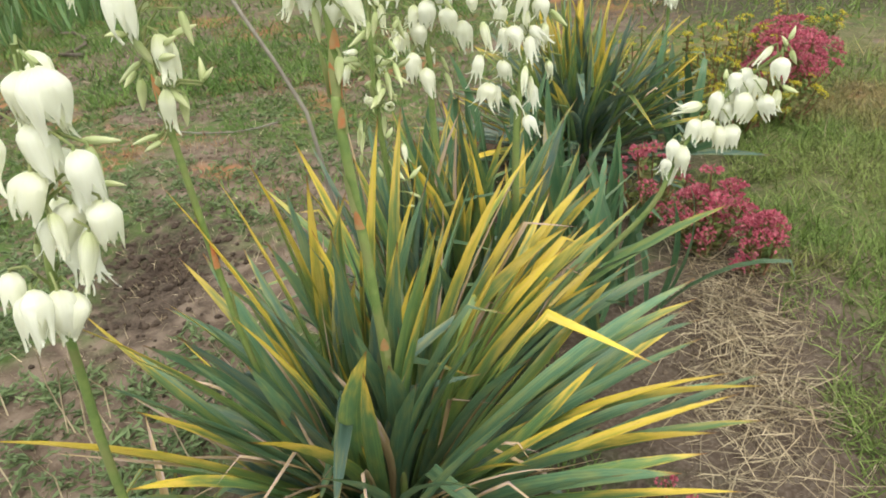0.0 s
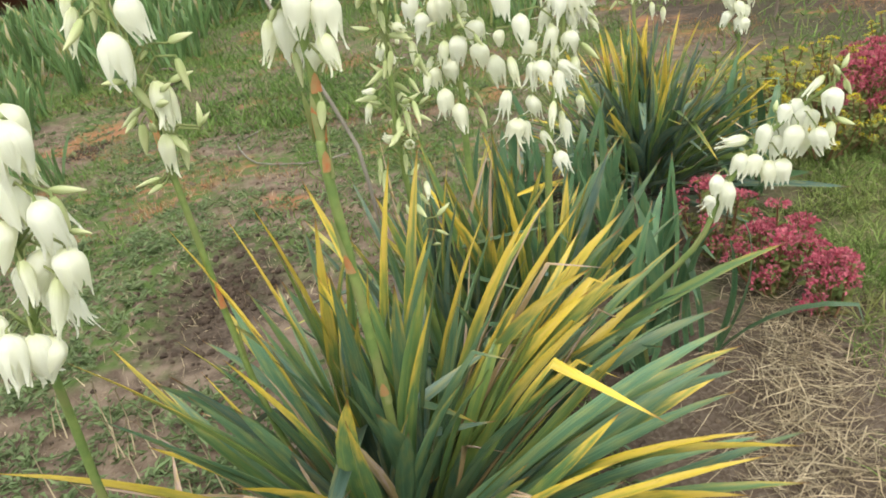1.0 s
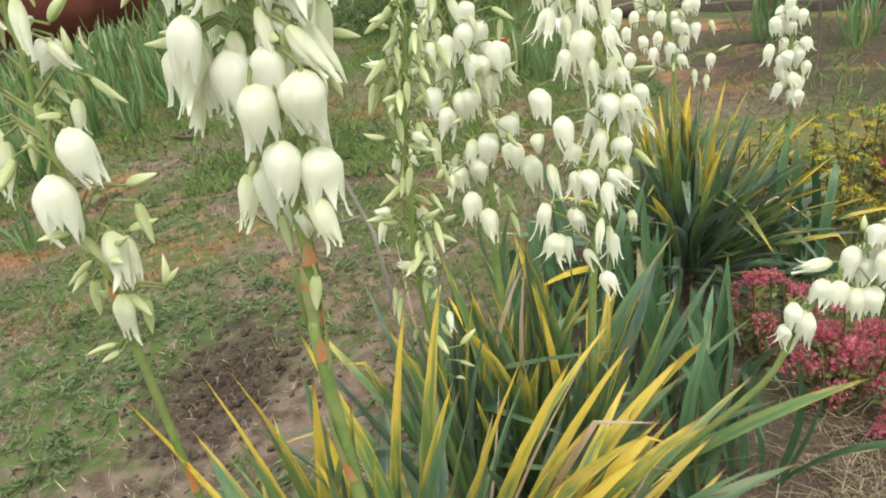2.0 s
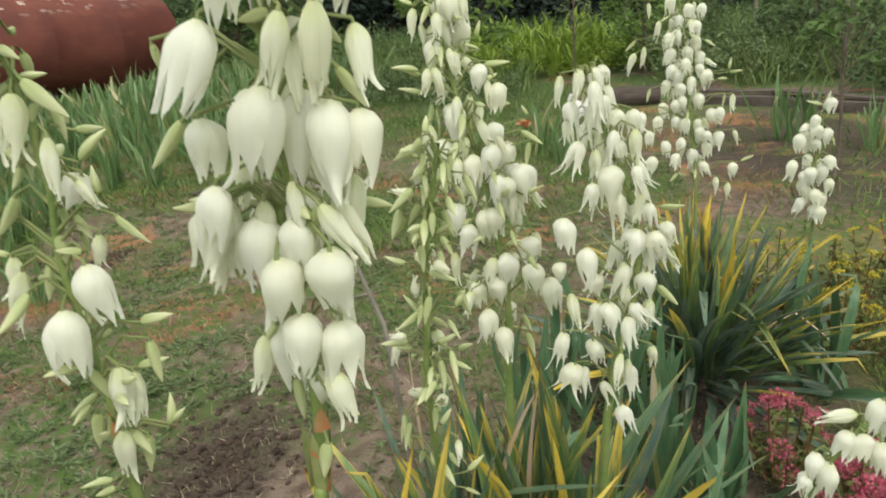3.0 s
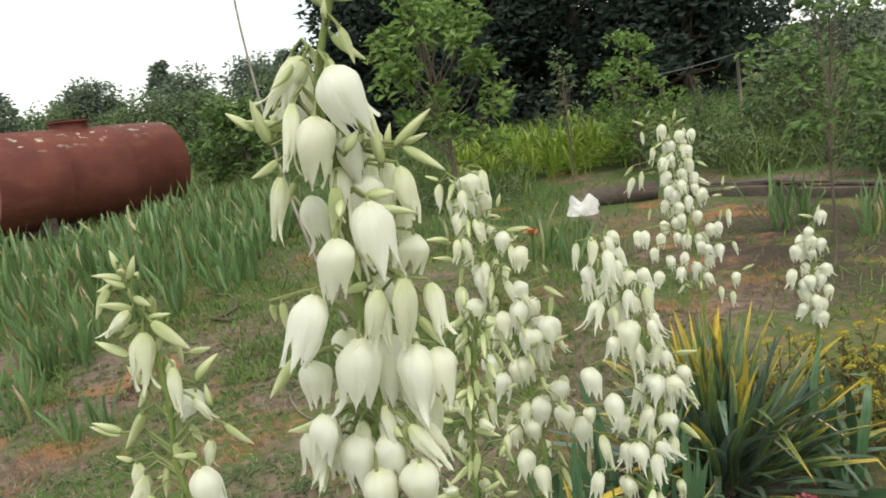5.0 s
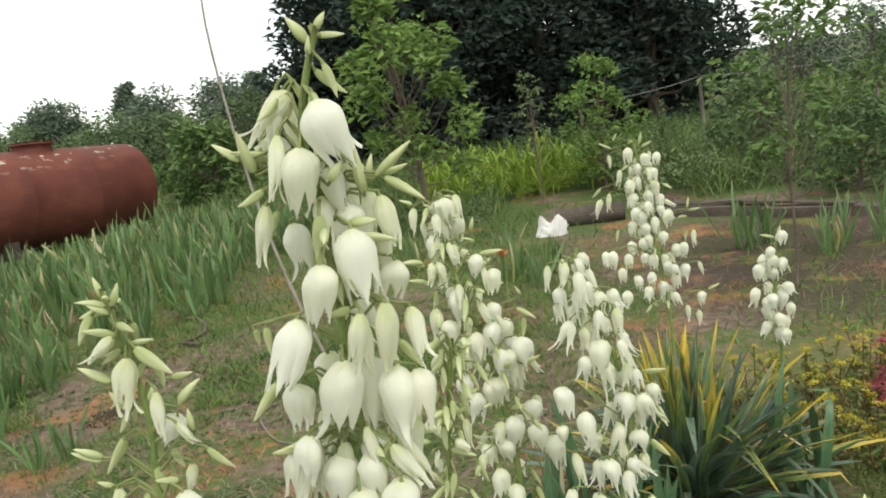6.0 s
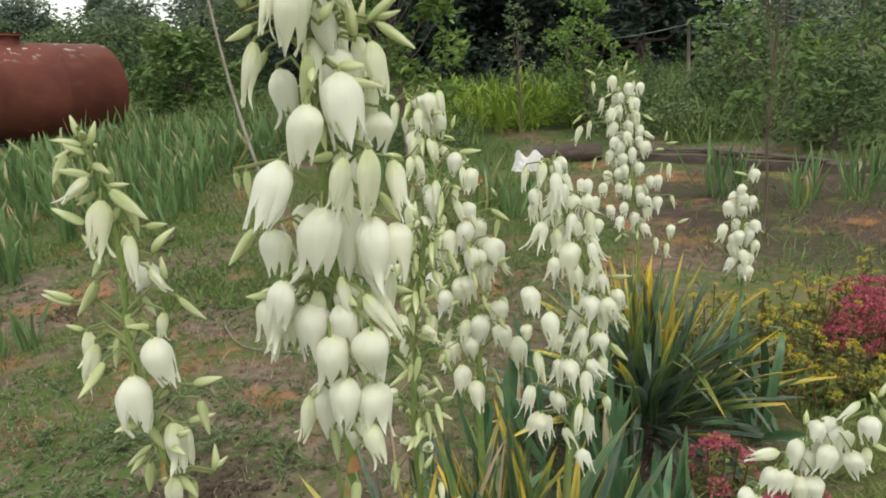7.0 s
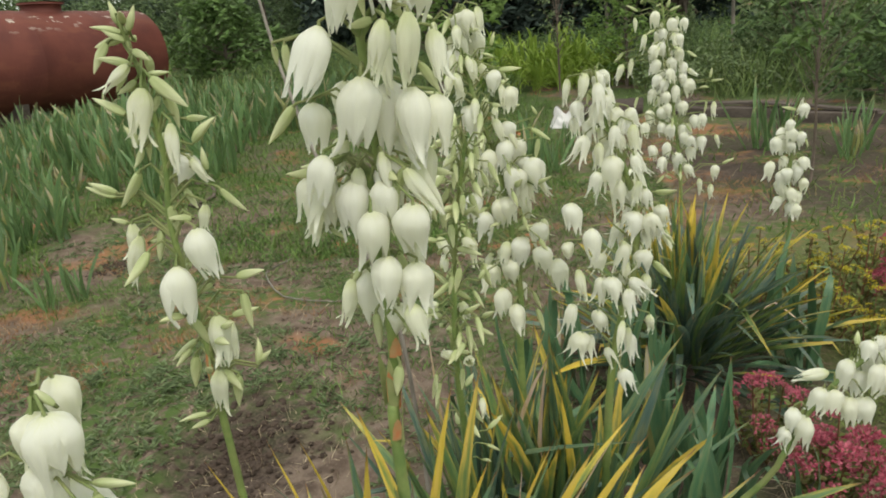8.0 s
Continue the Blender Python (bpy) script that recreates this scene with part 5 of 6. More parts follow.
yucca_front()
yucca_side()
yucca_middle()
yucca_budding()
yucca_back()


# ---- irises ----
IRIS_LEAVES = {}
for key, material, sag in (("green", IRIS_GREEN, 0.06), ("dark", IRIS_DARK, 0.06), ("lax", IRIS_DARK, 0.34), ("pale", IRIS_PALE, 0.12)):
    IRIS_LEAVES[key] = []
    for i in range(7):
        r = random.Random(60 + i)
        IRIS_LEAVES[key].append(strap_mesh(r.uniform(0.42, 0.66), r.uniform(0.03, 0.046), r.uniform(sag * 0.3 if sag > 0.2 else 0.0, sag), r.uniform(-0.5, 0.5), 0.12, 7, 0.72 if i == 5 else 0.0, i).mesh("leaf", material))


def iris(tone, leaves, lean, seed, label, big=1.0, spread=0.09):
    """A clump of sword leaves in two or three fans."""
    r = random.Random(seed)
    plant = thing("iris", label, "iris", "irises in the beds")
    for i in range(leaves):
        az = r.uniform(0, 180) + r.choice((0, 180))
        el = min(90, max(15, r.gauss(90 - lean, lean * 0.5 + 3)))
        size = r.uniform(0.75, 1.1) * big
        faded = r.random() < (0.11 if tone == "green" else 0.04)
        part("leaf", r.choice(IRIS_LEAVES["pale" if faded else tone]), plant, "withered yellowish leaf" if faded else "", pose(r.uniform(-spread, spread), r.uniform(-spread, spread), -0.01, 0, 0, az) @ pose(0, 0, 0, 0, -el, 0) @ pose(0, 0, 0, r.uniform(-40, 40) if tone == "lax" else r.uniform(0, 360), 0, 0) @ Matrix.Scale(size, 4))
    return plant


def put(ob, x, y, turn, size=1.0):
    """Stands a finished clump on the ground."""
    ob.matrix_basis = pose(x, y, rise(x, y), 0, 0, turn) @ Matrix.Scale(size, 4)
    return ob


def irises():
    r = random.Random(17)
    label = "clump of grey-green iris sword leaves with browning tips"
    kinds = [iris("green", 12 + i % 4, 8 + 3 * i, 200 + i, label, 1.0, 0.1) for i in range(5)]
    used = set()
    edge = ((2.4, -2.1), (3.0, -2.35), (4.4, -2.75), (6.0, -2.35), (8.0, -2.3), (10.5, -1.9), (13.0, -3.2))

    def bound(y):
        return float(np.interp(y, [e[0] for e in edge], [e[1] for e in edge]))

    spots = []
    for k in range(2500):
        y = 2.5 + 8.3 * r.random() ** 0.85
        x = bound(y) - r.random() ** 1.3 * (1.2 + 0.62 * y)
        if x < -7.6 + (y > 9) * 2.5 or any((x - a) ** 2 + (y - b) ** 2 < (0.2 + 0.012 * y) ** 2 for a, b in spots):
            continue
        if y < 5.5 and r.random() < 0.82:
            continue
        spots.append((x, y))
        if len(spots) > 175:
            break
    spots += [(2.0, 5.95), (2.2, 6.05), (2.45, 5.5), (2.6, 5.75), (2.9, 5.65), (3.2, 5.8), (0.46, 5.6), (0.25, 5.9), (0.6, 5.95), (-0.2, 6.4), (-0.6, 6.7)]
    for x, y in spots:
        i = r.randrange(5)
        m = pose(x, y, rise(x, y), 0, 0, r.uniform(0, 360)) @ Matrix.Scale(r.uniform(0.6, 0.95) + (0.25 if y > 6 and x < -2 else 0.0), 4)
        if i in used:
            ob = copy_thing(kinds[i], m)
            ob.matrix_basis = m
        else:
            used.add(i)
            kinds[i].matrix_basis = m
    for x, y, size in ((-2.02, 3.58, 0.5), (-2.13, 3.45, 0.45), (-2.96, 4.44, 0.6), (-2.9, 4.73, 0.6), (-3.25, 4.3, 0.55)):
        copy_thing(kinds[1], pose(x, y, rise(x, y), 0, 0, x * 900) @ Matrix.Scale(size, 4)).matrix_basis = pose(x, y, rise(x, y), 0, 0, x * 900) @ Matrix.Scale(size, 4)
    dark = "dark green iris leaves beside the pink flowers"
    put(iris("dark", 11, 7, 301, dark, 0.86, 0.06), 0.56, 1.92, 20)
    put(iris("dark", 9, 9, 302, dark, 0.8, 0.06), 0.66, 1.80, 70)
    put(iris("lax", 9, 38, 303, "dark green strap leaves lying over straw", 0.8, 0.05), 0.72, 1.66, -60)
    put(iris("lax", 13, 38, 307, "dark green strap leaves spreading over soil and straw", 0.8, 0.05), 0.6, 1.6, 15)
    put(iris("lax", 18, 46, 304, "dark green strap leaves arching over soil", 0.85, 0.08), 1.16, 2.6, 10)
    put(iris("dark", 9, 10, 305, dark, 0.7, 0.06), 0.40, 2.0, 120)
    put(iris("dark", 7, 10, 306, dark, 0.6, 0.05), 0.16, 1.85, 40)
    for k, (x, y, size) in enumerate(((0.28, 2.12, 0.85), (0.5, 2.22, 0.9), (0.63, 2.08, 0.8), (0.36, 2.4, 0.8), (0.1, 2.1, 0.65))):
        put(iris("dark", 12, 12, 310 + k, "dark green iris leaves among the yuccas", size, 0.07), x, y, 70 * k)


irises()


# ---- pink and yellow flowering clumps ----
def head_mesh(name, material, radius, count, seed):
    """A flat-topped head of small blossoms."""
    r = np.random.RandomState(seed)
    a, d = r.uniform(0, 2 * math.pi, count), radius * np.sqrt(r.uniform(0, 1, count))
    base = np.stack([d * np.cos(a), d * np.sin(a), 0.25 * (radius - d) + r.uniform(-0.004, 0.006, count)], 1)
    way = np.stack([np.cos(a) * 0.5, np.sin(a) * 0.5, r.uniform(0.2, 1.0, count)], 1) + r.normal(0, 0.35, (count, 3))
    way *= (radius * r.uniform(0.3, 0.5, count) / np.linalg.norm(way, axis=1))[:, None]
    side = np.cross(way, r.normal(size=way.shape))
    side *= (radius * 0.14 / np.linalg.norm(side, axis=1))[:, None]
    return leaf_cards(name, material, base, way, side)


PINK_HEADS = [head_mesh("flower_head", PINK, 0.03, 60, i) for i in range(3)]
GOLD_HEADS = [head_mesh("flower_head", GOLD, 0.026, 42, 10 + i) for i in range(3)]


def flowering(name, label, heads, stem_material, x, y, radius, tall, count, seed, group, dense=260, size=1.0):
    r = random.Random(seed)
    plant = thing(name, label, name.replace("_", " "), group, x, y, rise(x, y))
    leaf_base, leaf_way = [], []
    for i in range(count):
        a, d = r.uniform(0, 2 * math.pi), radius * math.sqrt(r.random())
        top = Vector((d * math.cos(a), d * math.sin(a), tall * (1 - 0.45 * (d / radius) ** 2) * r.uniform(0.5, 1.18)))
        foot = Vector((top.x * 0.35, top.y * 0.35, -0.01))
        stems = Geo()
        stems.tube([foot, foot.lerp(top, 0.5) + Vector((top.x, top.y, 0)) * 0.12, top], [0.0032, 0.0026, 0.002], 4)
        part("stem", stems.mesh("stem", stem_material), plant)
        tilt = Vector((top.x * 1.2, top.y * 1.2, 0.35)).to_track_quat("Z", "Y").to_matrix().to_4x4()
        part("flower_head", r.choice(heads), plant, "", Matrix.Translation(top) @ tilt @ Matrix.Scale(size * r.uniform(0.75, 1.25), 4))
        for k in range(dense // count):
            s = r.uniform(0.1, 0.92)
            b = r.uniform(0, 2 * math.pi)
            leaf_base.append(tuple(foot.lerp(top, s)))
            leaf_way.append((math.cos(b) * r.uniform(0.02, 0.035), math.sin(b) * r.uniform(0.02, 0.035), r.uniform(0.0, 0.022)))
    way = np.array(leaf_way)
    part("foliage", leaf_cards("foliage", SEDUM, np.array(leaf_base), way, sideways(way) * 0.008), plant, "small olive-green leaves")
    return plant


pink_label = "low clump of crimson-pink stonecrop heads on reddish stems"
flowering("pink_stonecrop", pink_label, PINK_HEADS, PINK_STEM, 1.00, 1.90, 0.12, 0.21, 30, 1, "flower clumps", 420, 0.9)
flowering("pink_stonecrop", pink_label, PINK_HEADS, PINK_STEM, 1.09, 1.76, 0.085, 0.16, 19, 5, "flower clumps", 260, 0.9)
flowering("pink_stonecrop", "sparse taller pink stonecrop stems beside the yucca", PINK_HEADS, PINK_STEM, 0.90, 2.13, 0.13, 0.27, 20, 2, "flower clumps", 300, 0.8)
flowering("pink_stonecrop", pink_label, PINK_HEADS, PINK_STEM, 1.78, 3.08, 0.19, 0.24, 60, 3, "flower clumps", 420, 1.05)
flowering("pink_stonecrop", pink_label, PINK_HEADS, PINK_STEM, 1.93, 3.38, 0.2, 0.22, 40, 4, "flower clumps", 350, 1.05)
flowering("pink_stonecrop", "few small pink stonecrop heads in the straw", PINK_HEADS, PINK_STEM, 0.60, 1.0, 0.05, 0.06, 4, 6, "flower clumps", 30, 0.6)
gold_label = "loose clump of small yellow flower heads on leafy stems"
for i, (x, y, radius, tall) in enumerate(((1.36, 2.98, 0.17, 0.30), (1.58, 3.2, 0.2, 0.30), (1.8, 3.45, 0.2, 0.26), (1.42, 3.35, 0.2, 0.3), (1.62, 2.82, 0.16, 0.24), (1.15, 3.16, 0.15, 0.3), (2.15, 3.7, 0.2, 0.24), (1.45, 2.78, 0.15, 0.19), (1.3, 2.86, 0.14, 0.25))):
    flowering("yellow_stonecrop", gold_label, GOLD_HEADS, PINK_STEM, x, y, radius, tall, 17, 20 + i, "flower clumps", 400, 0.75)


# ---- low growth on the ground ----
def spots_in(count, low_x, high_x, low_y, high_y, keep):
    """Random places on the ground that a rule keeps, denser towards the path."""
    x = rng.uniform(low_x, high_x, count * 4)
    y = low_y + (high_y - low_y) * rng.uniform(0, 1, count * 4) ** 1.5
    held = [(a, b) for a, b in zip(x, y) if keep(a, b)][:count]
    return np.array([(a, b, rise(a, b) - 0.004) for a, b in held])


def patchy(x, y, scale, seed, limit):
    return noise.noise((x * scale, y * scale, seed)) > limit


def in_meadow(x, y):
    return x > 1.06 + 0.2 * (y - 1.5) * (y < 2.0) + 0.1 * (y >= 2.0) + 0.12 * noise.noise((y * 4, 1, 5)) + 0.10 * (y - 1.2) * (y > 2.4) and not (0.9 < x < 1.14 and 1.7 < y < 2.1) and not (y > 2.75 and x < 1.5 and y < 3.6 and x > 0.4) and not (x < 1.3 and y > 2.4)


def sod(name, label, material, base, low, high, width, lean, droop):
    n = len(base)
    way = ways(n, 1 - lean, 1.0) * rng.uniform(low, high, n)[:, None]
    side = sideways(way)
    side[:, 2] *= 0.2
    bend = ways(n, -0.6, 0.0) * (rng.uniform(0, droop, n) * high)[:, None]
    return tagged(part(name, blades(name, material, base, way, side * width, bend)), label, "grass", kind="stuff")


def near_bed(x, y):
    """How far a place lies out of the tended corner, with a ragged rim: 0 beside the bed, 1 well away."""
    d = math.hypot(x - 1.5, (y - 1.6) * 0.8) + 0.4 * noise.noise((x * 1.1, y * 1.1, 6))
    return min(1.0, max(0.0, (d - 1.0) / 0.8))


def scattered(count, low_x, high_x, low_y, high_y, chance_at):
    """Random places on the ground, kept by a chance that fades out towards the rim of the stretch."""
    out = []
    for x, y in rng.uniform((low_x, low_y), (high_x, high_y), (count, 2)):
        if rng.rand() < chance_at(x, y):
            out.append((x, y, rise(x, y) - 0.004))
    return np.array(out)


def thin_out(x, y):
    """1 on the grass beside the bed, fading unevenly to nothing far from it."""
    d = math.hypot(x - 2.2, y - 2.0) / 4.6 + 0.35 * noise.noise((x * 0.7, y * 0.7, 12))
    return min(1.0, max(0.0, (1.0 - d) / 0.5)) * min(1.0, max(0.05, (4.7 - y + 0.8 * noise.noise((x, y, 3))) / 1.4))


def close_grass(x, y):
    rim = min(1.0, max(0.0, (x - 0.9 - 0.12 * noise.noise((x * 1.5, y * 1.5, 8))) / 0.15))
    return (in_meadow(x, y)) * rim * (1 - near_bed(x, y)) * (1.0 if patchy(x, y, 3, 2, -0.2) else 0.35)


def loose_grass(x, y):
    rim = min(1.0, max(0.0, (x - 1.1 - 0.9 * noise.noise((x * 0.9, y * 0.9, 8))) / 0.8))
    return in_meadow(x, y) * rim * max(near_bed(x, y), 0.1) * thin_out(x, y) * (0.9 if patchy(x, y, 1.2, 2, -0.25) else 0.25)


sod("meadow_grass", "olive rough grass beside the flower bed", MEADOW, scattered(150000, 0.85, 3.9, -0.8, 4.3, close_grass), 0.035, 0.1, 0.0021, 0.7, 0.6)
sod("meadow_grass", "olive rough grass spreading away from the bed", MEADOW, scattered(80000, 0.6, 7.2, -3.0, 6.0, loose_grass), 0.04, 0.13, 0.0034, 0.7, 0.6)
sod("meadow_grass", "dry yellowish stems among rough grass", STRAW, scattered(9000, 1.0, 5.0, -1.0, 5.5, lambda x, y: in_meadow(x, y) * thin_out(x, y) * 0.6), 0.04, 0.12, 0.0011, 0.95, 0.3)


def bare(x, y):
    return x < 1.15 and not (0.5 < x < 1.2 and 0.8 < y < 2.0) and not ((x - 0.05) ** 2 + (y - 1.15) ** 2 < 0.12) and not ((x - 0.78) ** 2 + (y - 2.62) ** 2 < 0.05)


heaps = ((-1.18, 3.26, 0.3), (-0.8, 3.32, 0.16), (0.5, 4.99, 0.3), (1.54, 4.8, 0.45), (1.97, 6.58, 0.4), (-4.43, 6.8, 0.5), (0.75, 10.0, 0.6), (-2.2, 3.2, 0.35), (-2.7, 4.0, 0.35), (-1.25, 3.2, 0.45), (-0.35, 4.0, 0.35), (1.55, 4.9, 0.6), (0.95, 4.3, 0.4), (2.6, 5.0, 0.5), (1.1, 6.6, 0.6), (-1.6, 2.7, 0.3), (0.1, 4.8, 0.5), (-2.3, 5.2, 0.5), (-0.9, 5.4, 0.5), (-2.0, 4.1, 0.35), (-4.2, 6.3, 0.5), (-4.8, 8.2, 0.5), (0.73, 9.6, 0.6))


def littered(x, y):
    return any((x - a) ** 2 + (y - b) ** 2 < (c * (0.6 + 0.5 * noise.noise((x * 4, y * 4, 2)))) ** 2 for a, b, c in heaps)


sod("short_grass", "short green grass in patches on soil", GRASS, spots_in(60000, -5.2, 1.6, -0.6, 8.0, lambda x, y: bare(x, y) and rng.rand() < min(1.0, (x + 5.2) / 1.6) * min(1.0, (y + 0.7) / 1.6) and not littered(x, y) and (y > 3.2 or x > -0.3 or rng.rand() < 0.45) and (patchy(x, y, 0.8, 4, 0.0) or math.hypot(x - 0.1, (y - 3.6) * 0.8) < 0.85) and patchy(x, y, 3.5, 8, -0.2)), 0.025, 0.075, 0.0021, 0.75, 0.6)
sod("short_grass", "thin green grass far down the garden", GRASS, spots_in(26000, -6.5, 5.5, 4.0, 9.5, lambda x, y: patchy(x, y, 0.7, 14, -0.15) and (x < 0.6 or rng.rand() < 0.2)), 0.04, 0.13, 0.0045, 0.7, 0.5)

sod("dry_litter", "patches of rusty dead grass on the soil", LITTER, spots_in(60000, -5.3, 3.2, 2.2, 10.6, littered), 0.015, 0.06, 0.0017, 1.0, 0.3)
sod("dry_litter", "scattered dry stalks and clippings on bare soil", STRAW, spots_in(21000, -3.0, 1.1, 0.1, 6, lambda x, y: bare(x, y) and rng.rand() < min(1.0, (x + 3.0) / 0.8) * min(1.0, y / 0.8)), 0.012, 0.06, 0.0014, 1.0, 0.1)


def weeds():
    """Low broad-leaved weeds in loose mats."""
    feet = spots_in(3800, -3.2, 1.3, 0.2, 5.4, lambda x, y: bare(x, y) and rng.rand() < min(1.0, (x + 3.2) / 0.9) * min(1.0, y / 0.9) and patchy(x, y, 1.7, 21, -0.12) and not ((x + 0.68) ** 2 + ((y - 2.2) * 0.55) ** 2 < 0.06))
    n = 9
    base = np.repeat(feet, n, 0) + rng.normal(0, 0.012, (len(feet) * n, 3)) * (1, 1, 0.3)
    way = ways(len(base), 0.05, 0.6) * rng.uniform(0.018, 0.055, len(base))[:, None]
    return tagged(part("low_weeds", leaf_cards("low_weeds", WEED, base, way, sideways(way) * 0.0046)), "mats of small grey-green weeds on soil", "weeds", kind="stuff")


weeds()


def broad_weeds():
    """Larger sprawling weeds near the bed, several leaves to a shoot."""
    r = random.Random(71)
    for k in range(84):
        x, y = (r.uniform(-1.5, -0.42), r.uniform(0.95, 2.9)) if k < 46 else (r.uniform(-1.25, -0.35), r.uniform(0.85, 1.75))
        if (x + 0.68) ** 2 + ((y - 2.2) * 0.55) ** 2 < 0.05:
            continue
        plant = thing("weed", "sprawling grey-green weed with narrow leaves on soil", "weed", "weeds by the bed", x, y, rise(x, y), r.uniform(0, 360))
        n = 46
        arm = rng.uniform(0, 2 * math.pi, 6)
        pick = rng.randint(0, 6, n)
        d = rng.uniform(0.005, r.uniform(0.06, 0.13), n)
        base = np.stack([np.cos(arm[pick]) * d, np.sin(arm[pick]) * d, 0.008 + 0.03 * rng.uniform(0, 1, n)], 1)
        way = ways(n, 0.0, 0.6)
        way[:, 0] += 0.8 * np.cos(arm[pick])
        way[:, 1] += 0.8 * np.sin(arm[pick])
        way *= rng.uniform(0.014, 0.034, n)[:, None]
        part("foliage", leaf_cards("foliage", WEED, base, way, sideways(way) * 0.0055), plant)


broad_weeds()


def dry_stalks():
    """A few thin dead stems standing in the weeds."""
    r = random.Random(33)
    for k in range(30):
        x, y = r.uniform(-0.95, -0.32), r.uniform(0.85, 1.6)
        tall = r.uniform(0.1, 0.22)
        g = Geo()
        g.tube([(0, 0, -0.01), (r.uniform(-0.02, 0.02), 0.01, tall * 0.5), (r.uniform(-0.04, 0.04), r.uniform(-0.03, 0.03), tall)], [0.0022, 0.0018, 0.001], 5)
        ob = tagged(part("dry_stalk", g.mesh("dry_stalk", STRAW)), "thin pale dead stem standing in weeds", "stalk", "dead stems")
        ob.matrix_basis = pose(x, y, rise(x, y))


dry_stalks()


def straw():
    """Raked pale straw beside the bed."""
    n = 1700
    x = rng.normal(0.93, 0.085, n)
    y = rng.normal(1.45, 0.3, n)
    keep = (x > 0.58) & (x < 1.25) & (y < 2.1) & (y > 0.7)
    x, y = x[keep] + (y[keep] - 1.5) * 0.22, y[keep]
    n = len(x)
    z = rng.uniform(0.0, 0.04, n) * np.exp(-((x - 0.92) ** 2 / 0.03)) + 0.003
    base = np.stack([x, y, z + np.array([rise(a, b) for a, b in zip(x, y)])], 1)
    way = ways(n, -0.1, 0.25) * (0.03 + 0.15 * rng.uniform(0, 1, n) ** 1.6)[:, None]
    side = sideways(way) * rng.uniform(0.0005, 0.0013, n)[:, None]
    return tagged(part("straw_heap", blades("straw_heap", STRAW, base, way, side, ways(n, -0.3, 0.3) * rng.uniform(0.005, 0.05, n)[:, None])), "loose heap of pale dry straw beside the bed", "straw", kind="stuff")


straw()


def clods():
    """Crumbled dark earth where the bed was dug."""
    g = Geo()
    r = random.Random(9)
    for i in range(660):
        a, d = r.uniform(0, 2 * math.pi), abs(r.gauss(0, 0.16 if i < 500 else 0.07))
        cx, cy = (-0.68, 2.2) if i < 500 else (-2.12, 4.1)
        x, y, s = cx + d * math.cos(a), cy + d * math.sin(a) * 1.9, r.uniform(0.004, 0.013) * (1.3 - d)
        s = max(s, 0.005)
        c = Vector((x, y, rise(x, y) + s * 0.05))
        rows = []
        for j in range(5):
            p = math.pi * j / 4
            rows.append([c + Vector((math.cos(2 * math.pi * k / 6) * math.sin(p), math.sin(2 * math.pi * k / 6) * math.sin(p), 0.7 * math.cos(p))) * s * (0.75 + 0.5 * noise.noise((x * 50 + k, y * 50 + j, i)) + 0.25) for k in range(6)])
        g.grid(rows, True)
    return tagged(part("dug_earth", g.mesh("dug_earth", EARTH, smooth=False)), "crumbly dark clods of freshly dug earth", "soil", kind="stuff")


clods()


def crumbs():
    """Small lumps of dry soil lying about the beds."""
    g = Geo()
    r = random.Random(19)
    for i in range(2600):
        x, y = r.uniform(-1.9, 1.25), 0.75 + 3.2 * r.random() ** 1.4
        if noise.noise((x * 2, y * 2, 40)) < -0.15:
            continue
        s = r.uniform(0.003, 0.009) * (0.7 + 0.2 * y)
        c = Vector((x, y, rise(x, y) + s * 0.1))
        rows = []
        for j in range(4):
            p = math.pi * j / 3
            rows.append([c + Vector((math.cos(2 * math.pi * k / 5) * math.sin(p), math.sin(2 * math.pi * k / 5) * math.sin(p), 0.65 * math.cos(p))) * s * r.uniform(0.7, 1.25) for k in range(5)])
        g.grid(rows, True)
    return tagged(part("soil_crumbs", g.mesh("soil_crumbs", CRUMB, smooth=False)), "small dry crumbs of brown soil on the bed", "soil", kind="stuff")


crumbs()


# ---- stick, hose, bag, timber ----
def stick():
    g = Geo()
    pts = []
    for z in np.linspace(0, 2.7, 22):
        h = max(z, 0.55)
        low = h - z
        # leaning above, bent upright where it stands in the soil
        pts.append(Vector((0.26 - 0.722 * h + 0.08 * h * h + 0.12 * low + 0.008 * math.sin(z * 5), 1.856 + 0.345 * h + 0.241 * h * h - 0.25 * low, z - 0.02)))
    g.tube(pts, [0.0065 - 0.003 * i / 21 for i in range(22)], 7)
    g.tube([pts[7], pts[7] + Vector((0.03, 0.01, 0.06)), pts[7] + Vector((0.035, 0.01, 0.1))], [0.004, 0.003, 0.002], 5)
    return tagged(part("garden_stake", g.mesh("garden_stake", STICK)), "long bare grey stick leaning out of the bed", "stake")


def hose():
    g = Geo()
    pts = [(x, y, 0.012 + rise(x, y)) for x, y in ((-1.03, 4.0), (-1.1, 3.9), (-1.12, 3.8), (-1.06, 3.67), (-1.0, 3.57), (-0.93, 3.49), (-0.81, 3.42), (-0.66, 3.39), (-0.55, 3.41), (-0.46, 3.46))]
    g.tube(pts, 0.0042, 6)
    h = Geo()
    h.tube([(x, y, 0.02 + rise(x, y)) for x, y in ((-1.98, 5.2), (-2.18, 5.29), (-2.11, 5.38), (-2.1, 5.55), (-2.17, 5.74), (-2.3, 5.92), (-2.46, 6.05))], 0.014, 6)
    tagged(part("root", h.mesh("root", BARK)), "dark curved root lying beside the irises", "root")
    return tagged(part("hose", g.mesh("hose", PIPE)), "thin grey hose curled on the grass", "hose")


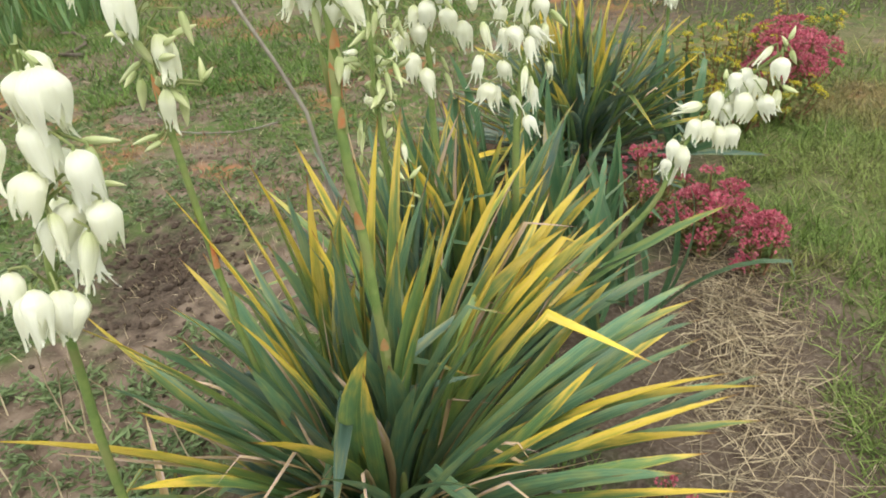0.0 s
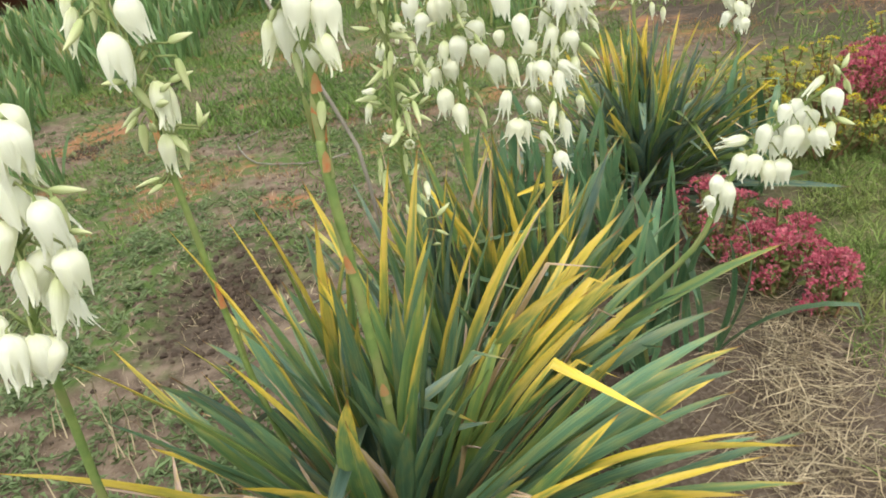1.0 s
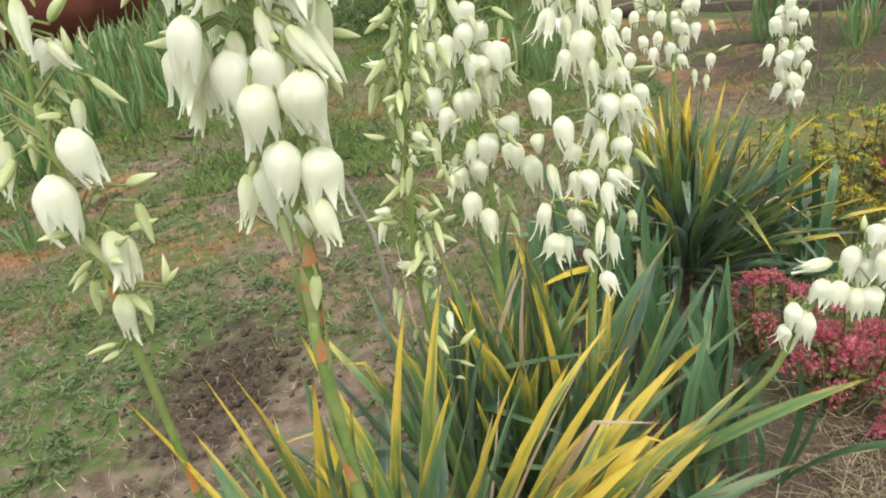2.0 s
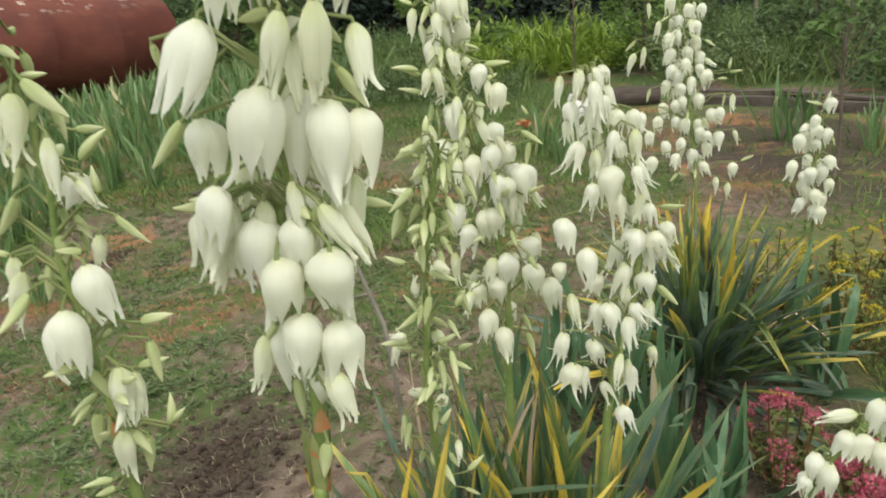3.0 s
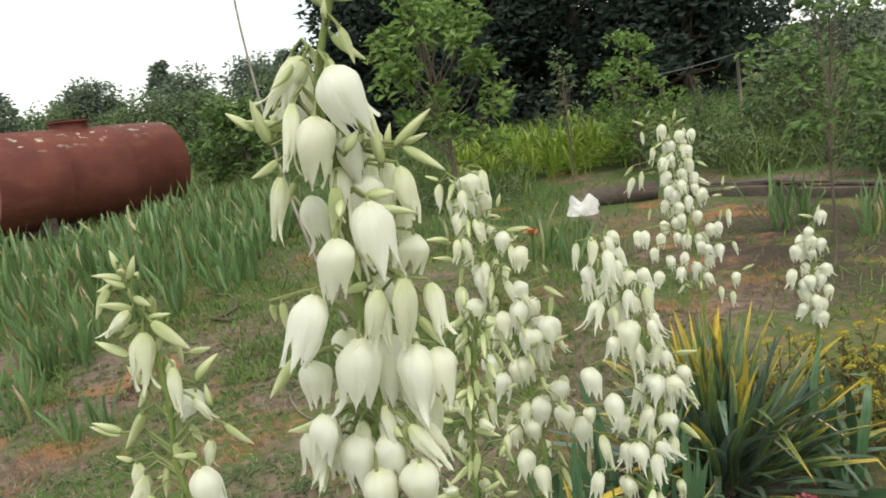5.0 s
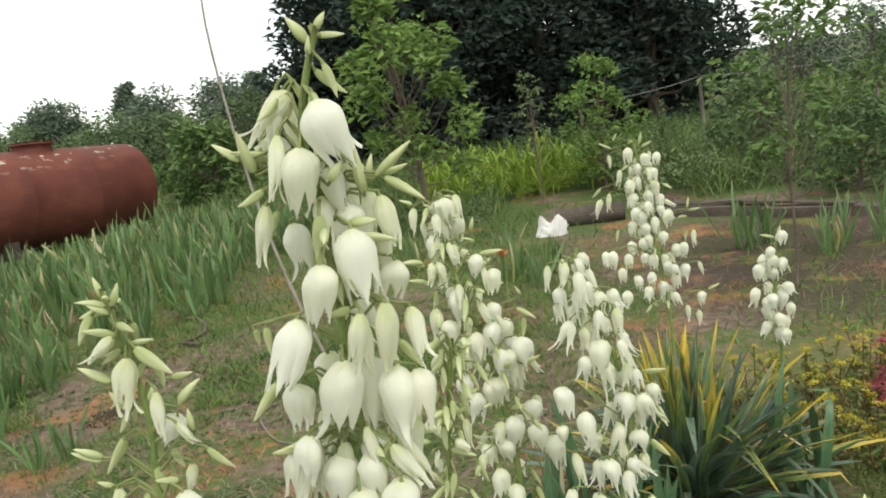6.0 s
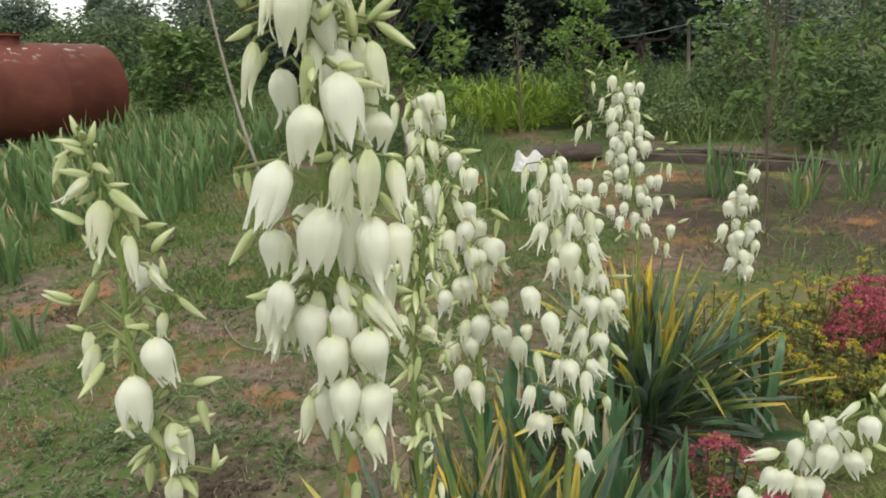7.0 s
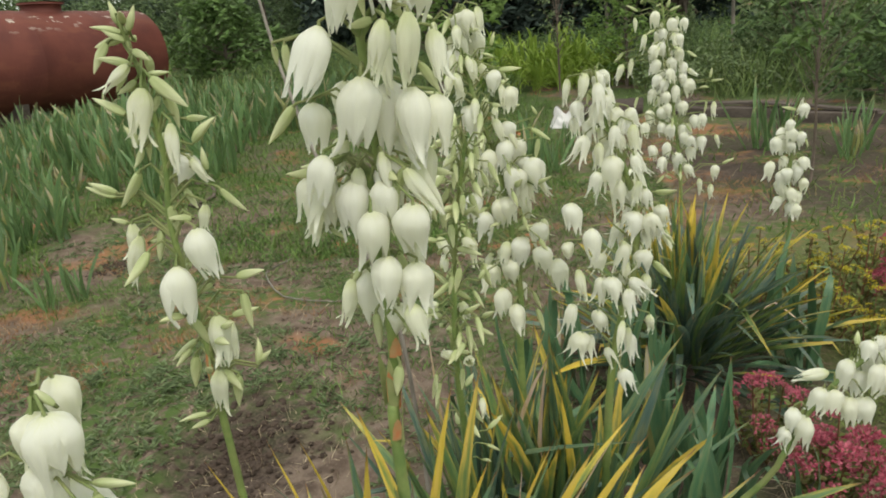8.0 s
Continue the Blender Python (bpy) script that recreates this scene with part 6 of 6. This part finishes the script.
def bag():
    """A crumpled plastic sack with two standing corners."""
    g = Geo()
    rows = []
    for j in range(15):
        s = j / 14
        line = []
        for k in range(28):
            a = 2 * math.pi * k / 28
            crease = noise.noise((math.cos(a) * 2.5, math.sin(a) * 2.5, s * 4)) * 0.022 + noise.noise((math.cos(a) * 7, math.sin(a) * 7, s * 9)) * 0.008
            x = (0.15 - 0.02 * s) * math.cos(a) + crease
            y = (0.075 * (1 - s) ** 0.7 + 0.004) * math.sin(a) + crease * (1 - s)
            z = s * (0.14 + 0.06 * math.cos((x - 0.055) * 18) ** 2 + 0.012 * math.sin(x * 45))
            line.append((x + 0.03 * s, y, z - 0.005))
        rows.append(line)
    g.grid(rows, True)
    ob = tagged(part("plastic_sack", g.mesh("plastic_sack", SHEET)), "crumpled white plastic sack standing on the soil", "sack")
    ob.matrix_basis = pose(0.66, 7.47, rise(0.66, 7.47), 0, 0, -8)
    return ob


def log(name, label, a, b, r0, r1, material, sides=12):
    g = Geo()
    a, b = Vector(a), Vector(b)
    pts = [a.lerp(b, s) + Vector((0, 0, 0.012 * noise.noise((s * 7, a.x, 1)))) for s in np.linspace(0, 1, 14)]
    g.tube(pts, [(r0 + (r1 - r0) * i / 13) * (1 + 0.12 * noise.noise((i * 0.9, a.y, 3))) for i in range(14)], sides)
    return tagged(part(name, g.mesh(name, material)), label, "log")


def board(label, a, b, wide, thick):
    """A rough sawn beam lying along the bed."""
    g = Geo()
    a, b = Vector(a), Vector(b)
    d = (b - a).normalized()
    side = Vector((-d.y, d.x, 0)).normalized() * wide / 2
    up = Vector((0, 0, thick / 2))
    rows = []
    for s in np.linspace(0, 1, 12):
        c = a.lerp(b, s) + Vector((0, 0, 0.01 * noise.noise((s * 6, 0, a.x))))
        k = 0.86
        rows.append([c - side * k - up, c + side * k - up, c + side - up * k, c + side + up * k, c + side * k + up, c - side * k + up, c - side + up * k, c - side - up * k])
    g.grid(rows, True)
    n = len(g.v)
    g.f += [tuple(range(8))[::-1], tuple(range(n - 8, n))]
    g.mi += [0, 0]
    return tagged(part("beam", g.mesh("beam", TIMBER, smooth=False)), label, "timber", "timber edging")


stick()
hose()
bag()
log("log", "grey weathered log lying behind the sack", (0.74, 7.86, 0.07), (1.42, 7.8, 0.075), 0.1, 0.095, TIMBER)
board("dark weathered beam edging the bed", (1.62, 7.68, 0.035), (2.6, 7.1, 0.04), 0.13, 0.10)
board("dark weathered beam edging the bed", (2.5, 7.02, 0.035), (3.6, 6.35, 0.03), 0.14, 0.10)
board("dark weathered beam edging the bed", (3.65, 6.3, 0.035), (5.6, 5.4, 0.03), 0.16, 0.10)
board("thin grey plank lying across a beam", (1.75, 7.72, 0.105), (2.55, 7.2, 0.115), 0.13, 0.025)
board("thin grey plank lying across a beam", (2.3, 7.3, 0.13), (3.1, 6.6, 0.10), 0.09, 0.022)


def withered_bloom():
    """A spent iris flower, rust brown, on its stem."""
    plant = thing("iris_bloom", "spent rust-brown iris bloom on a green stem", "flower", "", 0.2, 5.3, 0)
    g = Geo()
    g.tube([(0, 0, -0.02), (0.005, 0, 0.16), (0, 0.005, 0.35)], [0.006, 0.005, 0.004], 6)
    part("stem", g.mesh("stem", STEM), plant)
    for k in range(6):
        s = strap_mesh(0.075, 0.05, 0.35, 0.4 * (k % 3 - 1), 0.3, 6, 0, k)
        part("petal", s.mesh("petal", BRACT), plant, "", pose(0, 0, 0.34, 0, 0, 60 * k) @ pose(0, 0, 0, 0, -35 + 25 * (k % 2), 0))


withered_bloom()


# ---- tank ----
def tank():
    """A lying steel cylinder with seams, domed ends and a hatch, on two low timber cradles."""
    near, r, long = Vector((-8.07, 10.594, 0.942)), 0.787, 3.412
    ob = thing("storage_tank", "old red-brown steel tank lying on the ground, chipped paint", "tank", "", near.x, near.y, 0, 64.7)
    g, rows = Geo(), []
    for x in (0.0, 0.012, long * 0.333 - 0.02, long * 0.333, long * 0.333 + 0.02, long * 0.667 - 0.02, long * 0.667, long * 0.667 + 0.02, long - 0.012, long):
        seam = 0.006 if abs(x - long * 0.333) < 0.001 or abs(x - long * 0.667) < 0.001 else 0.0
        rr = r + seam - (0.012 if x in (0.0, long) else 0.0)
        rows.append([(x, rr * math.cos(2 * math.pi * k / 64), near.z + rr * math.sin(2 * math.pi * k / 64)) for k in range(64)])
    g.grid(rows, True)
    part("shell", g.mesh("shell", RUST), ob)
    for name, x, s in (("end_plate", 0.0, -1), ("end_plate", long, 1)):
        g, rows = Geo(), []
        for q in (1.0, 0.94, 0.7, 0.4, 0.05):
            rr = (r - 0.012) * q
            rows.append([(x + s * 0.05 * (1 - q * q), rr * math.cos(2 * math.pi * k / 64), near.z + rr * math.sin(2 * math.pi * k / 64)) for k in range(64)])
        g.grid(rows, True)
        g.f.append(tuple(range(len(g.v) - 64, len(g.v))))
        g.mi.append(0)
        part(name, g.mesh(name, PALE_PRIMER), ob, "paler pinkish-brown flat end")
    g = Geo()
    g.tube([(long * 0.5, 0, near.z + r - 0.06), (long * 0.5, 0, near.z + r + 0.09)], 0.3, 24)
    g.tube([(long * 0.5, 0, near.z + r + 0.09), (long * 0.5, 0, near.z + r + 0.125)], 0.34, 24)
    part("hatch", g.mesh("hatch", RUST), ob, "round hatch collar on top")
    for x in (0.8, long - 0.8):
        g = Geo()
        g.grid([[(x - 0.1, -0.5, -0.05), (x + 0.1, -0.5, -0.05), (x + 0.1, -0.5, 0.34), (x - 0.1, -0.5, 0.34)], [(x - 0.1, 0.5, -0.05), (x + 0.1, 0.5, -0.05), (x + 0.1, 0.5, 0.34), (x - 0.1, 0.5, 0.34)]], True)
        g.f += [(0, 1, 2, 3), (7, 6, 5, 4)]
        g.mi += [0, 0]
        part("cradle", g.mesh("cradle", TIMBER, smooth=False), ob, "low timber support")
    # it has sunk towards its far end
    ob.matrix_basis = ob.matrix_basis @ pose(-0.064, 0, 0, 0, 3.87, 0)
    return ob


tank()


# ---- corn, weeds, fence ----
def corn_patch():
    r = random.Random(4)
    kinds = []
    for i in range(4):
        plant = thing("corn_plant", "young yellow-green corn plant with arching leaves", "corn", "corn patch")
        g = Geo()
        tall = 0.5 + 0.05 * i
        g.tube([(0, 0, -0.02), (0.01, 0, tall * 0.5), (0.0, 0.01, tall)], [0.012, 0.009, 0.004], 6)
        part("stem", g.mesh("stem", CORN), plant)
        for k in range(8):
            s = strap_mesh(r.uniform(0.26, 0.38), 0.042, r.uniform(0.22, 0.42), r.uniform(-0.4, 0.4), 0.2, 7, 0, i * 10 + k)
            part("leaf", s.mesh("leaf", CORN), plant, "", pose(0, 0, tall * (0.15 + 0.1 * k), 0, 0, k * 180 + r.uniform(-40, 40)) @ pose(0, 0, 0, 0, -r.uniform(35, 65), 0))
        kinds.append(plant)
    first = set()
    for k in range(120):
        x, y = r.uniform(-0.8, 1.7), r.uniform(9.9, 11.6)
        i = k % 4
        m = pose(x, y, 0, 0, 0, r.uniform(0, 360)) @ Matrix.Scale(r.uniform(0.55, 0.98), 4)
        ob = kinds[i] if i not in first else copy_thing(kinds[i], m)
        first.add(i)
        ob.matrix_basis = m


corn_patch()


def rank(name, label, material, count, low_x, high_x, low_y, high_y, low, high, width, lean=0.25):
    x, y = rng.uniform(low_x, high_x, count), rng.uniform(low_y, high_y, count)
    keep = np.array([noise.noise((a * 0.8, b * 0.8, 31)) > -0.25 for a, b in zip(x, y)])
    # kept clear under the tank
    across = (x + 8.07) * 0.904 - (y - 10.594) * 0.427
    keep &= ~((np.abs(across) < 0.62) & (y > 10.1) & (y < 14.2))
    base = np.stack([x[keep], y[keep], np.zeros(keep.sum())], 1)
    n = len(base)
    way = ways(n, 1 - lean, 1.0) * rng.uniform(low, high, n)[:, None]
    side = sideways(way)
    side[:, 2] = 0
    return tagged(part(name, blades(name, material, base, way, side * width, ways(n, -0.7, 0.1) * (high * 0.25))), label, "weeds", kind="stuff")


rank("tall_grass", "rank green grass behind the iris bed", TALL, 8000, -4.6, 0.2, 9.0, 16.5, 0.2, 0.5, 0.009)
rank("tall_grass", "green grass grown up along the tank", TALL, 7000, -10.5, -4.6, 9.0, 16.5, 0.1, 0.27, 0.009)
rank("tall_weeds", "tall grey-green weeds behind the timber edging", TALL, 8000, 1.6, 8.0, 8.3, 12.5, 0.25, 0.75, 0.008)
rank("tall_weeds", "rank weeds at the edge of the trees", TALL, 9000, -5, 14, 12.0, 17.0, 0.2, 0.55, 0.012)
rank("rough_grass", "rough grass across the far ground", GRASS, 7000, -30, 30, 16.0, 42.0, 0.3, 0.8, 0.03, 0.5)
rank("rough_grass", "low growth beyond the flower clumps", MEADOW, 5000, 3.4, 9.0, 2.5, 7.6, 0.05, 0.18, 0.004, 0.5)


def undergrowth(name, label, material, count, low_x, high_x, low_y, high_y, tall, leaf):
    """Leafy weeds of uneven height as one mass."""
    x, y = rng.uniform(low_x, high_x, count), rng.uniform(low_y, high_y, count)
    top = np.array([max(0.05, tall * (0.55 + 0.9 * noise.noise((a * 1.1, b * 1.1, 51)))) for a, b in zip(x, y)])
    base = np.stack([x, y, top * rng.uniform(0.05, 1.0, count) ** 0.6], 1)
    way = ways(count, -0.4, 0.8) * (leaf * rng.uniform(0.6, 1.3, count))[:, None]
    return tagged(part(name, leaf_cards(name, material, base, way, sideways(way) * leaf * 0.2)), label, "weeds", kind="stuff")


undergrowth("leafy_weeds", "leafy green weeds behind the timber", WEED, 12000, 1.5, 7.5, 8.4, 11.8, 0.66, 0.075)
undergrowth("leafy_weeds", "low leafy growth in front of the trees", SHRUB, 9000, -4.5, 9.0, 12.0, 16.5, 0.5, 0.11)
undergrowth("leafy_weeds", "yellow-green leafy weeds among the corn", CORN, 6000, -0.9, 2.0, 10.0, 11.6, 0.42, 0.07)
undergrowth("leafy_weeds", "leafy weeds between the irises and the corn", WEED, 5000, -3.2, 0.1, 8.4, 11.5, 0.4, 0.06)


def weed_spires():
    """Upright leafy weeds standing above the rest."""
    r = random.Random(12)
    for k in range(12):
        x, y = r.uniform(1.9, 5.2), r.uniform(9.5, 11.3)
        tall = r.uniform(0.8, 1.15)
        plant = thing("tall_weed", "upright grey-green leafy weed", "weed", "tall weeds", x, y, 0, r.uniform(0, 360))
        g = Geo()
        g.tube([(0, 0, -0.02), (0.02, 0, tall * 0.5), (0.0, 0.02, tall)], [0.008, 0.006, 0.003], 5)
        part("stem", g.mesh("stem", STEM), plant)
        n = 150
        z = rng.uniform(0.1, 1.0, n) * tall
        base = np.stack([np.zeros(n), np.zeros(n), z], 1)
        way = ways(n, -0.1, 0.7) * (0.04 + 0.11 * (1 - z / tall))[:, None]
        part("foliage", leaf_cards("foliage", WEED, base, way, sideways(way) * 0.014), plant)


weed_spires()


def fence():
    r = random.Random(2)
    feet = ((3.28, 11.7), (1.6, 12.4), (5.4, 11.0))
    for x, y in feet:
        g = Geo()
        tall = 1.2 if x > 2 else 1.05
        g.tube([(0, 0, -0.05), (-0.01, 0, tall * 0.5), (-0.02, 0, tall)], [0.026, 0.025, 0.022], 8)
        ob = tagged(part("fence_post", g.mesh("fence_post", STICK)), "thin grey wooden fence post", "fence post", "fence posts")
        ob.matrix_basis = pose(x, y, 0)
    g = Geo()
    for (ax, ay), (bx, by), za, zb in ((feet[0], feet[1], 1.17, 1.02), (feet[0], feet[2], 1.17, 1.17)):
        g.tube([(ax + (bx - ax) * s, ay + (by - ay) * s, za + (zb - za) * s - 0.06 * math.sin(math.pi * s)) for s in np.linspace(0, 1, 9)], 0.006, 4)
    tagged(part("fence_wire", g.mesh("fence_wire", WIRE)), "slack wire strung between fence posts", "wire")


fence()


# ---- trees and shrubs ----
def tree(name, label, category, group, x, y, tall, radius, clear, material, count, leaf, seed, clumps=26, trunk=0.05, squash=1.0, tight=0.3, lean=(0, 0), twigs=True):
    """A tapered trunk with limbs that carry clumps of leaves; clear: the height of the crown's underside."""
    r = random.Random(seed)
    ob = thing(name, label, category, group, x, y, 0)
    g = Geo()
    top = Vector((lean[0], lean[1], tall * 0.93))
    line = [Vector((lean[0] * s * s + 0.05 * radius * noise.noise((s * 3, seed, 0)), lean[1] * s * s, tall * 0.93 * s - 0.05)) for s in np.linspace(0, 1, 9)]
    g.tube(line, [trunk * (1 - 0.85 * i / 8) for i in range(9)], 8)
    centres = []
    for i in range(clumps):
        h = clear + (tall - clear) * (i + 0.5) / clumps
        q = (h - clear) / (tall - clear)
        wide = radius * (0.55 + 0.45 * math.sin(math.pi * min(1.0, q * 0.85 + 0.12))) * (1 - 0.55 * q ** 3)
        a, d = i * 2.4 + r.uniform(-0.5, 0.5), wide * r.uniform(0.35, 1.0)
        c = Vector((lean[0] * q + d * math.cos(a), lean[1] * q + d * math.sin(a), h + r.uniform(-0.08, 0.08) * tall))
        centres.append(c)
        s = max(0.1, min(0.95, (h / tall) * 0.72))
        f = line[0].lerp(line[-1], s)
        if twigs:
            limb = Geo() if name == "sapling" else g
            limb.tube([f, f.lerp(c, 0.5) + Vector((0, 0, -0.03 * tall)), c], [trunk * 0.35 * (1 - s * 0.6), trunk * 0.2, trunk * 0.07], 5)
            if name == "sapling":
                part("limb", limb.mesh("limb", BARK), ob)
    part("trunk", g.mesh("trunk", BARK), ob)
    pick = rng.randint(0, clumps, count)
    size = np.array([radius * tight * r.uniform(0.7, 1.35) for _ in centres])
    off = rng.normal(0, 1, (count, 3))
    off *= (rng.uniform(0.2, 1.0, count) ** 0.5 / np.linalg.norm(off, axis=1))[:, None]
    base = np.array([tuple(c) for c in centres])[pick] + off * size[pick][:, None] * (1, 1, 0.75 * squash)
    base = base[base[:, 2] > 0.02]
    way = ways(len(base), -0.75, 0.55) * (leaf * rng.uniform(0.6, 1.25, len(base)))[:, None]
    part("crown", leaf_cards("crown", material, base, way, sideways(way) * leaf * 0.22), ob)
    return ob


tree("sapling", "young fruit tree with large fresh green leaves", "tree", "young trees", 2.0, 4.95, 1.78, 0.46, 0.8, ORCHARD, 620, 0.078, 1, 40, 0.011, tight=0.2, lean=(0.02, 0.0))
tree("sapling", "young leafy tree behind the iris bed", "tree", "young trees", -0.6, 8.5, 2.75, 0.72, 0.85, FRESH, 2300, 0.12, 2, 44, 0.035, tight=0.26, lean=(-0.25, 0))
tree("sapling", "bushy young tree behind the corn", "tree", "young trees", 1.55, 9.9, 1.6, 0.55, 0.25, FRESH, 1500, 0.09, 3, 30, 0.025, tight=0.3)
tree("sapling", "thin staked sapling with sparse grey leaves", "tree", "young trees", 0.7, 9.4, 1.62, 0.3, 0.7, WEED, 260, 0.06, 4, 18, 0.014, tight=0.25)
tree("shrub", "rounded elder shrub beside the tank", "shrub", "shrubs", -5.75, 15.6, 1.6, 1.1, 0.1, ORCHARD, 2400, 0.19, 5, 34, 0.05, tight=0.3)
tree("shrub", "leafy bush behind the weeds", "shrub", "shrubs", 3.4, 9.6, 1.15, 0.7, 0.1, SHRUB, 1500, 0.1, 6, 28, 0.03, tight=0.32)
tree("shrub", "leafy bush behind the weeds", "shrub", "shrubs", 5.0, 9.2, 1.45, 0.9, 0.1, SHRUB, 2000, 0.1, 7, 30, 0.03, tight=0.32)
tree("shrub", "leafy bush behind the weeds", "shrub", "shrubs", 3.6, 7.6, 0.8, 0.55, 0.1, SHRUB, 1200, 0.09, 8, 26, 0.03, tight=0.32)
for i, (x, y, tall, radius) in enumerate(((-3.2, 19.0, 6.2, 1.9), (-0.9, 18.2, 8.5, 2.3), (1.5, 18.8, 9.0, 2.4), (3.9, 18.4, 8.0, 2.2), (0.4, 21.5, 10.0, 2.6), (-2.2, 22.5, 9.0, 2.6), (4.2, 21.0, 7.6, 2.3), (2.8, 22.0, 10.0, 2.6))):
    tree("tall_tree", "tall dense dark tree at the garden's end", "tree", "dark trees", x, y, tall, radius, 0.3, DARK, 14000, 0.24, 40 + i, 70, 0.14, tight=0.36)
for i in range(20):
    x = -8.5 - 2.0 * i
    tree("distant_tree", "far green tree along the skyline", "tree", "distant trees", x, 44 + 3 * math.sin(i * 2.1), (3.7 + 0.5 * math.sin(i * 1.7 + 1)) * (1.25 if i % 5 == 2 else 1.0), 1.3 if i % 5 == 2 else 2.6, 0.2, FAR_HAZED, 4200, 0.3, 60 + i, 44, 0.15, tight=0.3, twigs=False)
for i in range(20):
    tree("hedge_bush", "green bush behind the tank", "shrub", "hedge bushes", -5.2 - 1.25 * i, 20.5 + 0.8 * math.sin(i * 3), 1.95 + 0.16 * math.sin(i * 2.3) + 0.14 * math.sin(i * 5.1) + 0.25 * (i % 5 == 1), 1.3, 0.1, HEDGE, 3000, 0.14, 80 + i, 30, 0.07, tight=0.36, twigs=False)
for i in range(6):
    tree("distant_tree", "far green tree along the skyline", "tree", "distant trees", 10.5 + 3.2 * i, 27 + 2 * math.sin(i), 2.05 + 0.25 * math.sin(i * 2.2), 1.9, 0.2, FAR_HAZED, 2400, 0.2, 95 + i, 24, 0.15, tight=0.42, twigs=False)
